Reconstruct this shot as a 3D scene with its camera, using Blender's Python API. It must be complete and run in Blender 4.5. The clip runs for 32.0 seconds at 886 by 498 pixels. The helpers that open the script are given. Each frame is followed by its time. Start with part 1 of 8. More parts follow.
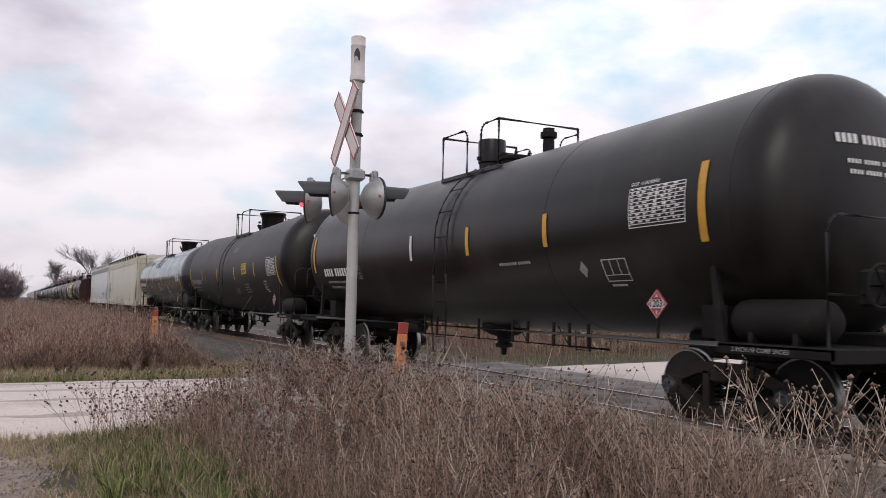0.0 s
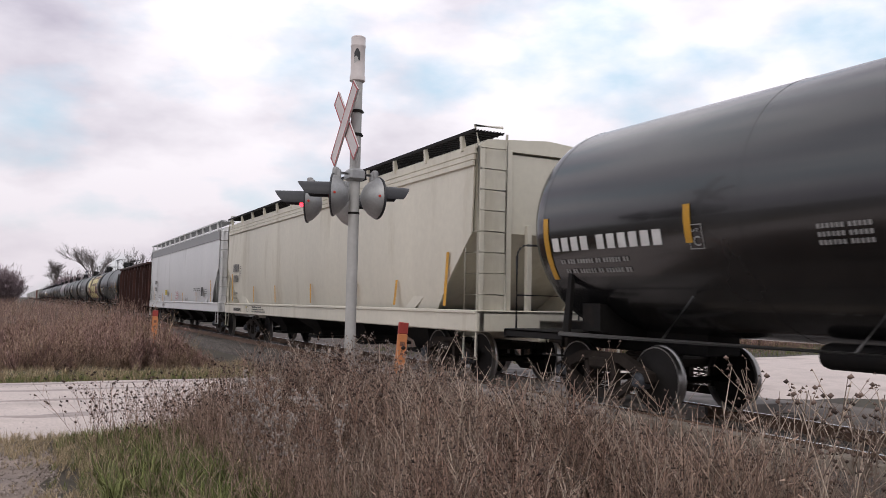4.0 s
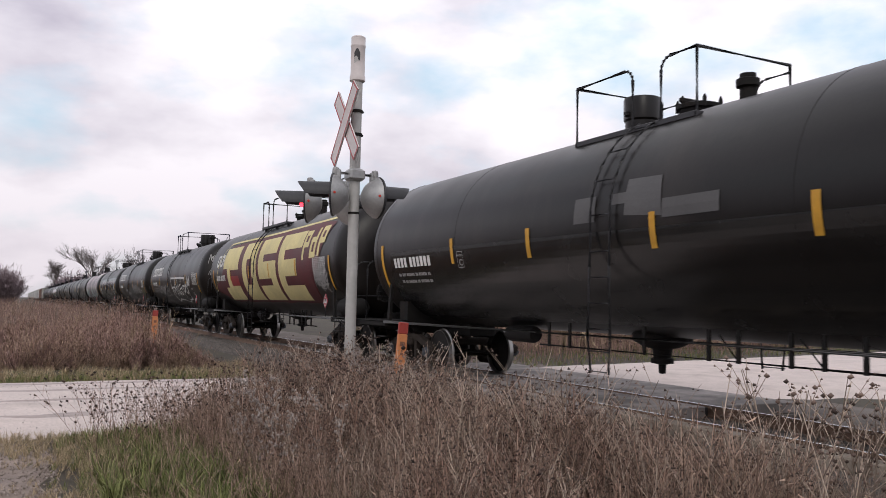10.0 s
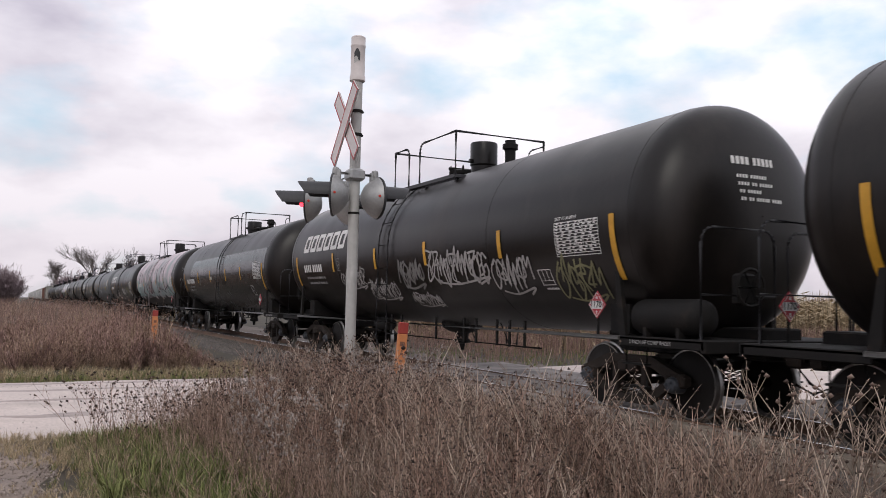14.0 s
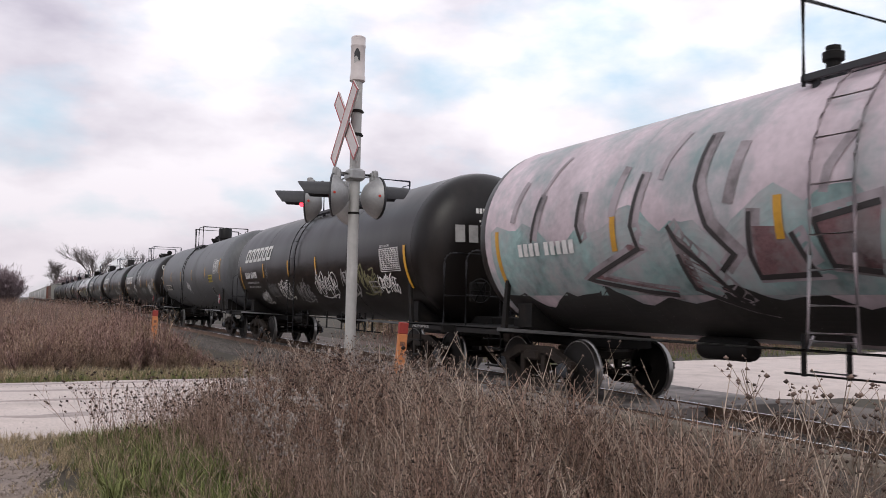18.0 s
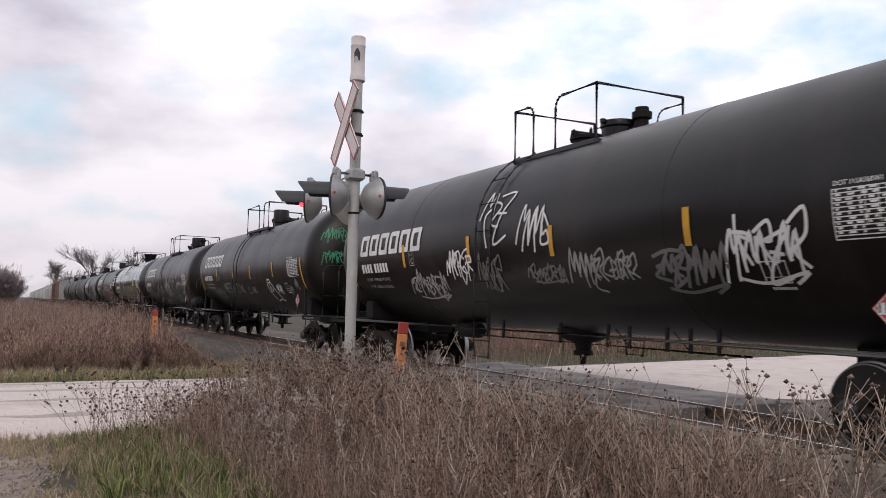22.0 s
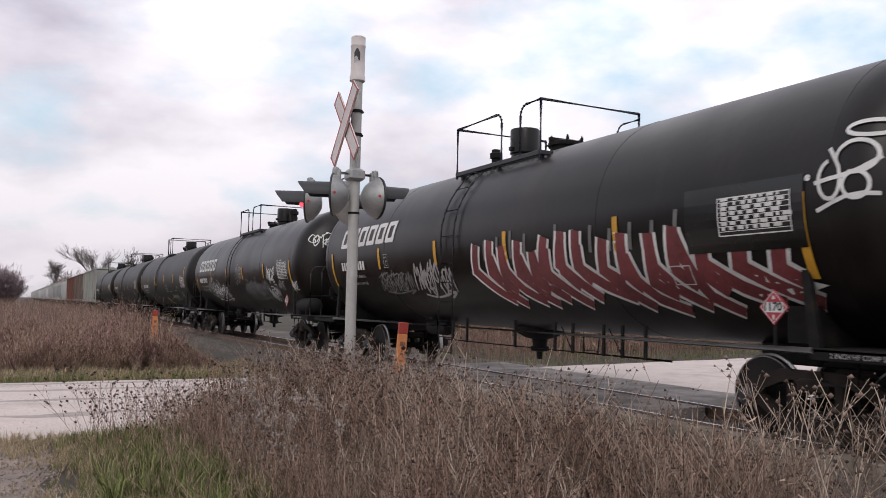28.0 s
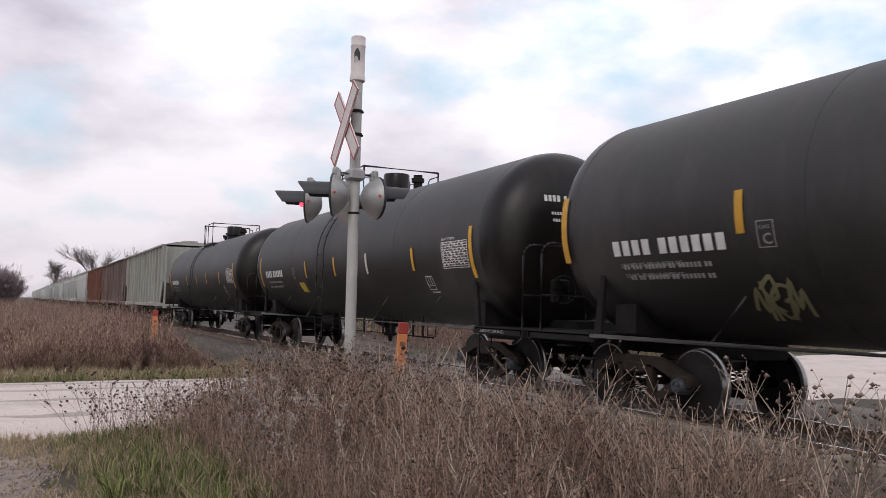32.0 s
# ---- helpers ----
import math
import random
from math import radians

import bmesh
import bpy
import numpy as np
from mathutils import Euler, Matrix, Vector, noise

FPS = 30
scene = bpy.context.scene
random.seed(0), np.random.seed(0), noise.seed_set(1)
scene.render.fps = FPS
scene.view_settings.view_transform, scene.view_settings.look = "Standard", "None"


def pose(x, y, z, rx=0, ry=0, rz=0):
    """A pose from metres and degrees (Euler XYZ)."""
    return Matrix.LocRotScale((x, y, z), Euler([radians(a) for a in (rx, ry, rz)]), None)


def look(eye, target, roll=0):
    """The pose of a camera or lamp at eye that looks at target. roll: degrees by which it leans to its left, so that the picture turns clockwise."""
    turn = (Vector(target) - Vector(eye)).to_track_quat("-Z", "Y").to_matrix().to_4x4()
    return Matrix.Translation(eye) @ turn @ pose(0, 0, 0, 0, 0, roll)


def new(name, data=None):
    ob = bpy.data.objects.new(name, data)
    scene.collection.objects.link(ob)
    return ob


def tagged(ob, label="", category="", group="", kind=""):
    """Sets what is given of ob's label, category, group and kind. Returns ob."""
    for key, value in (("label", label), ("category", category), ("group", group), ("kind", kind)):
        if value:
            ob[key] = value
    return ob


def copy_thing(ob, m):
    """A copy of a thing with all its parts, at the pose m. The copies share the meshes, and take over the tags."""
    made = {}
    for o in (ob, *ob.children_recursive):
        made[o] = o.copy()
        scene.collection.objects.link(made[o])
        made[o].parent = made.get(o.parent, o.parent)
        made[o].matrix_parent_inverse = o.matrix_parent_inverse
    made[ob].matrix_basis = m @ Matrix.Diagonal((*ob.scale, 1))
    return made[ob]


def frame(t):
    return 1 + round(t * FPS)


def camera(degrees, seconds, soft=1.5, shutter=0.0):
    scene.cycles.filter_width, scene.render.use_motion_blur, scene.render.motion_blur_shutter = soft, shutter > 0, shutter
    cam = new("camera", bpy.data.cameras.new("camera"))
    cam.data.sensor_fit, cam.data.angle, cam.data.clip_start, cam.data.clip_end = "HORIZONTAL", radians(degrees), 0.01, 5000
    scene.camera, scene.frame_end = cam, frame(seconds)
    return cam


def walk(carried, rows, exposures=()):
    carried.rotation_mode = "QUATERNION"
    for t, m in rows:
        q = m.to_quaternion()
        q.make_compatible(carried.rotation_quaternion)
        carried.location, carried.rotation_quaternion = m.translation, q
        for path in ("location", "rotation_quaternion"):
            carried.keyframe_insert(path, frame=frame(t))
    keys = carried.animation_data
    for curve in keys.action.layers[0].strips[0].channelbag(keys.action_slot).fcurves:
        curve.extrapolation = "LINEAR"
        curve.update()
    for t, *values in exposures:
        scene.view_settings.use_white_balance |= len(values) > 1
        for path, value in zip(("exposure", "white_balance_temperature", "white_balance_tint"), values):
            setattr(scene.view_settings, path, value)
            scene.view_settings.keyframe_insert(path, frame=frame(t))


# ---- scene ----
# camera on a tripod beside the level crossing; the track runs along y, the road along x
EYE = (-8.638, 0.0, 1.425)
cam = camera(56.75, 32.0, soft=0.62, shutter=0.08)
STAND = look(EYE, (-4.0741, 8.8715, 2.1123), 1.184)
walk(cam, [(0.0, STAND), (32.0, STAND)], exposures=[(0.0, 0.0), (3.2, 0.0), (5.6, -0.13), (7.2, -0.13), (8.2, 0.0), (32.0, 0.0)])

SPEED = 11.69        # train speed, m/s, towards -y
MID = 16.0           # car places are given for this time
R, ZC = 1.61, 2.63  # tank radius and axis height over the rail


# ---------------------------------------------------------------- light
def cloudy_world():
    w = bpy.data.worlds.new("overcast_sky")
    w.use_nodes = True
    scene.world = w
    nt = w.node_tree
    nt.nodes.clear()
    N, L = nt.nodes.new, nt.links.new
    out, bg = N("ShaderNodeOutputWorld"), N("ShaderNodeBackground")
    sky = N("ShaderNodeTexSky")
    sky.sky_type, sky.sun_disc = "NISHITA", False
    sky.sun_elevation, sky.sun_rotation = radians(32), radians(215)
    skys = N("ShaderNodeVectorMath")
    skys.operation = "SCALE"
    skys.inputs["Scale"].default_value = 0.11
    L(sky.outputs[0], skys.inputs[0])
    co = N("ShaderNodeTexCoord")
    mp = N("ShaderNodeMapping")
    mp.inputs["Scale"].default_value = (1.0, 1.0, 2.1)
    mp.inputs["Location"].default_value = (3.1, 1.7, 0.4)
    L(co.outputs["Generated"], mp.inputs[0])
    big, small = N("ShaderNodeTexNoise"), N("ShaderNodeTexNoise")
    big.inputs["Scale"].default_value, big.inputs["Detail"].default_value = 2.6, 6
    big.inputs["Roughness"].default_value = 0.52
    small.inputs["Scale"].default_value, small.inputs["Detail"].default_value = 5.5, 7
    small.inputs["Roughness"].default_value = 0.5
    for n in (big, small):
        L(mp.outputs[0], n.inputs["Vector"])
    ramp = N("ShaderNodeValToRGB")      # grey bellies to bright tops
    ramp.color_ramp.elements[0].position, ramp.color_ramp.elements[1].position = 0.33, 0.60
    ramp.color_ramp.elements[0].color = (0.47, 0.44, 0.53, 1)
    ramp.color_ramp.elements[1].color = (1.0, 0.97, 1.02, 1)
    L(big.outputs["Fac"], ramp.inputs[0])
    gap = N("ShaderNodeValToRGB")       # thin places where the blue shows
    gap.color_ramp.elements[0].position, gap.color_ramp.elements[1].position = 0.5, 0.7
    gap.color_ramp.elements[0].color, gap.color_ramp.elements[1].color = (0, 0, 0, 1), (0.75, 0.75, 0.75, 1)
    L(small.outputs["Fac"], gap.inputs[0])
    blue = N("ShaderNodeMix")
    blue.data_type = "RGBA"
    blue.inputs["Factor"].default_value = 0.45
    blue.inputs["B"].default_value = (0.66, 0.93, 1.02, 1)
    L(skys.outputs[0], blue.inputs["A"])
    mix = N("ShaderNodeMix")
    mix.data_type = "RGBA"
    L(gap.outputs[0], mix.inputs["Factor"])
    L(ramp.outputs[0], mix.inputs["A"])
    L(blue.outputs["Result"], mix.inputs["B"])
    # an overcast sky dims towards the horizon
    sep, rise, dim = N("ShaderNodeSeparateXYZ"), N("ShaderNodeMapRange"), N("ShaderNodeMix")
    L(co.outputs["Generated"], sep.inputs[0])
    rise.inputs["From Min"].default_value, rise.inputs["From Max"].default_value = 0.0, 0.34
    L(sep.outputs["Z"], rise.inputs["Value"])
    dim.data_type, dim.blend_type = "RGBA", "MULTIPLY"
    dim.inputs["Factor"].default_value = 1.0
    grad = N("ShaderNodeValToRGB")
    grad.color_ramp.elements[0].color, grad.color_ramp.elements[1].color = (0.64, 0.605, 0.62, 1), (1.0, 1.0, 1.0, 1)
    L(rise.outputs[0], grad.inputs[0])
    L(mix.outputs["Result"], dim.inputs["A"])
    L(grad.outputs[0], dim.inputs["B"])
    L(dim.outputs["Result"], bg.inputs["Color"])
    bg.inputs["Strength"].default_value = 1.24
    L(bg.outputs[0], out.inputs[0])


cloudy_world()
sun = new("sun", bpy.data.lights.new("sun", "SUN"))
sun.data.energy, sun.data.angle, sun.data.color = 0.7, radians(25), (1.0, 0.95, 0.88)
sun.matrix_world = look((0, 0, 0), (0.40, 0.62, -0.62))


# ---------------------------------------------------------------- materials
def mat(name, color, rough=0.6, metal=0.0, vary=0.25, scale=2.0, fine=30.0, bump=0.02, stain=None, stain_at=0.58, stain_scale=0.9,
        streak=1.0, per_object=0.0, spec=0.5, coat=0.0):
    """Paint, metal, earth: two scales of grain, stains of a second colour, drawn out downwards by streak."""
    m = bpy.data.materials.new(name)
    m.use_nodes = True
    nt = m.node_tree
    N, L = nt.nodes.new, nt.links.new
    p = nt.nodes["Principled BSDF"]
    p.inputs["Metallic"].default_value = metal
    p.inputs["Specular IOR Level"].default_value = spec
    p.inputs["Coat Weight"].default_value = coat
    co, mp = N("ShaderNodeTexCoord"), N("ShaderNodeMapping")
    mp.inputs["Scale"].default_value = (1, 1, 1 / streak)
    L(co.outputs["Object"], mp.inputs[0])
    a, b = N("ShaderNodeTexNoise"), N("ShaderNodeTexNoise")
    a.inputs["Scale"].default_value, a.inputs["Detail"].default_value = scale, 5
    b.inputs["Scale"].default_value, b.inputs["Detail"].default_value = fine, 4
    L(mp.outputs[0], a.inputs["Vector"])
    L(co.outputs["Object"], b.inputs["Vector"])
    add = N("ShaderNodeMath")
    add.operation = "MULTIPLY_ADD"
    add.inputs[1].default_value = 0.45
    L(b.outputs["Fac"], add.inputs[0])
    L(a.outputs["Fac"], add.inputs[2])
    val = N("ShaderNodeMapRange")
    val.inputs["From Min"].default_value, val.inputs["From Max"].default_value = 0.45, 1.0
    val.inputs["To Min"].default_value, val.inputs["To Max"].default_value = 1 - vary, 1 + vary
    L(add.outputs[0], val.inputs["Value"])
    col = N("ShaderNodeVectorMath")
    col.operation = "SCALE"
    col.inputs[0].default_value = color
    L(val.outputs[0], col.inputs["Scale"])
    last = col.outputs[0]
    if per_object:
        oi, mr, sc = N("ShaderNodeObjectInfo"), N("ShaderNodeMapRange"), N("ShaderNodeVectorMath")
        mr.inputs["To Min"].default_value, mr.inputs["To Max"].default_value = 1 - per_object, 1 + per_object
        sc.operation = "SCALE"
        L(oi.outputs["Random"], mr.inputs["Value"])
        L(last, sc.inputs[0])
        L(mr.outputs[0], sc.inputs["Scale"])
        last = sc.outputs[0]
    if stain:
        s, r, mx = N("ShaderNodeTexNoise"), N("ShaderNodeValToRGB"), N("ShaderNodeMix")
        s.inputs["Scale"].default_value, s.inputs["Detail"].default_value = stain_scale, 8
        s.inputs["Roughness"].default_value = 0.65
        L(mp.outputs[0], s.inputs["Vector"])
        r.color_ramp.elements[0].position, r.color_ramp.elements[1].position = stain_at - 0.1, stain_at + 0.12
        mx.data_type = "RGBA"
        mx.inputs["B"].default_value = (*stain, 1)
        L(s.outputs["Fac"], r.inputs[0])
        L(r.outputs[0], mx.inputs["Factor"])
        L(last, mx.inputs["A"])
        last = mx.outputs["Result"]
    L(last, p.inputs["Base Color"])
    rr = N("ShaderNodeMapRange")
    rr.inputs["To Min"].default_value, rr.inputs["To Max"].default_value = max(0.05, rough - 0.12), min(1.0, rough + 0.12)
    L(a.outputs["Fac"], rr.inputs["Value"])
    L(rr.outputs[0], p.inputs["Roughness"])
    if bump:
        bp = N("ShaderNodeBump")
        bp.inputs["Strength"].default_value, bp.inputs["Distance"].default_value = 0.5, bump
        L(add.outputs[0], bp.inputs["Height"])
        L(bp.outputs[0], p.inputs["Normal"])
    return m


def island_mat(name, dark, light, rough=0.85, through=0.0):
    """Stalks and blades: each piece takes its own shade between two colours."""
    m = bpy.data.materials.new(name)
    m.use_nodes = True
    nt = m.node_tree
    N, L = nt.nodes.new, nt.links.new
    p = nt.nodes["Principled BSDF"]
    g, r = N("ShaderNodeNewGeometry"), N("ShaderNodeValToRGB")
    r.color_ramp.elements[0].color, r.color_ramp.elements[1].color = (*dark, 1), (*light, 1)
    L(g.outputs["Random Per Island"], r.inputs[0])
    L(r.outputs[0], p.inputs["Base Color"])
    p.inputs["Roughness"].default_value = rough
    p.inputs["Specular IOR Level"].default_value = 0.2
    return m


def glow(name, color, power):
    m = bpy.data.materials.new(name)
    m.use_nodes = True
    p = m.node_tree.nodes["Principled BSDF"]
    p.inputs["Base Color"].default_value = (*color, 1)
    p.inputs["Emission Color"].default_value = (*color, 1)
    p.inputs["Emission Strength"].default_value = power
    return m


TANK_BLACK = mat("black_tank_paint", (0.0076, 0.0060, 0.0054), 0.34, vary=0.4, scale=0.8, fine=14, bump=0.003, stain=(0.022, 0.0172, 0.0148), stain_at=0.60, streak=3, spec=0.29)
TANK_WORN = mat("weathered_black_tank_paint", (0.017, 0.0150, 0.0142), 0.52, vary=0.35, scale=0.9, fine=12, bump=0.003, stain=(0.046, 0.041, 0.039), stain_at=0.60, streak=3)
TANK_GLOSS = mat("glossy_black_tank_paint", (0.010, 0.010, 0.0105), 0.22, vary=0.25, scale=0.7, fine=16, bump=0.0008, stain=(0.022, 0.021, 0.020), stain_at=0.66, streak=3, spec=0.75, coat=0.3)
TANK_GREY = mat("grey_tank_paint", (0.112, 0.115, 0.120), 0.48, vary=0.2, scale=0.8, fine=14, bump=0.004, stain=(0.05, 0.05, 0.05), stain_at=0.62, streak=3)
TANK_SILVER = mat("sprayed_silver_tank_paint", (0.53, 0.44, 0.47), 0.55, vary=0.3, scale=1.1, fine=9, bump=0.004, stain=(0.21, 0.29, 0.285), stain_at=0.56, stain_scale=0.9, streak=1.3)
# frame steel with brown stains; base darkened to hold the shadow below the tanks
FRAME = mat("sooty_shade_dark_frame_steel", (0.0085, 0.0075, 0.007), 0.75, spec=0.25, vary=0.4, scale=3, fine=30, bump=0.006, stain=(0.026, 0.020, 0.016), stain_at=0.64, stain_scale=3)
SIDE_RAIL = mat("worn_grey_side_rail", (0.085, 0.080, 0.076), 0.4, spec=0.6, vary=0.35, bump=0.002)
RAILING = mat("dark_painted_pipe", (0.022, 0.021, 0.024), 0.5, vary=0.3, bump=0.002)
RAILING_BLUE = mat("dark_blue_painted_pipe", (0.018, 0.017, 0.050), 0.45, vary=0.3, bump=0.002)
TRUCK = mat("brown_dusted_cast_steel", (0.026, 0.0195, 0.0155), 0.8, spec=0.25, vary=0.4, scale=4, fine=40, bump=0.008, stain=(0.034, 0.027, 0.022), stain_at=0.62, stain_scale=4)
WHEEL = mat("dark_wheel_steel", (0.015, 0.013, 0.012), 0.7, spec=0.25, vary=0.3, bump=0.003)
TREAD = mat("polished_wheel_tread", (0.30, 0.29, 0.28), 0.35, metal=1.0, vary=0.1, bump=0.0)
CAP = mat("bearing_cap_steel", (0.06, 0.065, 0.075), 0.5, metal=0.4, vary=0.3)
WHITE = mat("white_stencil_paint", (0.66, 0.65, 0.63), 0.6, vary=0.18, scale=4, fine=40, bump=0.0)
DIMWHITE = mat("faded_white_stencil_paint", (0.30, 0.29, 0.28), 0.65, vary=0.3, scale=4, fine=40, bump=0.0)
GREYMARK = mat("grey_stencil_paint", (0.15, 0.145, 0.14), 0.65, vary=0.3, scale=4, fine=40, bump=0.0)
YELLOW = mat("yellow_reflective_tape", (0.56, 0.29, 0.025), 0.5, vary=0.2, scale=5, bump=0.0)
TAPE_WHITE = mat("white_reflective_tape", (0.55, 0.53, 0.47), 0.5, vary=0.2, scale=5, bump=0.0)
NOTICE = mat("yellow_notice_paint", (0.50, 0.38, 0.04), 0.6, vary=0.25, scale=4, bump=0.0)
BLACKMARK = mat("black_stencil_paint", (0.02, 0.02, 0.02), 0.6, vary=0.3, bump=0.0)
GLOSS_PATCH = mat("fresh_black_paint_patch", (0.008, 0.008, 0.008), 0.24, vary=0.2, bump=0.0008)
DULL_PATCH = mat("dull_repaint_patch", (0.080, 0.077, 0.077), 0.55, vary=0.2, bump=0.001)
RED = mat("red_placard_ink", (0.38, 0.035, 0.05), 0.5, vary=0.2, bump=0.0)
MAROON = mat("maroon_spray_paint", (0.095, 0.016, 0.020), 0.55, vary=0.3, scale=1.5, fine=12, bump=0.0)
CREAM_SPRAY = mat("pale_yellow_spray_paint", (0.66, 0.57, 0.27), 0.6, vary=0.15, scale=1.5, fine=12, bump=0.0)
RED_SPRAY = mat("dark_red_spray_paint", (0.17, 0.035, 0.038), 0.55, vary=0.4, scale=2.2, fine=14, bump=0.0)
BRIGHT_RED = mat("red_spray_paint", (0.26, 0.016, 0.02), 0.45, vary=0.3, scale=2.2, fine=14, bump=0.0)
GREEN_SPRAY = mat("green_spray_paint", (0.03, 0.20, 0.10), 0.6, vary=0.3, bump=0.0)
OLIVE_SPRAY = mat("olive_spray_paint", (0.20, 0.19, 0.10), 0.6, vary=0.3, bump=0.0)
DARK_SPRAY = mat("black_spray_outline", (0.035, 0.03, 0.03), 0.6, vary=0.3, bump=0.0)
HOP_CREAM = mat("cream_hopper_paint", (0.62, 0.585, 0.49), 0.5, vary=0.10, scale=0.8, fine=8, bump=0.003, stain=(0.42, 0.37, 0.27), stain_at=0.64, streak=5)
HOP_WHITE = mat("white_hopper_paint", (0.66, 0.655, 0.65), 0.45, vary=0.08, scale=0.8, fine=8, bump=0.003, stain=(0.42, 0.41, 0.39), stain_at=0.66, streak=5)
HOP_BAND = mat("grey_hopper_band", (0.27, 0.27, 0.27), 0.5, vary=0.12, scale=1, bump=0.002)
HOP_GREY = mat("grey_ribbed_hopper_paint", (0.33, 0.33, 0.30), 0.6, vary=0.2, scale=1.2, fine=10, bump=0.004, stain=(0.15, 0.11, 0.085), stain_at=0.62, streak=5)
HOP_BROWN = mat("rust_stained_hopper_paint", (0.20, 0.155, 0.14), 0.7, vary=0.3, scale=1.2, fine=10, bump=0.004, stain=(0.12, 0.065, 0.045), stain_at=0.5, streak=5)
HOP_RUST = mat("red_brown_hopper_paint", (0.19, 0.075, 0.05), 0.7, vary=0.3, scale=1.2, fine=10, bump=0.004, stain=(0.09, 0.05, 0.04), stain_at=0.55, streak=4)
HOP_FAR = mat("pale_hopper_paint", (0.46, 0.455, 0.43), 0.55, vary=0.15, scale=0.8, bump=0.003, stain=(0.30, 0.27, 0.22), stain_at=0.62, streak=5, per_object=0.3)
GOND = mat("rusty_gondola_steel", (0.086, 0.034, 0.026), 0.75, spec=0.25, vary=0.45, scale=1.3, fine=16, bump=0.008, stain=(0.105, 0.046, 0.030), stain_at=0.58, stain_scale=1.4, streak=2.5)
GOND_RIB = mat("dark_rusty_rib_steel", (0.046, 0.020, 0.0165), 0.75, spec=0.25, vary=0.4, scale=2, fine=20, bump=0.006, stain=(0.075, 0.032, 0.024), stain_at=0.62, streak=3)


# ---------------------------------------------------------------- mesh tools
class Shape:
    """Collects corners and faces of one mesh."""

    def __init__(self):
        self.v, self.f = [], []

    def add(self, vs, fs):
        n = len(self.v)
        self.v += [tuple(p) for p in vs]
        self.f += [tuple(i + n for i in f) for f in fs]
        return self

    def box(self, x0, x1, y0, y1, z0, z1, b=0.0):
        """A block; b cuts its upright edges and rims."""
        if b <= 0:
            vs = [(x, y, z) for z in (z0, z1) for x, y in ((x0, y0), (x1, y0), (x1, y1), (x0, y1))]
            return self.add(vs, [(3, 2, 1, 0), (4, 5, 6, 7), (0, 1, 5, 4), (1, 2, 6, 5), (2, 3, 7, 6), (3, 0, 4, 7)])
        rings = []
        for z, k in ((z0, b), (z0 + b, 0), (z1 - b, 0), (z1, b)):
            rings.append([(x0 + b + k, y0 + k, z), (x1 - b - k, y0 + k, z), (x1 - k, y0 + b + k, z), (x1 - k, y1 - b - k, z),
                          (x1 - b - k, y1 - k, z), (x0 + b + k, y1 - k, z), (x0 + k, y1 - b - k, z), (x0 + k, y0 + b + k, z)])
        return self.loft(rings)

    def loft(self, rings, caps=True):
        n, m = len(rings[0]), len(rings)
        fs = [(j * n + i, j * n + (i + 1) % n, (j + 1) * n + (i + 1) % n, (j + 1) * n + i) for j in range(m - 1) for i in range(n)]
        if caps:
            fs += [tuple(range(n - 1, -1, -1)), tuple(range((m - 1) * n, m * n))]
        return self.add([p for r in rings for p in r], fs)

    def tube(self, pts, r, n=8, closed=False):
        """A pipe along points; r one radius or one for each point."""
        pts = [Vector(p) for p in pts]
        rs = r if isinstance(r, (list, tuple)) else [r] * len(pts)
        rings, up = [], Vector((0.123, 0.456, 0.88)).normalized()
        for i, p in enumerate(pts):
            d = (pts[min(i + 1, len(pts) - 1)] - pts[max(i - 1, 0)]).normalized()
            a = d.cross(up)
            if a.length < 0.05:
                a = d.cross(Vector((1, 0, 0)))
            a.normalize()
            c = d.cross(a)
            rings.append([p + rs[i] * (math.cos(k * math.tau / n) * a + math.sin(k * math.tau / n) * c) for k in range(n)])
            up = c
        return self.loft(rings)

    def lathe(self, prof, at=(0, 0, 0), axis="z", n=24, caps=True):
        """Turns (radius, height) pairs round an axis."""
        rings = []
        for r, h in prof:
            ring = []
            for k in range(n):
                c, s = r * math.cos(k * math.tau / n), r * math.sin(k * math.tau / n)
                q = {"z": (c, s, h), "y": (s, h, c), "x": (h, c, s)}[axis]
                ring.append((q[0] + at[0], q[1] + at[1], q[2] + at[2]))
            rings.append(ring)
        return self.loft(rings, caps)

    def prism(self, poly, x0, x1, axis="x"):
        """A flat outline (y, z) or (x, z) drawn out along x or y."""
        if axis == "x":
            rings = [[(x, a, b) for a, b in poly] for x in (x0, x1)]
        else:
            rings = [[(a, x, b) for a, b in poly] for x in (x0, x1)]
        return self.loft(rings)


def mesh_of(shape, name, material, smooth=35):
    me = bpy.data.meshes.new(name)
    me.from_pydata(shape.v, [], shape.f)
    for m in (material if isinstance(material, (list, tuple)) else [material]):
        me.materials.append(m)
    bm = bmesh.new()
    bm.from_mesh(me)
    bmesh.ops.recalc_face_normals(bm, faces=bm.faces)
    bm.to_mesh(me)
    bm.free()
    if smooth:
        me.shade_smooth()
        me.set_sharp_from_angle(angle=radians(smooth))
    return me


def part(name, shape, material, parent, label="", smooth=35, at=None):
    """One mesh object under a thing or part, or top-level when parent is None."""
    ob = new(name, shape if isinstance(shape, bpy.types.Mesh) else mesh_of(shape, name, material, smooth))
    ob.parent = parent
    if at is not None:
        ob.matrix_basis = at
    if label:
        tagged(ob, label)
    return ob


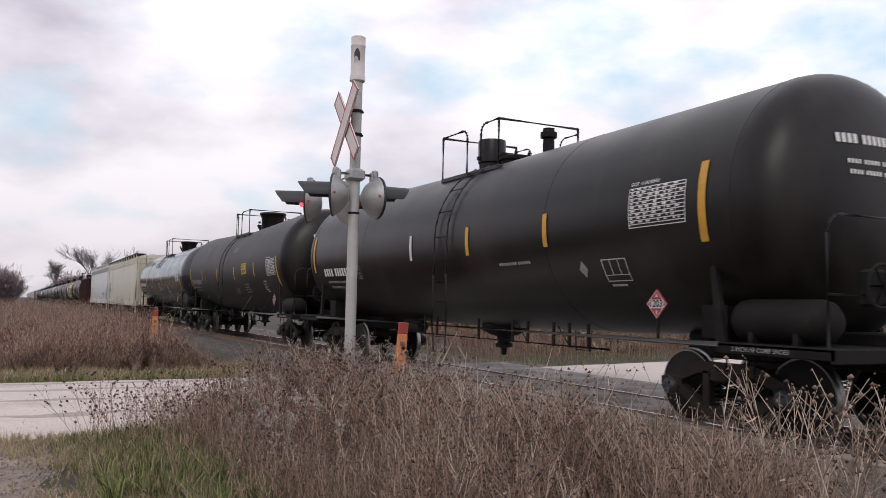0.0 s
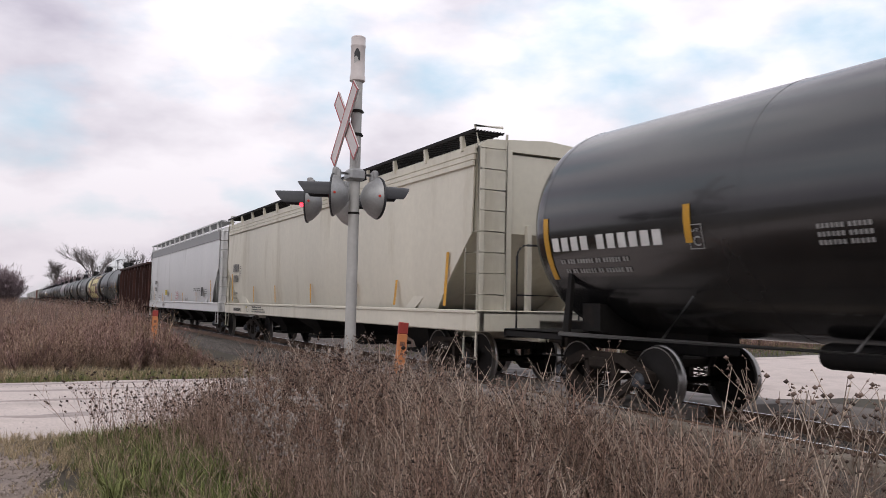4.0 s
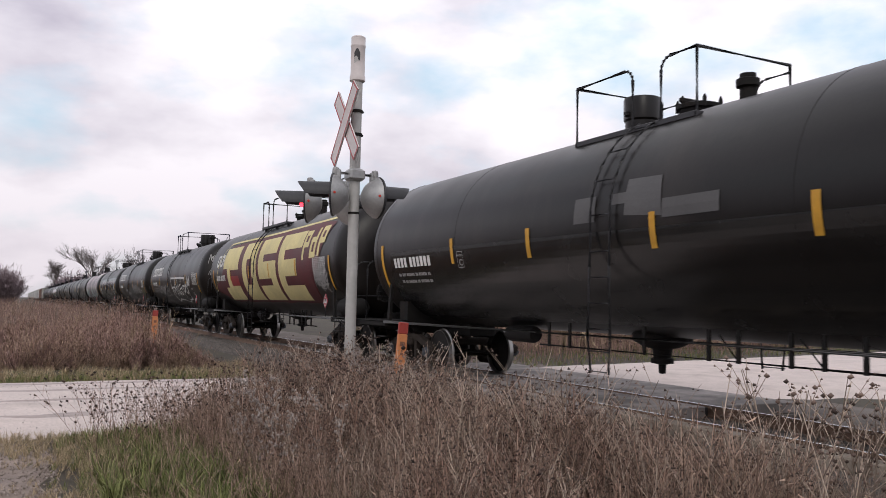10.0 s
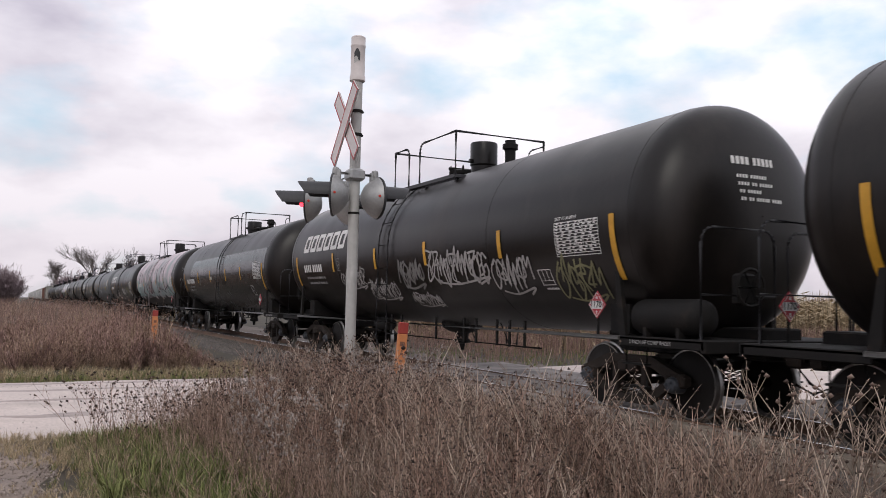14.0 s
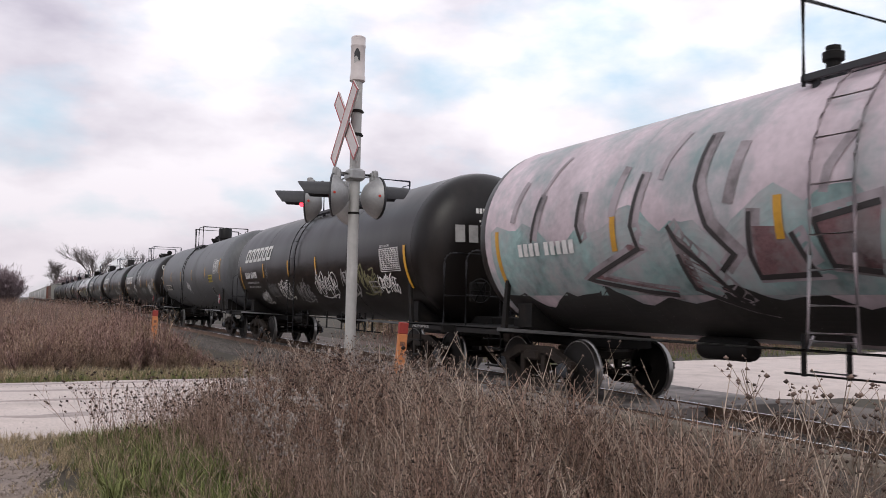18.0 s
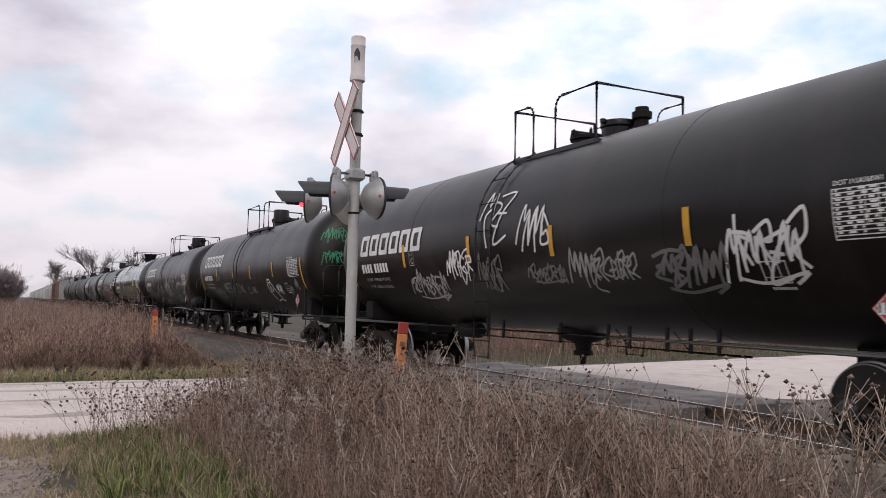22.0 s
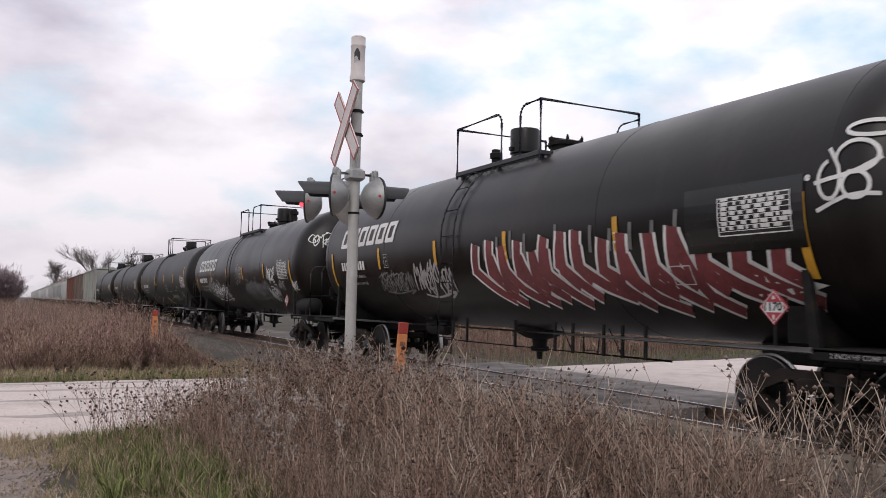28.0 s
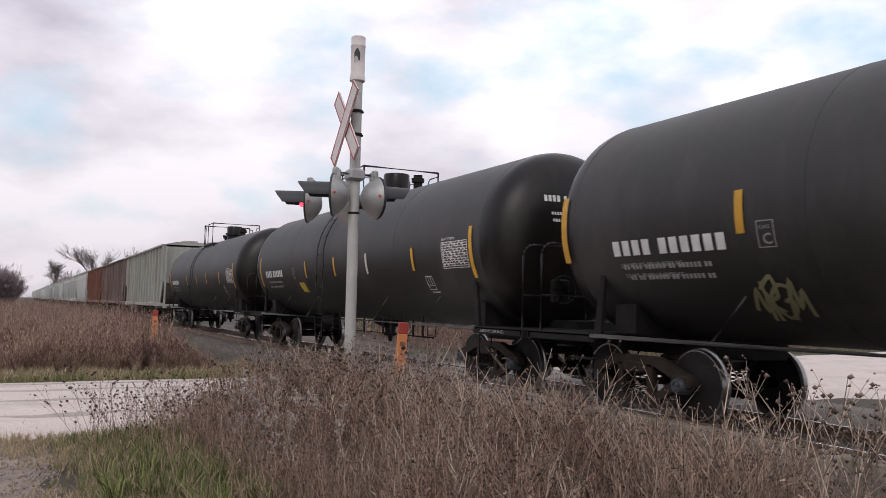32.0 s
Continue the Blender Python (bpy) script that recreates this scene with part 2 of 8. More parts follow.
def arc(c, r, a0, a1, n, plane):
    """Points of an arc; plane gives the two axes."""
    out = []
    for k in range(n + 1):
        a = radians(a0 + (a1 - a0) * k / n)
        p = list(c)
        p[plane[0]] += r * math.cos(a)
        p[plane[1]] += r * math.sin(a)
        out.append(tuple(p))
    return out


# ---------------------------------------------------------------- paint on a car's near side
class Side:
    """Where paint lies: s runs along the car to the reader's right (towards its front), q up along the skin."""

    def __init__(self, kind, x=-1.6):
        self.kind, self.x = kind, x

    def at(self, s, q, e):
        if self.kind == "tank":
            a = q / R
            return (-(R + e) * math.cos(a), -s, ZC + (R + e) * math.sin(a))
        return (self.x - e, -s, q)

    def q(self, z):
        return R * math.asin((z - ZC) / R) if self.kind == "tank" else z


TANK_SIDE, FLAT = Side("tank"), Side("flat")


class Paint:
    def __init__(self, side, e=0.011):
        self.side, self.e, self.shape, self.many = side, e, Shape(), False

    def quad(self, a, b, c, d):
        """Four corners in (s, q), cut into strips so that they follow the skin."""
        n = max(1, int(max(abs(d[1] - a[1]), abs(c[1] - b[1])) / 0.09)) if self.side.kind == "tank" else 1
        vs = []
        for k in range(n + 1):
            t = k / n
            vs.append(self.side.at(a[0] + (d[0] - a[0]) * t, a[1] + (d[1] - a[1]) * t, self.e))
            vs.append(self.side.at(b[0] + (c[0] - b[0]) * t, b[1] + (c[1] - b[1]) * t, self.e))
        self.shape.add(vs, [(2 * k, 2 * k + 1, 2 * k + 3, 2 * k + 2) for k in range(n)])
        return self

    def rect(self, s0, s1, q0, q1, lean=0.0):
        h = (q1 - q0) * lean
        return self.quad((s0, q0), (s1, q0), (s1 + h, q1), (s0 + h, q1))

    def stroke(self, pts, w, closed=False):
        """A brushed line with mitred corners."""
        pts = [Vector(p) for p in pts]
        if closed:
            pts = pts + [pts[0], pts[1]]
        fine = [pts[0]]
        for p in pts[1:]:
            n = max(1, int((p - fine[-1]).length / 0.12))
            a = fine[-1].copy()
            fine += [a.lerp(p, (k + 1) / n) for k in range(n)]
        vs = []
        for i, p in enumerate(fine):
            d0 = (p - fine[i - 1]) if i else (fine[1] - p)
            d1 = (fine[i + 1] - p) if i < len(fine) - 1 else d0
            if d0.length < 1e-6:
                d0 = d1
            if d1.length < 1e-6:
                d1 = d0
            d0, d1 = d0.normalized(), d1.normalized()
            t = d0 + d1
            t = t.normalized() if t.length > 0.2 else d1
            k = w / 2 / max(0.5, t.dot(d1))
            nrm = Vector((-t.y, t.x))
            for sgn in (1, -1):
                c = p + sgn * k * nrm
                vs.append(self.side.at(c.x, c.y, self.e))
        self.shape.add(vs, [(2 * k, 2 * k + 1, 2 * k + 3, 2 * k + 2) for k in range(len(fine) - 1)])
        return self

    def frame_box(self, s0, s1, q0, q1, w, lean=0.0):
        h = (q1 - q0) * lean
        self.quad((s0, q0), (s1, q0), (s1 + lean * w, q0 + w), (s0 + lean * w, q0 + w))
        self.quad((s0 + h - lean * w, q1 - w), (s1 + h - lean * w, q1 - w), (s1 + h, q1), (s0 + h, q1))
        self.quad((s0, q0), (s0 + w, q0), (s0 + w + h, q1), (s0 + h, q1))
        return self.quad((s1 - w, q0), (s1, q0), (s1 + h, q1), (s1 + h - w, q1))

    def blob(self, edge, mid):
        """A filled lobe: rings from its middle to its edge."""
        n, m = len(edge), 5
        vs = [self.side.at(mid[0] + (a - mid[0]) * (k + 0.02) / m, mid[1] + (b - mid[1]) * (k + 0.02) / m, self.e) for k in range(m + 1) for a, b in edge]
        self.shape.add(vs, [(k * n + i, k * n + (i + 1) % n, (k + 1) * n + (i + 1) % n, (k + 1) * n + i) for k in range(m) for i in range(n)])
        return self

    def bars(self, s, q, n, w, h, gap=0.3):
        """Lettering too small or too private to spell: one bar a character; n lists word lengths."""
        self.many = True
        for word in n:
            for _ in range(word):
                self.rect(s, s + w * (1 - gap), q, q + h)
                s += w
            s += w * 0.6
        return self

    def text(self, words, s, q, size, bold=0.0):
        self.many = True
        cu = bpy.data.curves.new("words", "FONT")
        cu.body, cu.size, cu.offset, cu.resolution_u = words, size, bold, 2
        ob = bpy.data.objects.new("words", cu)
        scene.collection.objects.link(ob)
        bpy.context.view_layer.update()
        me = bpy.data.meshes.new_from_object(ob.evaluated_get(bpy.context.evaluated_depsgraph_get()))
        self.shape.add([self.side.at(s + v.co.x, q + v.co.y, self.e) for v in me.vertices], [tuple(p.vertices) for p in me.polygons])
        bpy.data.objects.remove(ob)
        bpy.data.curves.remove(cu)
        bpy.data.meshes.remove(me)
        return self

    def scribble(self, seed, s, q, w, h, line, turns=7):
        """A hand-sprayed tag that spells nothing: quick curved strokes, letter by letter, with a tail."""
        rng = random.Random(seed)
        self.many = True
        n = max(3, int(w / max(0.10, h * 0.30)))
        step = w / n
        wide = max(0.16, h * 0.62)

        def curve(pts):
            pts = [pts[0]] + pts + [pts[-1]]
            out = []
            for i in range(1, len(pts) - 2):
                a, b, c, d = (Vector(p) for p in pts[i - 1:i + 3])
                for k in range(5):
                    u = k / 5
                    out.append(tuple(0.5 * (2 * b + (c - a) * u + (2 * a - 5 * b + 4 * c - d) * u * u + (3 * b - a - 3 * c + d) * u ** 3)))
            self.stroke(out + [pts[-1]], line)
        for i in range(n):
            x0 = s + i * step - 0.1 * wide
            lift = rng.uniform(-0.16, 0.16) * h

            def at(u, v):
                return (x0 + (u * 1.05 + 0.28 * v) * wide, q + lift + v * h)
            kind = rng.choice((2, 2, 4, 0, 2, 1, 3))
            j = [rng.uniform(-0.3, 0.3) for _ in range(12)]
            if kind == 0:
                curve([at(0.1, 1 + j[0]), at(0.05 + j[1], 0.5), at(0.15, j[2])])
                curve([at(0, 0.9), at(0.6, 1 + j[3]), at(0.75, 0.7), at(0.3, 0.5 + j[4]), at(0.85, 0.1 + j[5])])
            elif kind == 1:
                curve([at(0.8, 0.9 + j[0]), at(0.3, 1.0), at(0.05 + j[1], 0.5), at(0.35, 0.05 + j[2]), at(0.85, 0.25), at(0.7, 0.55), at(0.45, 0.45)])
            elif kind == 2:
                curve([at(0, 0.1 + j[0]), at(0.3, 1 + j[1]), at(0.5, 0.45 + j[2]), at(0.75, 0.95), at(0.95, j[3])])
            elif kind == 3:
                curve([at(0.45, 1 + j[0]), at(0.02, 0.6), at(0.3, 0.08 + j[1]), at(0.8, 0.4), at(0.55, 0.98), at(0.3, 0.85)])
            else:
                curve([at(0, 0.95 + j[0]), at(0.9, 1.0), at(0.4, 0.5), at(0.1, 0.05 + j[1]), at(0.95, 0.0 + j[2])])
                curve([at(0.15, 0.55), at(0.75, 0.5 + j[3])])
        if w > 0.9:
            curve([(s + w * 0.15, q - 0.12 * h), (s + w * 0.5, q - 0.26 * h), (s + w * 1.02, q - 0.02 * h), (s + w * 0.85, q - 0.3 * h)])
        return self

    def put(self, name, material, car, label=""):
        ob = part(name, self.shape, material, car, label, smooth=0)
        if self.many or name.startswith("graffiti") or name in ("dark_base", "repaint_patch"):
            tagged(ob, kind="stuff")
        return ob


# ---------------------------------------------------------------- running gear
GEAR = {}


def gear_meshes():
    """Meshes that all trucks share."""
    for sgn in (-1, 1):
        s = Shape()
        x0, x1 = sorted((sgn * 0.93, sgn * 1.05))
        s.prism([(-1.08, 0.56), (-0.45, 0.80), (0.45, 0.80), (1.08, 0.56), (1.08, 0.46), (0.78, 0.52), (0.42, 0.66), (-0.42, 0.66), (-0.78, 0.52), (-1.08, 0.46)], x0, x1)
        s.prism([(-0.80, 0.40), (-0.36, 0.14), (0.36, 0.14), (0.80, 0.40), (0.74, 0.50), (0.32, 0.26), (-0.32, 0.26), (-0.74, 0.50)], x0, x1)
        for y in (-0.30, 0.30):
            s.box(x0, x1, y - 0.055, y + 0.055, 0.24, 0.70, 0.012)
        for y in (-0.89, 0.89):
            s.box(x0 - 0.02, x1 + 0.02, y - 0.17, y + 0.17, 0.42, 0.60, 0.03)
        GEAR["side", sgn] = mesh_of(s, "side_frame", TRUCK)
        s = Shape()
        for y in (-0.13, 0.0, 0.13):
            pts = [(sgn * 0.99 + 0.05 * math.cos(k * 0.9), y + 0.05 * math.sin(k * 0.9), 0.27 + 0.0085 * k) for k in range(34)]
            s.tube(pts, 0.014, 4)
        GEAR["spring", sgn] = mesh_of(s, "spring_nest", TRUCK)
    s = Shape()
    s.box(-1.1, 1.1, -0.2, 0.2, 0.56, 0.72, 0.03)
    s.box(-0.35, 0.35, -0.28, 0.28, 0.70, 0.80, 0.03)
    for y in (-0.42, 0.42):
        s.box(-0.85, 0.85, y - 0.04, y + 0.04, 0.34, 0.44, 0.01)
        for x in (-0.75, 0.75):
            s.box(x - 0.06, x + 0.06, y - 0.04, y + 0.08 * (1 if y > 0 else -1) + 0.04, 0.30, 0.58, 0.01)
    GEAR["bolster"] = mesh_of(s, "bolster", TRUCK)
    s = Shape()
    s.tube([(-1.0, 0, 0), (-0.8, 0, 0), (0.8, 0, 0), (1.0, 0, 0)], [0.075, 0.09, 0.09, 0.075], 12)
    for sgn in (-1, 1):
        prof = [(0.10, 0.90), (0.16, 0.875), (0.30, 0.845), (0.36, 0.83), (0.40, 0.83), (0.44, 0.822), (0.44, 0.80), (0.40, 0.79), (0.33, 0.78), (0.20, 0.77), (0.10, 0.72)]
        s.lathe([(r, sgn * (h - 0.06)) for r, h in prof], axis="x", n=32)
    GEAR["wheelset"] = mesh_of(s, "wheelset", WHEEL)
    for sgn in (-1, 1):
        s = Shape()
        s.lathe([(0.441, sgn * 0.775), (0.457, sgn * 0.775), (0.459, sgn * 0.74), (0.463, sgn * 0.705), (0.487, sgn * 0.69), (0.487, sgn * 0.665), (0.44, sgn * 0.66)], axis="x", n=32, caps=False)
        GEAR["tread", sgn] = mesh_of(s, "tread", TREAD)
        s = Shape()
        s.lathe([(0.02, sgn * 1.135), (0.085, sgn * 1.13), (0.10, sgn * 1.11), (0.115, sgn * 1.06), (0.115, sgn * 0.93), (0.09, sgn * 0.92)], axis="x", n=16)
        for k in range(3):
            a = k * math.tau / 3
            s.lathe([(0.022, sgn * 1.12), (0.022, sgn * 1.155), (0.005, sgn * 1.16)], (0, 0.055 * math.cos(a), 0.055 * math.sin(a)), "x", 6)
        GEAR["bearing_cap", sgn] = mesh_of(s, "bearing_cap", CAP)


gear_meshes()


def truck(car, y):
    """One truck under a car: bolster, two cast frames, springs and two wheelsets."""
    t = part("truck", GEAR["bolster"], None, car, at=pose(0, y, 0))
    for sgn in (-1, 1):
        part("side_frame", GEAR["side", sgn], None, t)
        part("spring_nest", GEAR["spring", sgn], None, t)
    for dy in (-0.89, 0.89):
        part("wheelset", GEAR["wheelset"], None, t, at=pose(0, dy, 0.457))
        for sgn in (-1, 1):
            part("tread", GEAR["tread", sgn], None, t, at=pose(0, dy, 0.457))
            part("bearing_cap", GEAR["bearing_cap", sgn], None, t, at=pose(0, dy, 0.457))
    return t


def coupler(car, y, sgn):
    s = Shape()
    s.box(-0.07, 0.07, *sorted((y, y + sgn * 0.45)), 0.80, 0.93, 0.02)
    y1 = y + sgn * 0.45
    s.box(-0.15, 0.13, *sorted((y1, y1 + sgn * 0.22)), 0.74, 0.99, 0.03)
    s.tube([(0.2, y - sgn * 0.02, 0.78), (0.2, y + sgn * 0.2, 0.55), (0.16, y + sgn * 0.5, 0.42), (0.12, y + sgn * 0.72, 0.52)], 0.022, 6)
    return part("coupler", s, TRUCK, car)


# ---------------------------------------------------------------- tank cars
HALF, DEEP = 7.4, 0.76     # barrel half length, depth of the dished heads


def bend(car, lift):
    """Raises the two ends of a drain-sloped barrel and all that is painted on it."""
    still = ("truck", "coupler", "stub_sill", "end_platform", "corner_step", "end_railing", "bracket", "side_rail", "strut", "brake_rod", "hanger", "brace", "bottom_outlet", "brake_cylinder", "air_reservoir", "hand_brake",
             "placard", "placard_bracket", "brake_stencil", "walkway", "dome", "relief_valve", "hatch", "ladder")
    for ch in car.children:
        if ch.name.split(".")[0] not in still:
            for v in ch.data.vertices:
                v.co.z += lift * min(1.0, abs(v.co.y) / HALF)


def head_y(x, z):
    """How far the dished head stands out from the car's middle."""
    k = min(0.9995, (x * x + (z - ZC) ** 2) / (R * R))
    return HALF + DEEP * (1 - k ** 1.2) ** (1 / 2.4)


def tank_barrel(car, paint, head_paint):
    s = Shape()
    ys = [-HALF, -HALF + 0.02] + [-HALF + HALF * 2 * k / 10 for k in range(1, 10)] + [HALF - 0.02, HALF]
    rings = []
    for y in ys:
        rings.append([(R * math.cos(k * math.tau / 64), y, ZC + R * math.sin(k * math.tau / 64)) for k in range(64)])
    s.loft(rings, caps=False)
    part("barrel", s, paint, car)
    for sgn in (-1, 1):
        s = Shape()
        rings = []
        for k in range(17):
            r = max(0.01, R * math.cos(k / 16 * math.pi / 2) ** 0.9)
            y = head_y(r, ZC) if k else HALF
            rings.append([(r * math.cos(j * math.tau / 64), sgn * y, ZC + r * math.sin(j * math.tau / 64)) for j in range(64)])
        s.loft(rings, caps=False)
        part("tank_head", s, head_paint, car, smooth=60)
    for y in (-HALF + 0.03, -3.7, 3.7, HALF - 0.03):
        s = Shape()
        s.lathe([(R - 0.01, y - 0.012), (R + 0.0035, y - 0.006), (R + 0.0035, y + 0.006), (R - 0.01, y + 0.012)], (0, 0, ZC), "y", 64, caps=False)
        part("weld_seam", s, paint, car)


def tank_frame(car, reservoir=True, struts=True, rail_paint=None, pipe_z=0.78):
    rail_paint = rail_paint or SIDE_RAIL
    for sgn in (-1, 1):
        s = Shape()
        s.box(-0.32, 0.32, *sorted((sgn * 5.4, sgn * 8.5)), 0.80, 1.22, 0.02)
        s.prism([(-1.2, 1.5), (-1.2, 1.1), (-0.3, 0.95), (0.3, 0.95), (1.2, 1.1), (1.2, 1.5), (0.7, 1.45), (0, 1.30), (-0.7, 1.45)], sgn * 6.55, sgn * 6.95, "y")
        part("stub_sill", s, FRAME, car)
        s = Shape()
        y0, y1 = sorted((sgn * 7.05, sgn * 8.62))
        s.box(-1.5, 1.5, y0, y1, 1.03, 1.075, 0.01)
        s.box(-1.5, -1.44, y0, y1, 0.95, 1.07, 0.01)
        s.box(1.44, 1.5, y0, y1, 0.95, 1.07, 0.01)
        s.box(-1.5, 1.5, *sorted((sgn * 8.56, sgn * 8.64)), 0.92, 1.07, 0.01)
        part("end_platform", s, FRAME, car)
        for x in (-1.42, 1.42):      # steps below the corners
            s = Shape()
            for yy in (sgn * 7.15, sgn * 7.55):
                s.tube([(x, yy, 1.0), (x, yy, 0.42)], 0.016, 6)
            for z in (0.43, 0.72):
                s.box(x - 0.05, x + 0.05, *sorted((sgn * 7.13, sgn * 7.57)), z - 0.012, z + 0.012)
            part("corner_step", s, FRAME, car)
        s = Shape()                  # end railing with rounded corners
        yr = sgn * 8.45
        for x0, x1 in ((-1.38, -0.12), (0.12, 1.38)):
            pts = [(x0, yr, 1.05), (x0, yr, 2.25)] + arc((x0 + 0.2, yr, 2.25), 0.2, 180, 90, 4, (0, 2)) + [(x1 - 0.2, yr, 2.45)]
            pts += arc((x1 - 0.2, yr, 2.25), 0.2, 90, 0, 4, (0, 2)) + [(x1, yr, 1.05)]
            s.tube(pts, 0.021, 6)
        s.tube([(-1.38, yr, 1.62), (-0.12, yr, 1.62)], 0.016, 6)
        part("end_railing", s, RAILING, car)
        for x in (-1.40, 1.40):      # upright brackets between platform and barrel
            s = Shape()
            s.prism([(sgn * 7.0, 1.05), (sgn * 7.14, 1.05), (sgn * 6.98, 2.0), (sgn * 6.9, 2.0)], x - 0.03, x + 0.03)
            part("bracket", s, FRAME, car)
        coupler(car, sgn * 8.5, sgn)
        truck(car, sgn * 6.75)
    for x in (-1.5, 1.5):            # long side rails
        s = Shape()
        s.tube([(x, -7.1, 1.045), (x, 7.1, 1.045)], 0.034, 8)
        part("side_rail", s, rail_paint, car)
        if struts:
            for y in (-5.0, -2.4, 2.4, 5.0):
                s = Shape()
                s.tube([(x, y, 1.045), (x * 0.84, y - 0.3, 1.60)], 0.018, 6)
                part("strut", s, rail_paint, car)
    # brake rod hung below the near rail on flat straps, with two braced brackets
    s = Shape()
    s.tube([(-1.05, -4.6, pipe_z), (-1.05, 1.7, pipe_z)], 0.016, 6)
    part("brake_rod", s, FRAME, car)
    for y in (1.45, 0.9, -0.8, -1.98, -2.45, -3.2, -3.62, -4.1):
        s = Shape()
        s.box(-1.065, -1.035, y - 0.026, y + 0.026, pipe_z - 0.02, 1.2)
        part("hanger", s, FRAME, car)
    for y in (-2.45, -3.62):
        s = Shape()
        s.tube([(-1.05, y, pipe_z), (-1.05, y + 0.3, 1.14)], 0.014, 5)
        part("brace", s, FRAME, car)
    s = Shape()
    s.lathe([(0.46, 1.10), (0.44, 0.96), (0.30, 0.88), (0.15, 0.84), (0.13, 0.72), (0.17, 0.70), (0.17, 0.63), (0.06, 0.61), (0.05, 0.48), (0.02, 0.47)], (0, 0, 0), "z", 16)
    part("bottom_outlet", s, FRAME, car)
    s = Shape()
    s.lathe([(0.04, -0.42), (0.13, -0.42), (0.15, -0.36), (0.15, 0.36), (0.13, 0.42), (0.04, 0.42)], (-0.55, 3.0, 0.95), "y", 14)
    part("brake_cylinder", s, FRAME, car)
    if reservoir:
        s = Shape()
        s.lathe([(0.03, -0.66), (0.14, -0.64), (0.22, -0.56), (0.24, -0.48), (0.24, 0.48), (0.22, 0.56), (0.14, 0.64), (0.03, 0.66)], (-1.17, -7.75, 1.33), "y", 20)
        for y in (-8.05, -7.45):
            s.box(-1.38, -0.96, y - 0.03, y + 0.03, 1.07, 1.2)
        part("air_reservoir", s, FRAME, car, "black cylindrical air tank")
    s = Shape()                      # hand brake
    s.lathe([(0.23, -0.012), (0.255, 0.0), (0.23, 0.012), (0.21, 0.0), (0.23, -0.012)], (-0.62, -8.52, 1.72), "y", 20, caps=False)
    for k in range(3):
        a = k * math.pi / 3
        s.tube([(-0.62 + 0.22 * math.cos(a), -8.52, 1.72 + 0.22 * math.sin(a)), (-0.62 - 0.22 * math.cos(a), -8.52, 1.72 - 0.22 * math.sin(a))], 0.012, 4)
    s.box(-0.78, -0.46, -8.48, -8.34, 1.5, 1.9, 0.03)
    part("hand_brake", s, FRAME, car)


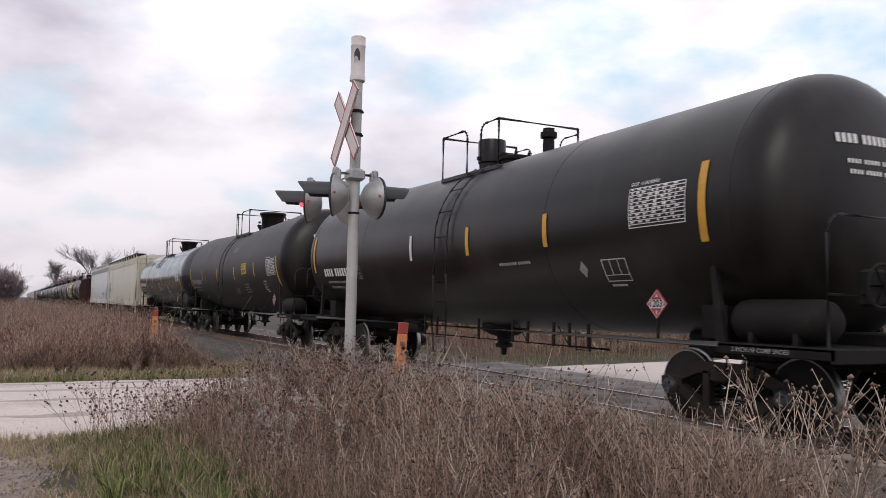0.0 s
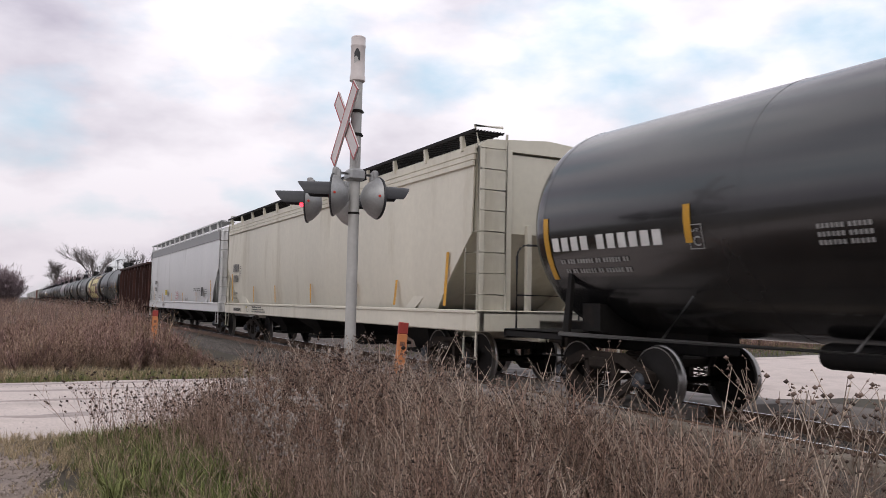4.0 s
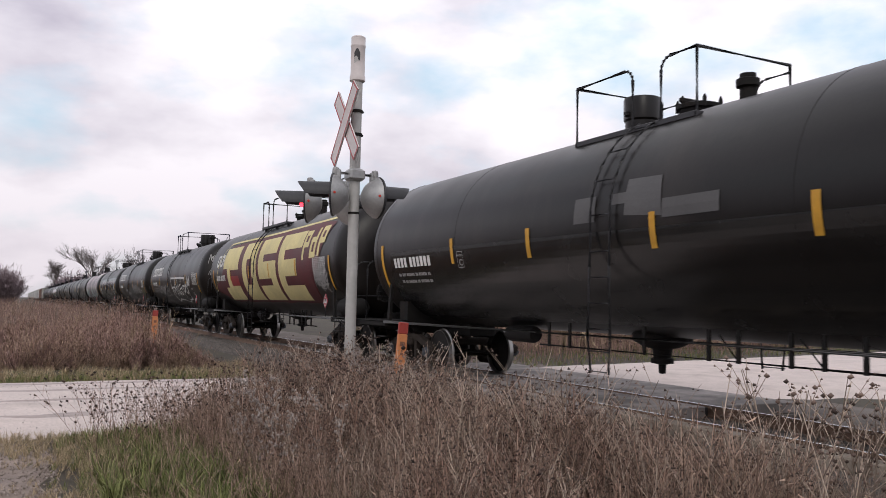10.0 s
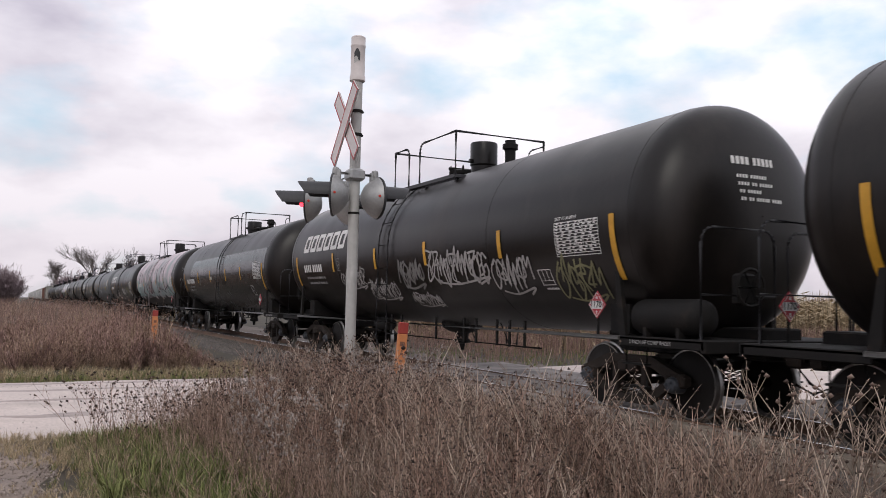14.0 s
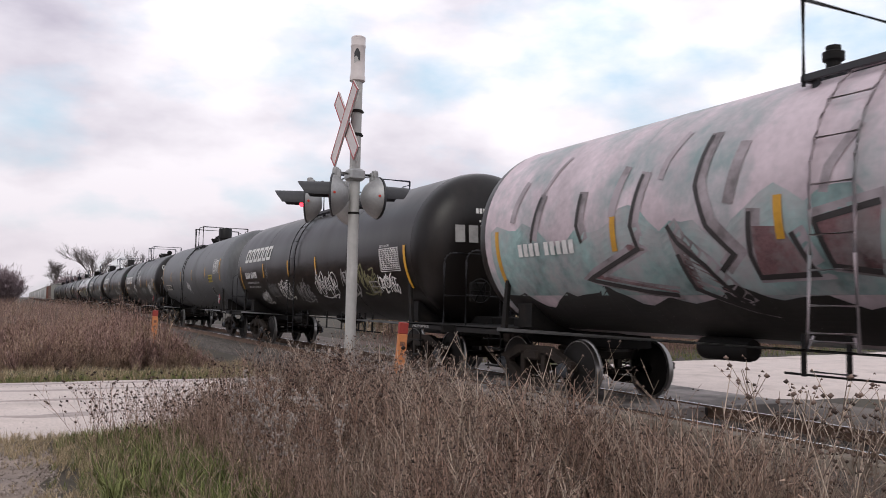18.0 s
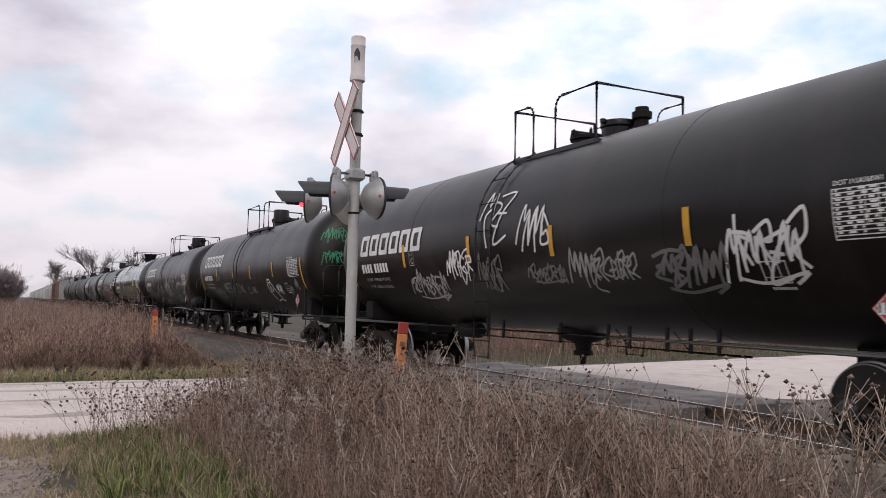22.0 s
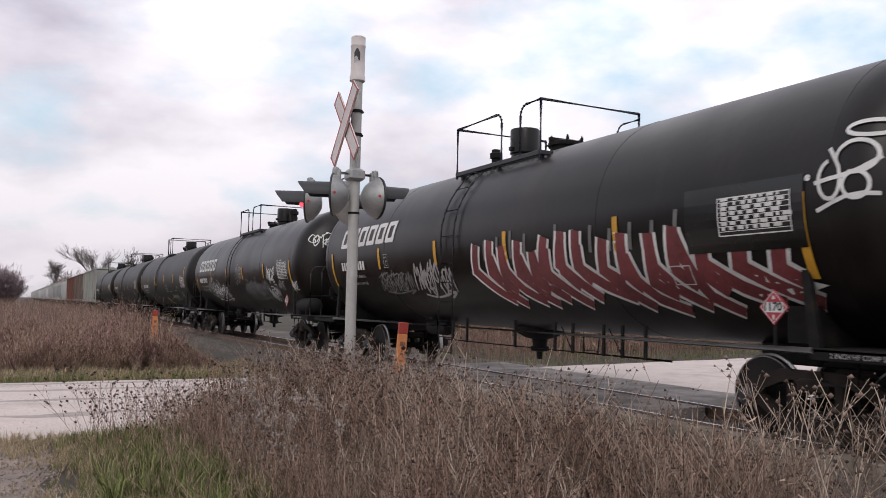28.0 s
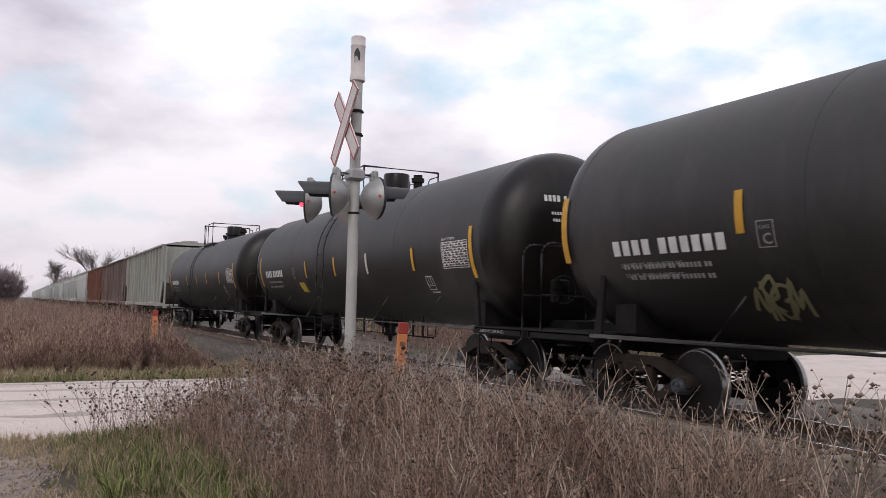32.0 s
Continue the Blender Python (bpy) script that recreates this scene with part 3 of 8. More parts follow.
def top_fittings(car, fit, dome, valve, hatch, pipe, wide=1.05, dome_r=0.29, dome_z=4.88, valve_r=0.11, valve_z=4.82, st=1.0):
    """Walkway with its railing, dome, valve and manway; fit gives rear, end and start of the near gap, and front, along the car."""
    a, g0, g1, b = (-v / st for v in fit)
    x0, x1, zt, zd = -wide, wide, 4.91, 4.02
    s = Shape()
    for x in (x0, x0 + 0.22):
        s.box(x - 0.02, x + 0.02, b, a, zd - 0.05, zd + 0.03, 0.006)
    for k in range(int((a - b) / 0.16)):
        s.box(x0, x0 + 0.22, b + 0.04 + k * 0.16, b + 0.07 + k * 0.16, zd, zd + 0.025)
    for y in (a, b):
        s.box(x0 - 0.02, x0 + 0.24, y - 0.03, y + 0.03, zd - 0.05, zd + 0.02, 0.006)
    for y in (a - 0.1, (a + b) / 2, b + 0.1):
        s.box(x0 + 0.05, x0 + 0.12, y - 0.03, y + 0.03, zd - 0.25, zd)
    p = part("walkway", s, RAILING, car)
    s = Shape()
    s.box(x1 - 0.24, x1, b, a, zd - 0.05, zd + 0.02, 0.006)
    for y in (a - 0.1, b + 0.1):
        s.box(x1 - 0.12, x1 - 0.05, y - 0.03, y + 0.03, zd - 0.25, zd)
    part("walkway_board", s, RAILING, p)
    r = 0.026
    for y, g, e in ((a, g0, -1), (b, g1, 1)):
        s = Shape()
        c = min(0.18, abs(y - g) * 0.45)
        s.tube([(x0, y, zd - 0.1), (x0, y, zt)], r, 6)
        s.tube([(x0, y, zt), (x0, g - e * c, zt)] + arc((x0, g - e * c, zt - c), c, 90, 180 if e < 0 else 0, 4, (1, 2)) + [(x0, g, zd)], r, 6)
        part("railing_hoop", s, pipe, p)
        s = Shape()
        s.tube([(x0, y, zt), (x1, y, zt)], r, 6)
        part("end_rail", s, pipe, p)
        s = Shape()
        s.tube([(x1, y, zd - 0.1), (x1, y, zt)], r, 6)
        s.tube([(x1, y, zt - 0.1), (x1, y + e * 0.42, zt - 0.1)] + arc((x1, y + e * 0.42, zt - 0.28), 0.18, 90, 0 if e > 0 else 180, 4, (1, 2)) + [(x1, y + e * 0.6, zd)], r * 0.8, 6)
        part("far_hoop", s, pipe, p)
    s = Shape()
    w, h = dome_r, dome_z
    if dome_r > 0.4:
        prof = [(w * 0.84, 4.0), (w * 0.86, h - 0.2), (w * 0.96, h - 0.1), (w * 1.02, h - 0.06), (w * 1.02, h), (w * 0.9, h + 0.012), (0.02, h + 0.015)]
    else:
        prof = [(w * 0.9, 4.05), (w * 0.92, 4.38), (w, 4.41), (w, h - 0.03), (w * 0.96, h), (0.02, h + 0.01)]
    s.lathe(prof, (0, -dome / st, 0), "z", 28)
    s.box(-w - 0.06, -w + 0.02, -dome / st - 0.04, -dome / st + 0.04, 4.44, 4.52, 0.01)
    part("dome", s, TANK_BLACK, car)
    if valve is not None:
        s = Shape()
        q = valve_r
        s.lathe([(q * 1.5, 4.1), (q * 1.5, 4.28), (q, 4.30), (q, valve_z - 0.2), (q * 1.45, valve_z - 0.18), (q * 1.45, valve_z - 0.08), (q, valve_z - 0.06), (q, valve_z), (0.02, valve_z + 0.01)], (0.15, -valve / st, 0), "z", 16)
        part("relief_valve", s, FRAME, car)
    s = Shape()
    s.lathe([(0.28, 4.1), (0.28, 4.32), (0.32, 4.33), (0.32, 4.39), (0.2, 4.43), (0.02, 4.45)], (0.0, -hatch / st, 0), "z", 20)
    s.box(-0.36, 0.36, -hatch / st - 0.03, -hatch / st + 0.03, 4.40, 4.47, 0.008)
    lid = part("hatch", s, FRAME, car)
    for k in range(6):
        q = k * math.tau / 6
        s = Shape()
        s.lathe([(0.03, 4.32), (0.03, 4.45), (0.008, 4.50)], (0.31 * math.cos(q), -hatch / st + 0.31 * math.sin(q), 0), "z", 6)
        part("bolt", s, FRAME, lid)


def side_ladder(car, y, w=0.5, paint=None, bottom=0.55):
    """Ladder that bends over the barrel; one on each side. A short one ends half-way down the barrel."""
    for sgn in (-1, 1):
        s = Shape()
        rr = R + 0.06
        short = bottom > 2
        curve = [(sgn * rr * math.cos(a), ZC + rr * math.sin(a)) for a in (radians(62 - (5 if short else 8.5) * k) for k in range(9))]
        for dy in (-w / 2, w / 2):
            pts = [(x, y + dy, z) for x, z in curve]
            if not short:
                pts += [(sgn * rr, y + dy, 2.0), (sgn * rr, y + dy * 1.15, 1.06), (sgn * (rr - 0.02), y + dy * 0.9, bottom)]
            s.tube(pts, 0.020, 4)
        lad = part("ladder", s, paint or RAILING, car)
        rungs = [(x, z) for x, z in curve[1::2]] + ([] if short else [(sgn * rr, z) for z in (2.2, 1.85, 1.5, 1.15, 0.85, bottom + 0.03)])
        for x, z in rungs:
            g = Shape()
            g.tube([(x, y - w / 2, z), (x, y + w / 2, z)], 0.013, 5)
            part("rung", g, paint or RAILING, lad)


def head_bars(car, rows, mat_, front=True):
    """Stencil on the front head: rows of (x, z, word lengths, width, height)."""
    p = Shape()
    sg = -1 if front else 1

    def y_at(x, z):
        return sg * (head_y(x, z) + 0.012)
    for x, z, words, w, h in rows:
        for n in words:
            for _ in range(n):
                a, b = x, x + w * 0.7
                p.add([(a, y_at(a, z), z), (b, y_at(b, z), z), (b, y_at(b, z + h), z + h), (a, y_at(a, z + h), z + h)], [(0, 1, 2, 3)])
                x += w
            x += w * 0.7
    tagged(part("head_stencil", p, mat_, car, smooth=0), kind="stuff")


def placard(car, number, x, y, z, facing):
    """Diamond hazard plate on a bracket; facing 'side' or 'front'."""
    d, t = 0.19, 0.006

    def pt(u, v, e):
        return (x - e, y - u, z + v) if facing == "side" else (x + u, y - e, z + v)
    s = Shape()
    s.add([pt(*q, 0.0) for q in ((0, -d), (d, 0), (0, d), (-d, 0))] + [pt(*q, -0.012) for q in ((0, -d), (d, 0), (0, d), (-d, 0))],
          [(0, 1, 2, 3), (7, 6, 5, 4), (0, 4, 5, 1), (1, 5, 6, 2), (2, 6, 7, 3), (3, 7, 4, 0)])
    arm = Shape()
    if facing == "side":
        arm.box(x + 0.013, x + 0.03, y - 0.02, y + 0.02, 1.05, z + 0.1)
    else:
        arm.box(x - 0.02, x + 0.02, y + 0.013, y + 0.03, 1.05, z + 0.1)
    part("placard_bracket", arm, FRAME, car)
    body = part("placard", s, RED, car, "red diamond hazard placard", smooth=0)
    w = Shape()
    c = d * 0.91
    ring = [(0, -c), (c, 0), (0, c), (-c, 0)]
    k = d * 0.85
    inner = [(0, -k), (k, 0), (0, k), (-k, 0)]
    w.add([pt(*q, t) for q in ring] + [pt(*q, t) for q in inner], [(i, (i + 1) % 4, 4 + (i + 1) % 4, 4 + i) for i in range(4)])
    w.add([pt(*q, t) for q in ((-0.128, -0.055), (0.128, -0.055), (0.128, 0.055), (-0.128, 0.055))], [(0, 1, 2, 3)])
    w.add([pt(*q, t) for q in ((-0.025, 0.085), (0.025, 0.085), (0.0, 0.135))], [(0, 1, 2)])
    w.add([pt(*q, t) for q in ((-0.012, -0.13), (0.012, -0.13), (0.012, -0.08), (-0.012, -0.08))], [(0, 1, 2, 3)])
    part("plate_panel", w, WHITE, body, smooth=0)
    fl = Paint(FLAT)
    fl.text(number, 0, 0, 0.125, 0.004)
    xs = [-v[1] for v in fl.shape.v]
    off = (min(xs) + max(xs)) / 2
    n = Shape()
    n.add([pt(-v[1] - off, v[2] - 0.036, t + 0.004) for v in fl.shape.v], fl.shape.f)
    part("plate_number", n, BLACKMARK, body, smooth=0)


CARS = []


def car_empty(name, c, label, category, group=""):
    e = new(name)
    e.empty_display_size = 0.5
    tagged(e, label, category, group)
    CARS.append((e, c))
    return e


def dashes(car, ys, z0=2.21, z1=2.70, w=0.11, whites=()):
    for i, y in enumerate(ys):
        Paint(TANK_SIDE).rect(-y - w / 2, -y + w / 2, TANK_SIDE.q(z0), TANK_SIDE.q(z1)).put("reflector_tape", TAPE_WHITE if i in whites else YELLOW, car)


def stretch(car, k):
    """Draws a car's body out along its length; its trucks keep their shape."""
    for ch in car.children:
        if ch.name.split(".")[0] in ("truck", "coupler"):
            ch.matrix_basis = Matrix.Translation((0, ch.matrix_basis.translation.y * (k - 1), 0)) @ ch.matrix_basis
        else:
            ch.matrix_basis = Matrix.Diagonal((1, k, 1, 1)) @ ch.matrix_basis


def spec_table(car, s0, w, z0, z1, m=WHITE):
    """White ruled test panel full of tiny figures."""
    q0, q1 = TANK_SIDE.q(z0), TANK_SIDE.q(z1)
    p = Paint(TANK_SIDE, 0.007)
    p.frame_box(s0, s0 + w, q0, q1, 0.012)
    rng = random.Random(int(s0 * 100))
    n = 11
    for k in range(1, n):
        q = q0 + (q1 - q0) * k / n
        p.rect(s0, s0 + w, q - 0.006, q + 0.006)
        x = s0 + 0.04
        while x < s0 + w - 0.1:
            l = rng.uniform(0.02, 0.08)
            p.rect(x, x + l, q + 0.017, q + 0.038)
            x += l + rng.uniform(0.04, 0.13)
    for f in (0.36, 0.5, 0.66, 0.84):
        p.rect(s0 + w * f - 0.004, s0 + w * f + 0.004, q0 + (q1 - q0) * 0.3, q1)
    p.text("DOT 111A100W1", s0 + 0.02, q1 + 0.03, 0.07, 0.001)
    p.put("test_panel", m, car, "white stencilled test panel")


def clear_box(car, s0, w, z0, z1, m=WHITE):
    q0, q1 = TANK_SIDE.q(z0), TANK_SIDE.q(z1)
    p = Paint(TANK_SIDE, 0.008)
    p.frame_box(s0, s0 + w, q0, q1, 0.014)
    p.rect(s0, s0 + w, q0 + (q1 - q0) * 0.28, q0 + (q1 - q0) * 0.31)
    for f in (0.34, 0.67):
        p.rect(s0 + w * f - 0.006, s0 + w * f + 0.006, q0 + (q1 - q0) * 0.3, q1)
    p.bars(s0 + 0.05, q0 - 0.08, (8,), 0.04, 0.035)
    p.put("service_box", m, car)


def plate_c(car, s0, z0, side=None, h=0.3):
    side = side or TANK_SIDE
    q = side.q(z0)
    p = Paint(side, 0.008)
    p.frame_box(s0, s0 + 0.22, q, q + h, 0.012)
    p.text("PLATE", s0 + 0.03, q + h - 0.09, 0.05, 0.001)
    p.text("C", s0 + 0.06, q + 0.04, 0.17, 0.003)
    p.put("clearance_mark", DIMWHITE if side is TANK_SIDE else BLACKMARK, car)


def weights(car, s0, z, lines, size=0.085, side=None, m=None):
    side = side or TANK_SIDE
    p = Paint(side, 0.008)
    for i, words in enumerate(lines):
        p.text(words, s0, side.q(z) - i * size * 1.75, size, 0.001)
    p.put("weight_stencil", m or DIMWHITE, car)


def maker_logo(car, s0=-6.40, q0=None, m=WHITE, n=6):
    """Six slanted open blocks stand for the owner's white mark."""
    p = Paint(TANK_SIDE, 0.009)
    q0 = TANK_SIDE.q(2.78) if q0 is None else q0
    w, h, pitch, lean = 0.45, 0.47, 0.545, 0.16
    for k in range(n):
        s = s0 + k * pitch
        p.rect(s + 0.02, s + w - 0.02, q0, q0 + 0.10, lean)
        p.rect(s + 0.02 + (h - 0.10) * lean, s + w - 0.02 + (h - 0.10) * lean, q0 + h - 0.10, q0 + h, lean)
        p.rect(s, s + 0.125, q0 + 0.02, q0 + h - 0.02, lean)
        p.rect(s + w - 0.125, s + w, q0 + 0.02, q0 + h - 0.02, lean)
    p.many = True
    p.put("owner_mark", m, car, "white slanted block mark")


def number_bars(car, s0, z, words, w=0.165, h=0.2, m=WHITE, small=True):
    q = TANK_SIDE.q(z)
    Paint(TANK_SIDE, 0.009).bars(s0, q, words, w, h).put("car_number", m, car)
    if small:
        p = Paint(TANK_SIDE, 0.009)
        p.bars(s0 + 0.12, q - 0.19, (2, 3, 6, 2, 6, 2), 0.062, 0.065)
        p.bars(s0 + 0.18, q - 0.34, (2, 2, 6, 2, 6, 2), 0.062, 0.065)
        p.put("weight_stencil", DIMWHITE, car)


P_FRONT = (-1.45, -0.70, -0.15, 1.50)   # walkway with its gap behind the middle
P_REAR = (-1.42, 0.25, 0.87, 1.50)      # walkway with its gap before the middle


def tank_car(c, label, paint, group="tank cars", **k):
    car = car_empty("tank_car", c, label, "tank car", group)
    st = k.get("st", 1.0)
    tank_barrel(car, paint, k.get("head", paint if paint in (TANK_GLOSS, TANK_GREY) else TANK_BLACK))
    tank_frame(car, k.get("reservoir", True), k.get("struts", False), k.get("rail_paint"), k.get("pipe_z", 0.76))
    top_fittings(car, k.get("fit", P_FRONT), k.get("dome", 0.8), k.get("valve", 1.62), k.get("hatch", -0.1), k.get("pipe", RAILING_BLUE), k.get("wide", 1.05),
                 k.get("dome_r", 0.29), k.get("dome_z", 4.88), k.get("valve_r", 0.11), k.get("valve_z", 4.82), st)
    side_ladder(car, -k.get("ladder", -0.62) / st, k.get("ladder_w", 0.5), k.get("ladder_paint"), k.get("ladder_end", 0.55))
    return car


def procor(c, label, logo=True, table=(5.72, 1.04), un="1170", paint=TANK_BLACK, low=0.0, load=(), marks=True, **k):
    """The common black car with the slanted white mark."""
    car = tank_car(c, label, paint, **k)
    z = TANK_SIDE.q
    if logo:
        maker_logo(car, q0=z(2.76 - low))
    if marks:
        number_bars(car, -6.36, 2.22 - low * 0.35, (4, 5), 0.157, 0.2, small=not load)
        dashes(car, (4.0, 1.25, -1.3, -4.12), 2.20, 2.66)
        plate_c(car, -3.75, 2.22)
    if load:
        weights(car, -6.25, 2.04 - low * 0.35, load, 0.1)
    Paint(TANK_SIDE).rect(7.0, 7.11, z(1.78), z(2.66)).put("reflector_tape", YELLOW, car)
    Paint(TANK_SIDE).rect(-7.05, -6.94, z(1.78), z(2.66)).put("reflector_tape", YELLOW, car)
    if table:
        spec_table(car, table[0], table[1], 2.14, 2.64)
        clear_box(car, 5.09, 0.34, 1.74, 1.98)
    head_bars(car, [(-0.50, 3.30, (4, 5), 0.078, 0.105), (-0.44, 3.12, (4, 6), 0.050, 0.045), (-0.42, 3.02, (4, 2, 5), 0.050, 0.045), (-0.40, 2.92, (2, 5), 0.050, 0.045), (-0.38, 2.82, (2, 2, 5, 4), 0.050, 0.045)], WHITE)
    if un:
        placard(car, un, -1.52, -6.64, 1.48, "side")
        placard(car, un, -0.1, -8.66, 1.5, "front")
    p = Paint(Side("flat", -1.502), 0.004)
    p.text("2 INCH HF COMP SHOES", 7.3, 0.985, 0.07, 0.001)
    p.put("brake_stencil", DIMWHITE, car)
    return car


# ---------------------------------------------------------------- murals and marks
def hopper_marks(car, half, cream):
    side, sill = Side("flat", -1.60), Side("flat", -1.604)

    def slanted(rows):
        for s0, s1, z0, z1 in rows:
            Paint(Side("flat", -1.592), 0.012).quad((s0, z0), (s0 + 0.11, z0), (s1 + 0.11, z1), (s1, z1)).put("reflector_tape", YELLOW, car)
    if cream:
        Paint(side).bars(-8.50, 2.50, (4,), 0.215, 0.28, 0.3).put("owner_letters", GREYMARK, car)
        Paint(side).bars(-8.40, 2.12, (5,), 0.145, 0.25, 0.35).put("car_number", BLACKMARK, car)
        weights(car, -8.40, 1.68, ("LD LMT 196600", "LT  WT  66800"), 0.1, side, BLACKMARK)
        plate_c(car, -7.56, 2.36, side, 0.32)
        Paint(sill).bars(-8.24, 1.08, (3, 10), 0.078, 0.11).put("maker_words", BLACKMARK, car)
        p = Paint(sill)
        for i, n in enumerate(((4, 4, 3, 3, 4, 12), (4, 3, 8, 4, 4, 9, 6), (7, 6, 4, 4, 6, 9, 7))):
            p.bars(-5.6, 1.22 - 0.075 * i, n, 0.036, 0.042)
        p.put("sill_print", BLACKMARK, car)
        Paint(sill).frame_box(-6.32, -6.08, 1.08, 1.25, 0.015).put("sill_box", BLACKMARK, car)
        Paint(sill, 0.003).rect(-6.45, -6.33, 1.2, 1.25).put("sill_tag", NOTICE, car)
        slanted(((-8.55, -8.72, 1.44, 2.42), (-5.45, -5.55, 1.42, 1.94), (-2.86, -2.95, 1.42, 1.94), (0.6, 0.55, 1.42, 1.94), (3.9, 3.95, 1.42, 1.94), (6.2, 6.3, 1.42, 1.94), (8.5, 8.6, 1.42, 2.42)))
    else:
        Paint(side).bars(-7.62, 2.33, (4,), 0.22, 0.19, 0.4).bars(-7.48, 1.93, (5,), 0.145, 0.2, 0.45).put("car_number", BLACKMARK, car)
        weights(car, -7.4, 1.66, ("LD LMT 196600", "LT WT  66000"), 0.08, side, BLACKMARK)
        plate_c(car, -6.52, 2.10, side, 0.28)
        Paint(side).rect(-3.68, -3.0, 1.69, 1.95).put("notice", NOTICE, car, "yellow emergency notice")
        Paint(side, 0.01).bars(-3.65, 1.73, (3, 3, 4), 0.054, 0.09).bars(-3.65, 1.86, (12,), 0.05, 0.045).put("notice_print", BLACKMARK, car)
        for s0, n, m, zz in ((-0.30, 5, RED, 1.80), (4.42, 2, BLACKMARK, 1.92), (5.2, 2, BLACKMARK, 1.92), (6.8, 3, GREYMARK, 1.88), (-5.9, 2, GREYMARK, 1.62), (2.4, 2, GREYMARK, 1.5)):
            p = Paint(side)
            for k in range(n):
                p.bars(s0, zz - 0.085 * k, (4, 5, 3), 0.05, 0.045)
            p.put("small_print", m, car)
        Paint(side).rect(6.17, 6.56, 1.62, 2.0).put("panel", BLACKMARK, car)
        Paint(side, 0.009).rect(6.21, 6.52, 1.72, 1.74).rect(6.21, 6.52, 1.82, 1.84).bars(6.23, 1.87, (4,), 0.07, 0.1).put("panel_print", WHITE, car)
        p = Paint(sill)
        for i in range(3):
            p.bars(-4.4, 1.22 - 0.07 * i, (4, 4, 3, 4), 0.036, 0.04)
        p.put("sill_print", BLACKMARK, car)
        for s0 in (-6.2, -0.5, 6.6):
            Paint(Side("flat", -1.632), 0.002).rect(s0, s0 + 0.09, 1.31, 1.35).put("sill_tag", NOTICE, car)
        slanted(((-7.72, -7.99, 1.36, 2.18), (-4.58, -4.73, 1.36, 1.77), (-1.52, -1.68, 1.36, 1.77), (1.70, 1.56, 1.36, 1.79), (5.08, 4.93, 1.36, 1.79), (8.24, 7.95, 1.36, 2.28)))


def words(p, text, s, q, w, h, line):
    """Single-stroke capitals for sprayed words."""
    shapes = {"M": [[(0, 0), (0, 1), (.5, .4), (1, 1), (1, 0)]], "E": [[(1, 1), (0, 1), (0, 0), (1, 0)], [(0, .5), (.8, .5)]],
              "S": [[(1, 1), (0, .95), (0, .55), (1, .45), (1, .05), (0, 0)]], "H": [[(0, 0), (0, 1)], [(1, 0), (1, 1)], [(0, .5), (1, .5)]]}
    shapes.update({"Z": [[(0, 1), (1, 1), (0, 0), (1, 0)]], "I": [[(.5, 0), (.5, 1)]], "N": [[(0, 0), (0, 1), (1, 0), (1, 1)]], "K": [[(0, 0), (0, 1)], [(1, 1), (0, .5), (1, 0)]]})
    shapes.update({"C": [[(1, .9), (.4, 1), (0, .5), (.4, 0), (1, .1)]], "L": [[(0, 1), (0, 0), (1, 0)]], "B": [[(0, 0), (0, 1), (.8, .85), (.7, .55), (0, .5), (1, .3), (.8, .05), (0, 0)]]})
    for ch in text:
        for line_pts in shapes[ch]:
            p.stroke([(s + x * w * 0.72 + 0.1 * y * h, q + y * h) for x, y in line_pts], line)
        s += w


def loops(p, z_to_q, line):
    """Big soft letters that run into one another: two rounds, a snake, a cross and a fork."""
    def brush(pts):
        pts = [(s, z_to_q(z)) for s, z in pts]
        pts = [pts[0]] + pts + [pts[-1]]
        out = []
        for i in range(1, len(pts) - 2):
            a, b, c, d = (Vector(v) for v in pts[i - 1:i + 3])
            for k in range(7):
                u = k / 7
                out.append(tuple(0.5 * (2 * b + (c - a) * u + (2 * a - 5 * b + 4 * c - d) * u * u + (3 * b - a - 3 * c + d) * u ** 3)))
        p.stroke(out + [pts[-1]], line)
    brush([(2.3, 2.5), (1.95, 2.4), (1.8, 2.1), (1.85, 1.8), (2.2, 1.72), (2.5, 1.9), (2.55, 2.25), (2.3, 2.45)])
    brush([(1.85, 2.0), (1.95, 1.6), (2.1, 1.4), (2.25, 1.33)])
    brush([(3.6, 2.1), (3.25, 2.4), (2.9, 2.35), (2.8, 2.15), (3.15, 1.95), (3.6, 1.7), (3.55, 1.5), (3.0, 1.4), (2.7, 1.5), (2.75, 1.68)])
    brush([(3.55, 2.0), (4.2, 2.2), (4.85, 2.35)])
    brush([(4.05, 2.05), (3.9, 1.75), (3.85, 1.5), (3.9, 1.38)])
    brush([(4.75, 2.23), (4.45, 2.0), (4.33, 1.75), (4.4, 1.5), (4.65, 1.4), (5.2, 1.55), (5.55, 1.82), (5.45, 2.1), (5.1, 2.25), (4.75, 2.22)])
    brush([(4.9, 2.1), (4.85, 1.85), (4.95, 1.65)])
    brush([(5.37, 2.3), (5.58, 2.05), (5.8, 1.9), (6.2, 2.1), (6.5, 2.2)])
    brush([(5.8, 1.9), (5.6, 1.7), (5.55, 1.5), (5.57, 1.37)])
    p.many = True


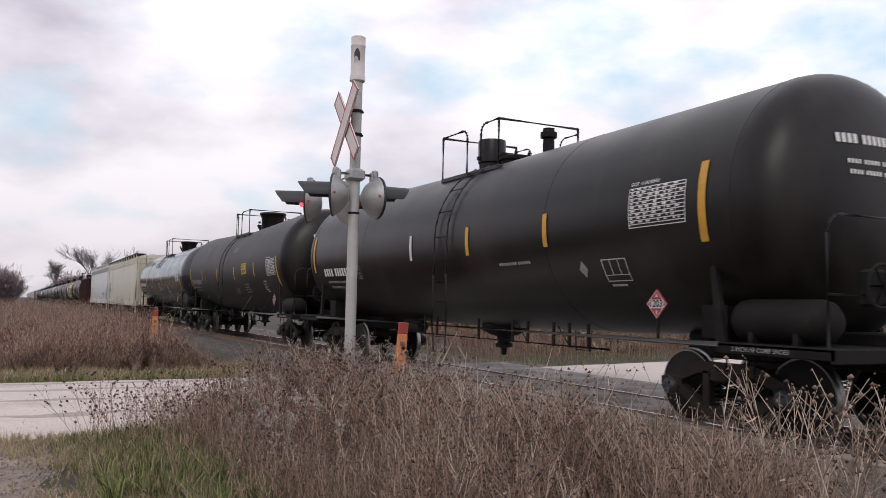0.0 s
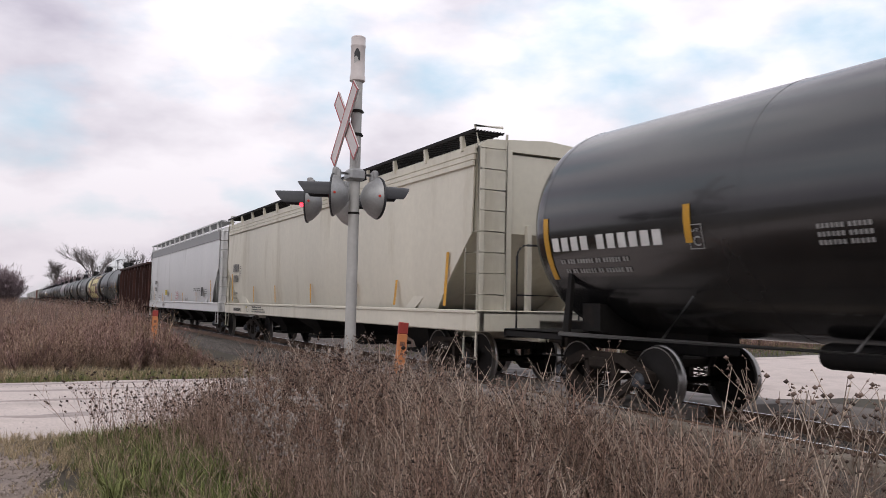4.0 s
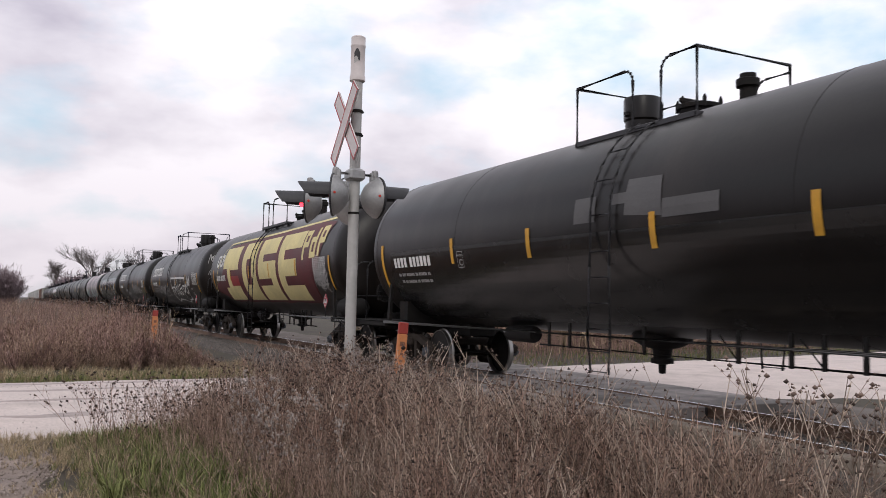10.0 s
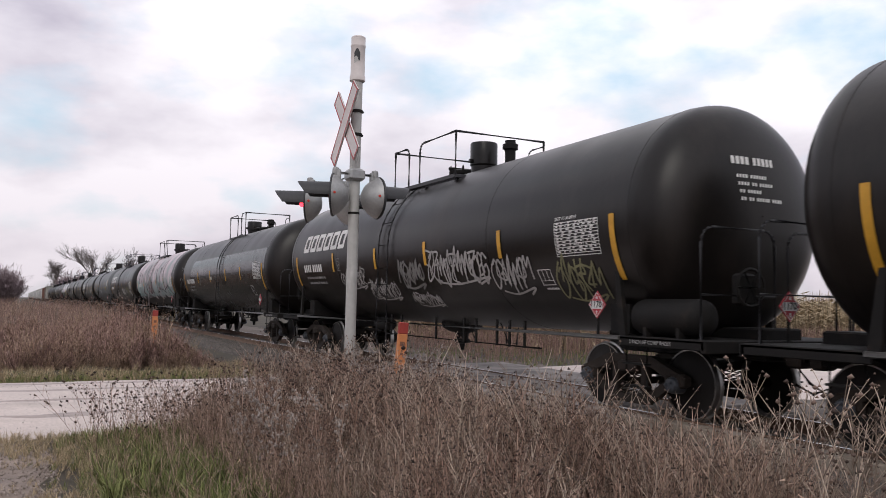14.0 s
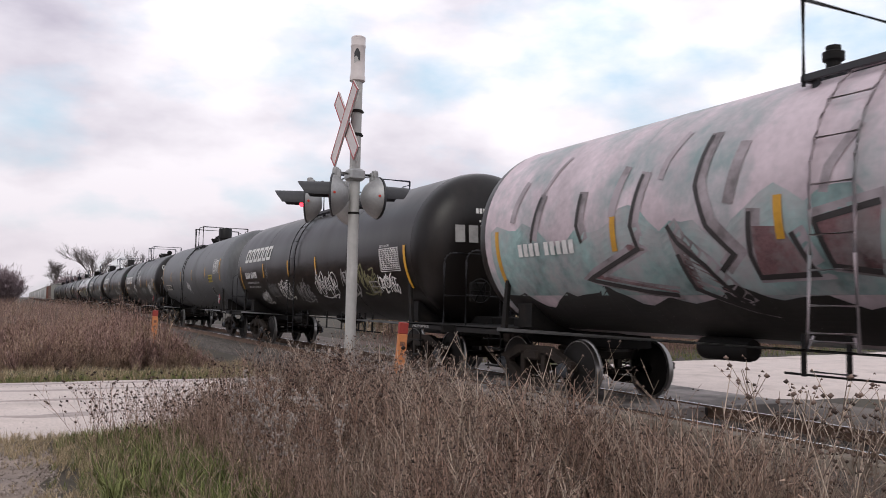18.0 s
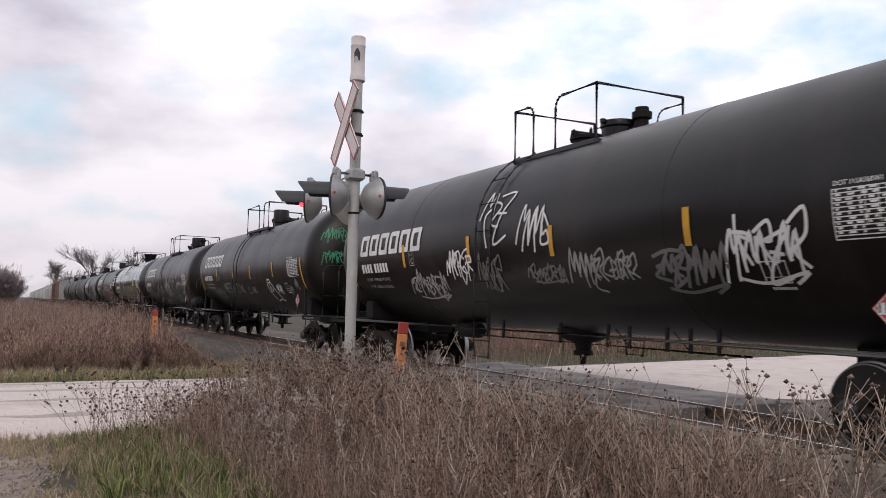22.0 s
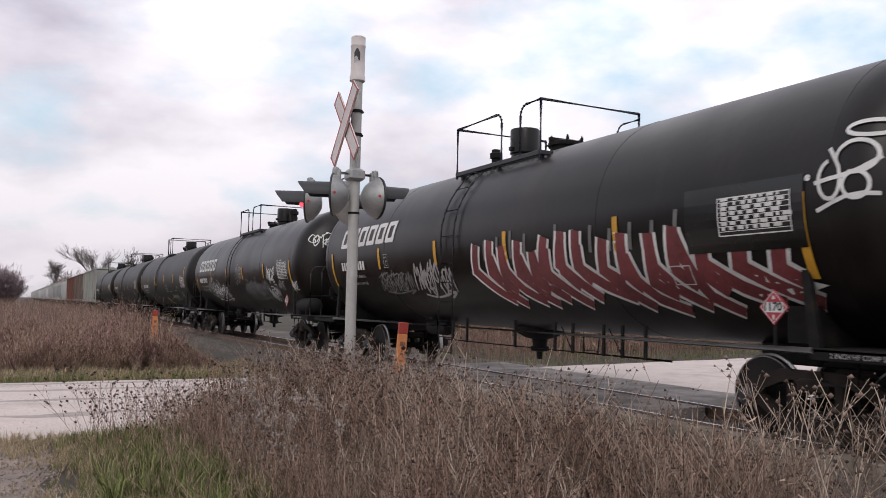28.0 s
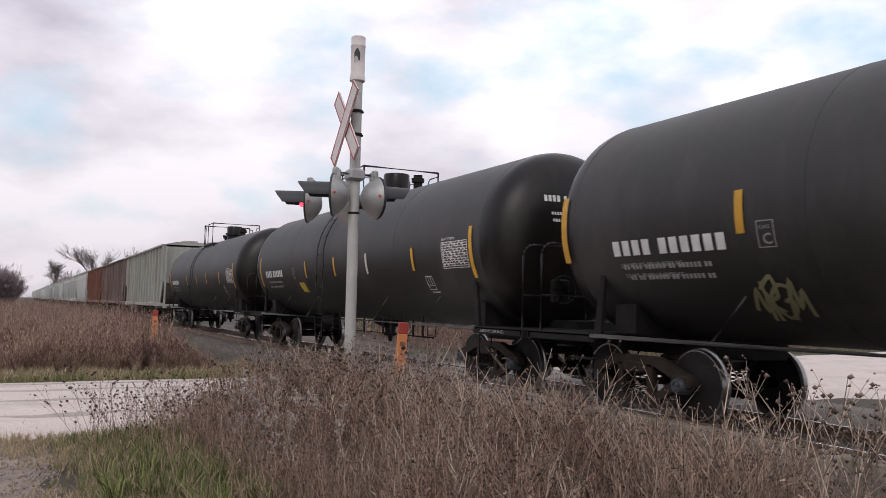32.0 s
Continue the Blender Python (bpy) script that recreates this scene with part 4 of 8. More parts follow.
def head_tags(car, m, seeds):
    """Tags on the front head."""
    for i, sd in enumerate(seeds):
        p = Paint(TANK_SIDE)
        p.scribble(sd, 0, 0, 0.72, 0.30, 0.024)
        s = Shape()
        x0, z0 = (-1.28, 3.12 - 0.6 * i)
        vs = []
        for v in p.shape.v:
            u, w = -v[1], R * math.atan2(v[2] - ZC, -v[0])
            x, z = x0 + u, z0 + w
            vs.append((x, -(head_y(x, z) + 0.016), z))
        s.add(vs, p.shape.f)
        part("graffiti_tag", s, m, car, "sprayed graffiti tag on the tank end", smooth=0)


def shoulder_tag(car, m, lines, w):
    """Looping tag over the seam between barrel and front head; lines of (s, z)."""
    s = Shape()

    def skin(u, h):
        if u <= HALF:
            x, y, rr = -math.sqrt(R * R - (h - ZC) ** 2), u, R
        else:
            y = DEEP * math.sin(min(1.4, (u - HALF) / 0.9))
            rr = R * math.sqrt((1 - (y / DEEP) ** 2.4) ** (1 / 1.2))
            x, y = -math.sqrt(max(0.01, rr * rr - (h - ZC) ** 2)), HALF + y
        return (x - 0.016, -y - (0.012 if u > HALF else 0.0), h)
    for pts in lines:
        vs = []
        for i, (u, h) in enumerate(pts):
            a, b = pts[max(0, i - 1)], pts[min(len(pts) - 1, i + 1)]
            d = Vector((b[0] - a[0], b[1] - a[1])).normalized() * w / 2
            vs += [skin(u - d.y, h + d.x), skin(u + d.y, h - d.x)]
        s.add(vs, [(2 * k, 2 * k + 1, 2 * k + 3, 2 * k + 2) for k in range(len(pts) - 1)])
    part("graffiti_tag", s, m, car, "looping white tag sprayed on the tank end", smooth=0)


def oval_line(u, h, ru, rh, a0=0, a1=360, n=28):
    return [(u + ru * math.cos(radians(a0 + (a1 - a0) * k / n)), h + rh * math.sin(radians(a0 + (a1 - a0) * k / n))) for k in range(n + 1)]


def block_letter(p, ch, s, q, w, h, t):
    """Heavy square letters for the big piece."""
    if ch == "C":
        p.rect(s, s + t, q, q + h).rect(s + t, s + w, q, q + t).rect(s + t, s + w, q + h - t, q + h)
    elif ch == "O":
        p.rect(s, s + t, q, q + h).rect(s + w - t, s + w, q, q + h).rect(s + t, s + w - t, q, q + t).rect(s + t, s + w - t, q + h - t, q + h)
    elif ch == "S":
        m = q + h / 2
        p.rect(s, s + w, q, q + t * 0.9).rect(s + w - t, s + w, q + t * 0.9, m + t * 0.45).rect(s, s + w - t, m - t * 0.45, m + t * 0.45).rect(s, s + t, m + t * 0.45, q + h).rect(s + t, s + w, q + h - t * 0.9, q + h)
    elif ch == "E":
        m = q + h / 2
        p.rect(s, s + t, q, q + h).rect(s + t, s + w, q, q + t * 0.85).rect(s + t, s + w * 0.8, m - t * 0.4, m + t * 0.4).rect(s + t, s + w, q + h - t * 0.85, q + h)
    elif ch == "d":
        p.rect(s + w - t, s + w, q, q + h).rect(s, s + w - t, q, q + t).rect(s, s + w - t, q + h * 0.5, q + h * 0.5 + t).rect(s, s + t, q + t, q + h * 0.5)
    elif ch == "P":
        p.rect(s, s + t, q, q + h).rect(s, s + w, q + h - t, q + h).rect(s + w - t, s + w, q + h * 0.45, q + h).rect(s, s + w, q + h * 0.4, q + h * 0.4 + t)


def mural_block(car):
    q0, q1 = TANK_SIDE.q(1.42), TANK_SIDE.q(3.66)
    p = Paint(TANK_SIDE, 0.011)
    z = TANK_SIDE.q
    p.quad((-5.15, z(1.49)), (-4.4, q0), (-4.4, q1 - 0.15), (-5.2, z(3.42)))
    p.quad((-6.85, z(1.84)), (-5.15, z(1.49)), (-5.2, z(3.42)), (-6.43, z(2.24)))
    for k in range(9):
        s0, s1 = -4.4 + k * 1.1, -4.4 + (k + 1) * 1.1
        p.quad((s0, q0 + 0.04 * (k % 2)), (s1, q0 + 0.04 * ((k + 1) % 2)), (s1, q1 - 0.15 + 0.016 * (k + 1)), (s0, q1 - 0.15 + 0.016 * k))
    p.quad((5.5, q0 + 0.15), (5.9, q0 + 0.7), (6.85, q1 - 0.1), (5.5, q1))
    p.put("graffiti_ground", MAROON, car, "maroon sprayed background")
    p = Paint(TANK_SIDE, 0.015)
    h = q1 - q0 - 0.35
    for ch, s0, w in (("O", -2.15, 1.9), ("S", 0.05, 2.1), ("E", 2.45, 2.25)):
        block_letter(p, ch, s0, q0 + 0.12, w, h, 0.62)
    for k, ch in enumerate("PdP"):
        block_letter(p, ch, 4.78 + k * 0.66, z(2.62) + 0.03 * k, 0.5, 0.86, 0.16)
    top = z(3.44)
    p.rect(-4.5, -3.95, z(1.95), z(2.65)).rect(-5.15, -2.75, z(2.65), top).rect(-5.05, -2.8, z(1.5), z(1.95)).rect(-3.95, -2.8, z(1.95), z(2.02)).rect(-3.95, -2.75, z(2.58), z(2.65))
    p.stroke([(-5.25, z(3.62)), (-4.5, q1 - 0.02), (-1.4, q1 - 0.04), (2.0, q1 - 0.02), (6.85, q1 + 0.05)], 0.09)
    p.stroke([(-6.85, z(1.84)), (-6.4, z(2.3)), (-5.25, z(3.62))], 0.045)
    p.put("graffiti_letters", CREAM_SPRAY, car, "pale yellow block letters")
    p = Paint(TANK_SIDE, 0.017)
    p.rect(-3.95, -2.75, z(2.0), z(2.36))
    p.put("graffiti_fill", BRIGHT_RED, car)
    for s0, z0, z1 in ((-4.05, 2.2, 2.66), (-1.3, 2.2, 2.66), (1.25, 2.2, 2.66), (4.1, 2.2, 2.66)):
        Paint(TANK_SIDE, 0.020).rect(s0, s0 + 0.11, z(z0), z(z1)).put("reflector_tape", YELLOW, car)
    Paint(TANK_SIDE, 0.020).bars(-6.36, z(2.22), (4, 5), 0.157, 0.2).put("car_number", WHITE, car)
    tags(car, [(DIMWHITE, 15, 5.9, 1.75, 0.8, 0.45, 0.03), (DIMWHITE, 16, 5.7, 1.95, 1.0, 0.2, 0.04)])


def mural_outline(car):
    p = Paint(TANK_SIDE, 0.012)
    z = TANK_SIDE.q
    for w, pts in (
            (0.09, [(-0.02, 2.58), (-0.19, 2.05), (0.06, 2.03), (-0.15, 1.64), (-0.05, 1.38), (0.78, 1.49), (1.68, 1.46), (2.75, 1.34), (3.01, 1.47), (3.43, 1.46), (3.99, 1.51), (4.26, 1.96), (4.0, 2.17), (3.12, 1.79), (3.11, 2.13), (3.63, 2.1), (3.85, 2.49), (2.85, 2.52), (1.11, 2.53), (0.02, 2.55)]),
            (0.07, [(0.32, 2.07), (0.31, 1.76), (0.87, 2.05), (1.11, 1.86), (0.94, 1.64)]),
            (0.07, [(1.81, 2.47), (1.76, 2.13), (1.97, 2.08), (1.76, 1.95), (1.96, 1.7)]),
            (0.07, [(2.85, 2.51), (2.62, 2.22), (2.2, 2.17), (2.12, 1.97), (2.83, 2.05), (2.77, 1.82), (2.96, 1.51)]),
            (0.07, [(2.01, 1.77), (2.38, 1.7), (2.49, 1.8), (2.16, 1.87)]),
            (0.07, [(0.06, 2.08), (0.89, 2.09), (1.11, 2.49)])):
        p.stroke([(s, z(h)) for s, h in pts], w)
    p.put("graffiti_outline", WHITE, car, "white sprayed outline letters")
    tags(car, [(DIMWHITE, 17, -4.7, 1.72, 1.7, 0.5, 0.032), (DIMWHITE, 18, -3.1, 1.75, 2.0, 0.45, 0.034), (GREYMARK, 19, -3.5, 1.32, 2.2, 0.34, 0.034), (WHITE, 20, 1.15, 1.98, 0.3, 0.22, 0.026), (WHITE, 27, 1.3, 1.68, 0.62, 0.26, 0.026), (WHITE, 28, 3.64, 1.66, 0.42, 0.26, 0.028), (WHITE, 30, 4.3, 2.06, 0.75, 0.36, 0.04)])
    head_tags(car, DIMWHITE, (3, 4))


def mural_silver(car):
    """Pale pinkish overspray above, grey-green below it, dark curving outlines and dull red wedges."""
    rng = random.Random(5)
    z = TANK_SIDE.q
    veil, haze, red, dark = (Paint(TANK_SIDE, e) for e in (0.007, 0.009, 0.013, 0.016))
    n = 72
    step = 14.0 / n
    wave = [0.16 * math.sin(k * 0.45) + 0.12 * math.sin(k * 1.1 + 1) + rng.uniform(-0.06, 0.06) for k in range(n + 1)]
    for k in range(n):
        s = -7.2 + k * step
        veil.quad((s, z(1.62)), (s + step, z(1.62)), (s + step, z(2.55) + wave[k + 1]), (s, z(2.55) + wave[k]))
    outlines = (
            [(-3.49, 3.17), (-3.65, 2.51), (-3.55, 2.21), (-4.74, 1.84), (-3.62, 1.67), (-3.1, 1.62)],
            [(-2.97, 2.46), (-2.82, 2.24), (-2.46, 1.96), (-1.98, 1.43), (-2.75, 1.7), (-2.86, 2.11)],
            [(-2.44, 3.52), (-2.51, 2.9), (-2.33, 2.41), (-1.98, 2.07), (-2.23, 1.89)],
            [(-1.69, 2.52), (-1.75, 2.06), (-1.7, 1.81), (-0.98, 1.83), (-1.17, 2.26)],
            [(-0.14, 2.48), (-0.88, 2.36), (-0.75, 1.9), (-0.26, 1.83)],
            [(-4.76, 3.05), (-4.81, 2.6), (-4.71, 2.35)],
            [(-5.79, 3.12), (-5.99, 2.43)],
            [(2.7, 3.25), (2.82, 2.64), (2.66, 2.2), (2.91, 1.87)],
            [(3.8, 3.66), (3.8, 3.02), (4.0, 2.57), (4.17, 2.44), (4.33, 2.14), (4.16, 1.85), (3.06, 2.06), (3.19, 2.31)],
            [(1.25, 3.25), (1.45, 2.73), (1.74, 2.16), (1.41, 1.86), (2.09, 1.92)],
            [(4.27, 2.0), (5.36, 2.19), (5.88, 1.9), (6.5, 1.69)])
    for pts in outlines:
        pts = [(u, z(h)) for u, h in pts]
        haze.stroke([(u + 0.06, q + 0.03) for u, q in pts], 0.20)
        dark.stroke(pts, 0.065)
    wedges = (
            [(-4.6, 1.86), (-3.73, 2.28), (-3.44, 2.21), (-3.07, 1.65)],
            [(-2.98, 2.43), (-2.68, 2.24), (-1.97, 1.44), (-2.75, 1.7)],
            [(-1.67, 2.36), (-1.27, 2.33), (-1.0, 1.84), (-1.69, 1.83)],
            [(-0.85, 2.34), (-0.14, 2.45), (-0.25, 1.86), (-0.74, 1.91)],
            [(4.19, 2.44), (4.32, 2.32), (4.25, 1.97), (4.13, 2.15)],
            [(2.12, 2.15), (2.71, 2.16), (2.75, 2.0), (2.08, 1.98)])
    for pts in wedges:
        red.quad(*[(u, z(h)) for u, h in pts])
    for k in range(9):           # soft streaks of bare paint showing through the pale spray
        u, h = -6.8 + k * 1.25 + rng.uniform(-0.3, 0.3), rng.uniform(2.6, 3.1)
        haze.stroke([(u, z(h)), (u + 0.05, z(h + 0.25)), (u + rng.uniform(0.1, 0.35), z(h + rng.uniform(0.5, 0.8)))], rng.uniform(0.08, 0.16))
    veil.put("graffiti_fill", mat("grey_green_spray_paint", (0.23, 0.335, 0.325), 0.6, vary=0.6, scale=1.1, fine=7, bump=0.0, stain=(0.40, 0.36, 0.37), stain_at=0.52, stain_scale=1.0), car, "grey-green sprayed fill")
    haze.put("graffiti_haze", mat("grey_overspray", (0.22, 0.19, 0.195), 0.6, vary=0.5, scale=1.6, fine=9, bump=0.0, stain=(0.38, 0.33, 0.35), stain_at=0.5, stain_scale=1.6), car, "soft dark sprayed streaks")
    red.put("graffiti_shade", mat("dusty_red_spray_paint", (0.165, 0.085, 0.09), 0.6, vary=0.7, scale=1.6, stain=(0.24, 0.22, 0.22), stain_at=0.55, stain_scale=1.8, bump=0.0), car, "dull red sprayed wedges")
    dark.put("graffiti_outline", DARK_SPRAY, car, "dark sprayed outlines")
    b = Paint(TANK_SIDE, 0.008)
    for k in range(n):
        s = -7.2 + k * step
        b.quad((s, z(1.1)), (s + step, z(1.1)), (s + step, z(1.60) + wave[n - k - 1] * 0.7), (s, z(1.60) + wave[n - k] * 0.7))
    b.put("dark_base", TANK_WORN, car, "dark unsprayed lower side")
    b = Paint(TANK_SIDE, 0.0045)     # the front rim was left black, with a ragged spray edge
    q0, q1 = z(1.1), R * 1.5
    edge = [6.72 + rng.uniform(-0.09, 0.09) for _ in range(33)]
    for k in range(32):
        lo, hi = q0 + (q1 - q0) * k / 32, q0 + (q1 - q0) * (k + 1) / 32
        b.quad((edge[k], lo), (7.39, lo), (7.39, hi), (edge[k + 1], hi))
    for _ in range(90):
        u, q, r = 6.7 - abs(rng.gauss(0, 0.16)), rng.uniform(q0, q1), rng.uniform(0.012, 0.035)
        b.quad((u, q - r), (u + r, q), (u, q + r), (u - r, q))
    b.put("dark_base", TANK_BLACK, car, "bare black rim with a speckled spray edge")
    for s in (-4.0, -1.3, 1.25, 4.05):
        Paint(TANK_SIDE, 0.019).rect(s - 0.055, s + 0.055, z(2.20), z(2.66)).put("reflector_tape", YELLOW, car)
    Paint(TANK_SIDE, 0.019).bars(-6.36, z(2.22), (4, 5), 0.157, 0.2).put("car_number", WHITE, car)
    s = Shape()
    for _ in range(11):          # crescents and dots of overspray on the end
        x, h, r, a = rng.uniform(-1.35, -0.75), rng.uniform(2.35, 3.15), rng.uniform(0.05, 0.10), rng.uniform(0, 360)
        pts = oval_line(x, h, r * 0.7, r, a, a + 130, 8) + oval_line(x, h, r * 0.5, r * 0.75, a + 130, a, 8)
        s.add([(u, -(head_y(u, v) + 0.014), v) for u, v in pts], [(k, k + 1, 16 - k, 17 - k) for k in range(8)])
    tagged(part("graffiti_speckle", s, HOP_BAND, car, "pale crescents of overspray on the tank end", smooth=0), kind="stuff")


def mural_red(car):
    rng = random.Random(12)
    q0 = TANK_SIDE.q(1.45)
    w, r, g = Paint(TANK_SIDE, 0.011), Paint(TANK_SIDE, 0.014), Paint(TANK_SIDE, 0.009)
    s = 0.35
    pieces = []
    while s < 6.3:
        a = rng.uniform(0.35, 0.6)
        q = q0 + rng.uniform(0.0, 0.25)
        h = rng.uniform(0.75, 1.15)
        lean = rng.uniform(-0.35, 0.35)
        pieces.append([(s, q + h), (s + lean * 0.5, q + h * 0.55), (s + a * 0.7, q + h * 0.2), (s + a * 1.5, q - 0.05)])
        pieces.append([(s + a, q + h * 1.05), (s + a * 0.8, q + h * 0.5), (s + a * 1.4, q + h * 0.25)])
        s += a
    for pts in pieces:
        w.stroke(pts, 0.30)
        r.stroke(pts, 0.19)
    for k in range(13):
        s = 0.6 + k * 0.42
        g.stroke([(s, q0 + 0.9), (s + 0.05, q0 + 1.15 + 0.25 * rng.random())], 0.07)
    w.stroke([(6.0, q0 + 0.5), (7.1, q0 + 0.35), (6.2, q0 + 0.2)], 0.08)
    g.put("graffiti_haze", GREYMARK, car, "grey overspray")
    w.put("graffiti_outline", WHITE, car, "white spiky outline")
    r.put("graffiti_fill", RED_SPRAY, car, "dark red spiky fill")
    Paint(TANK_SIDE, 0.018).rect(5.42, 7.1, TANK_SIDE.q(2.10), TANK_SIDE.q(2.84)).put("glossy_patch", GLOSS_PATCH, car, "black repainted patch")
    spec_table_over(car)
    tags(car, [(GREYMARK, 77, -4.2, 1.75, 1.6, 0.35, 0.03), (DIMWHITE, 78, -2.4, 1.7, 1.5, 0.5, 0.05)])


def spec_table_over(car):
    p = Paint(TANK_SIDE, 0.024)
    q0, q1 = TANK_SIDE.q(2.27), TANK_SIDE.q(2.70)
    p.frame_box(5.95, 6.95, q0, q1, 0.014)
    rng = random.Random(3)
    for k in range(1, 8):
        q = q0 + (q1 - q0) * k / 8
        p.rect(5.95, 6.95, q - 0.004, q + 0.004)
        x = 6.0
        while x < 6.85:
            l = rng.uniform(0.03, 0.12)
            p.rect(x, x + l, q + 0.014, q + 0.05)
            x += l + rng.uniform(0.03, 0.08)
    p.put("test_panel", WHITE, car, "white stencilled test panel")
    q = Paint(TANK_SIDE, 0.024)
    q.frame_box(5.03, 5.38, TANK_SIDE.q(1.75), TANK_SIDE.q(1.98), 0.014)
    q.put("service_box", WHITE, car)


# ---------------------------------------------------------------- hopper cars and the gondola
def hopper_body(car, half, paint, band, cream):
    """Covered hopper: bowed side sheets, slant ends, sill, roof, hoppers below."""
    prof = [(1.46, 1.36), (1.55, 1.9), (1.59, 2.7), (1.58, 3.5), (1.56, 3.92)]
    for sgn in (-1, 1):
        s = Shape()
        cut = [(-half + 1.75, 1.36), (-half + 1.15, 1.9), (-half + 0.25, 2.7), (-half + 0.22, 3.5), (-half + 0.24, 3.92)]
        rows = []
        for (x, z), (y0, _) in zip(prof, cut):
            rows.append([(sgn * x, y0 + (-2 * y0) * k / 12, z) for k in range(13)])
        vs = [p for r in rows for p in r] + [(p[0] - sgn * 0.03, p[1], p[2]) for r in rows for p in r]
        n = 13
        fs = []
        for o in (0, len(rows) * n):
            fs += [(o + j * n + i, o + j * n + i + 1, o + (j + 1) * n + i + 1, o + (j + 1) * n + i) for j in range(len(rows) - 1) for i in range(n - 1)]
        o, m = len(rows) * n, len(rows)
        for j in range(m - 1):
            fs += [(j * n, (j + 1) * n, o + (j + 1) * n, o + j * n), (j * n + n - 1, o + j * n + n - 1, o + (j + 1) * n + n - 1, (j + 1) * n + n - 1)]
        s.add(vs, fs)
        part("side_sheet", s, paint, car)
        if cream:
            for z0, z1, x in ((3.92, 4.02, 1.60), (4.03, 4.13, 1.585), (4.14, 4.30, 1.57)):
                s = Shape()
                s.box(*sorted((sgn * (x - 0.06), sgn * x)), -half + 0.22, half - 0.22, z0, z1, 0.012)
                part("eave_band", s, band, car)
        else:
            s = Shape()
            s.prism([(-half + 0.24, 3.90), (half - 0.24, 3.90), (half - 0.24, 4.27), (-half + 0.24, 4.27)], sgn * 1.54, sgn * 1.585)
            part("eave_band", s, band, car)
        s = Shape()
        y = half
        s.box(*sorted((sgn * 1.42, sgn * 1.60)), -y, y, 0.98, 1.36, 0.02)
        s.box(*sorted((sgn * 1.46, sgn * 1.63)), -y, y, 1.30, 1.36, 0.01)
        part("side_sill", s, paint, car)
    s = Shape()
    s.prism([(-1.56, 4.24), (-1.3, 4.42), (0, 4.52), (1.3, 4.42), (1.56, 4.24)], -half + 0.2, half - 0.2, "y")
    for x in (-0.35, 0.35):
        s.box(x - 0.05, x + 0.05, -half + 1, half - 1, 4.45, 4.62, 0.02)
    part("roof", s, paint, car)
    for sgn in (-1, 1):
        s = Shape()              # slope sheets behind the slant ends
        s.prism([(sgn * (half - 0.25), 4.2), (sgn * (half - 0.28), 2.75), (sgn * (half - 3.4), 0.95), (sgn * (half - 3.6), 1.1), (sgn * (half - 0.6), 2.9), (sgn * (half - 0.6), 4.2)], -1.5, 1.5)
        part("slope_sheet", s, paint, car)
        s = Shape()              # end frame
        for x in (-1.5, 1.5, -0.5, 0.5):
            s.box(x - 0.05, x + 0.05, *sorted((sgn * (half - 0.02), sgn * (half - 0.12))), 1.3, 4.24 if abs(x) > 1 else 2.9, 0.01)
        s.box(-1.55, 1.55, *sorted((sgn * half, sgn * (half - 0.15))), 0.98, 1.36, 0.02)
        s.box(-0.3, 0.3, *sorted((sgn * (half - 3.2), sgn * half)), 0.8, 1.2, 0.02)
        s.box(-1.5, 1.5, *sorted((sgn * half, sgn * (half - 1.7))), 1.30, 1.34)
        part("end_frame", s, paint, car)
        for sx in (-1, 1):       # ladders at the corners
            s = Shape()
            x = sx * 1.56
            y0, y1 = sgn * (half - 0.06), sgn * (half - 0.5)
            s.tube([(x, y0, 0.5), (x, y0, 4.25)] + [(x - sx * 0.03, y0 - sgn * 0.22, 4.66), (x - sx * 0.62, y0 - sgn * 0.24, 4.68)], 0.028, 5)
            s.tube([(x, y1, 0.5), (x, y1, 2.9)], 0.024, 5)
            s.tube([(x - sx * 0.55, y0 + sgn * 0.03, 1.3), (x - sx * 0.55, y0 + sgn * 0.03, 4.5)], 0.024, 5)
            lad = part("ladder", s, paint, car)
            s = Shape()          # end plate behind the ladder
            s.box(*sorted((sx * 0.82, sx * 1.5)), *sorted((sgn * (half - 0.17), sgn * (half - 0.13))), 1.36, 4.26, 0.008)
            part("end_plate", s, paint, car)
            for k in range(11):
                g = Shape()
                z = 0.52 + 0.37 * k
                if z < 2.9:
                    g.tube([(x, y0, z), (x, y1, z)], 0.017, 5)
                if z > 1.4:
                    g.tube([(x, y0 + sgn * 0.03, z), (x - sx * 0.55, y0 + sgn * 0.03, z)], 0.017, 5)
                part("rung", g, paint, lad)
        coupler(car, sgn * (half - 0.05), sgn)
        truck(car, sgn * (half - 2.15))
    top = 4.56 if cream else 4.64
    for sgn in (-1, 1):          # running boards on the roof, on slanted brackets
        s = Shape()
        x = sgn * 1.30
        for k in range(10):
            xx = x + (k - 4.5) * 0.066
            s.box(xx - 0.012, xx + 0.012, -half + 0.15, half - 0.15, top - 0.03, top)
        n = int(half * 2 / 0.18)
        for k in range(n):
            y = -half + 0.2 + k * (2 * half - 0.4) / (n - 1)
            s.box(x - 0.31, x + 0.31, y - 0.012, y + 0.012, top - 0.045, top - 0.025)
        part("running_board", s, FRAME if cream else HOP_BAND, car)
        s = Shape()
        s.box(*sorted((sgn * 1.60, sgn * 1.63)), -half + 0.15, half - 0.15, top - 0.05, top + 0.005)
        part("board_edge", s, FRAME if cream else paint, car)
        n = 13
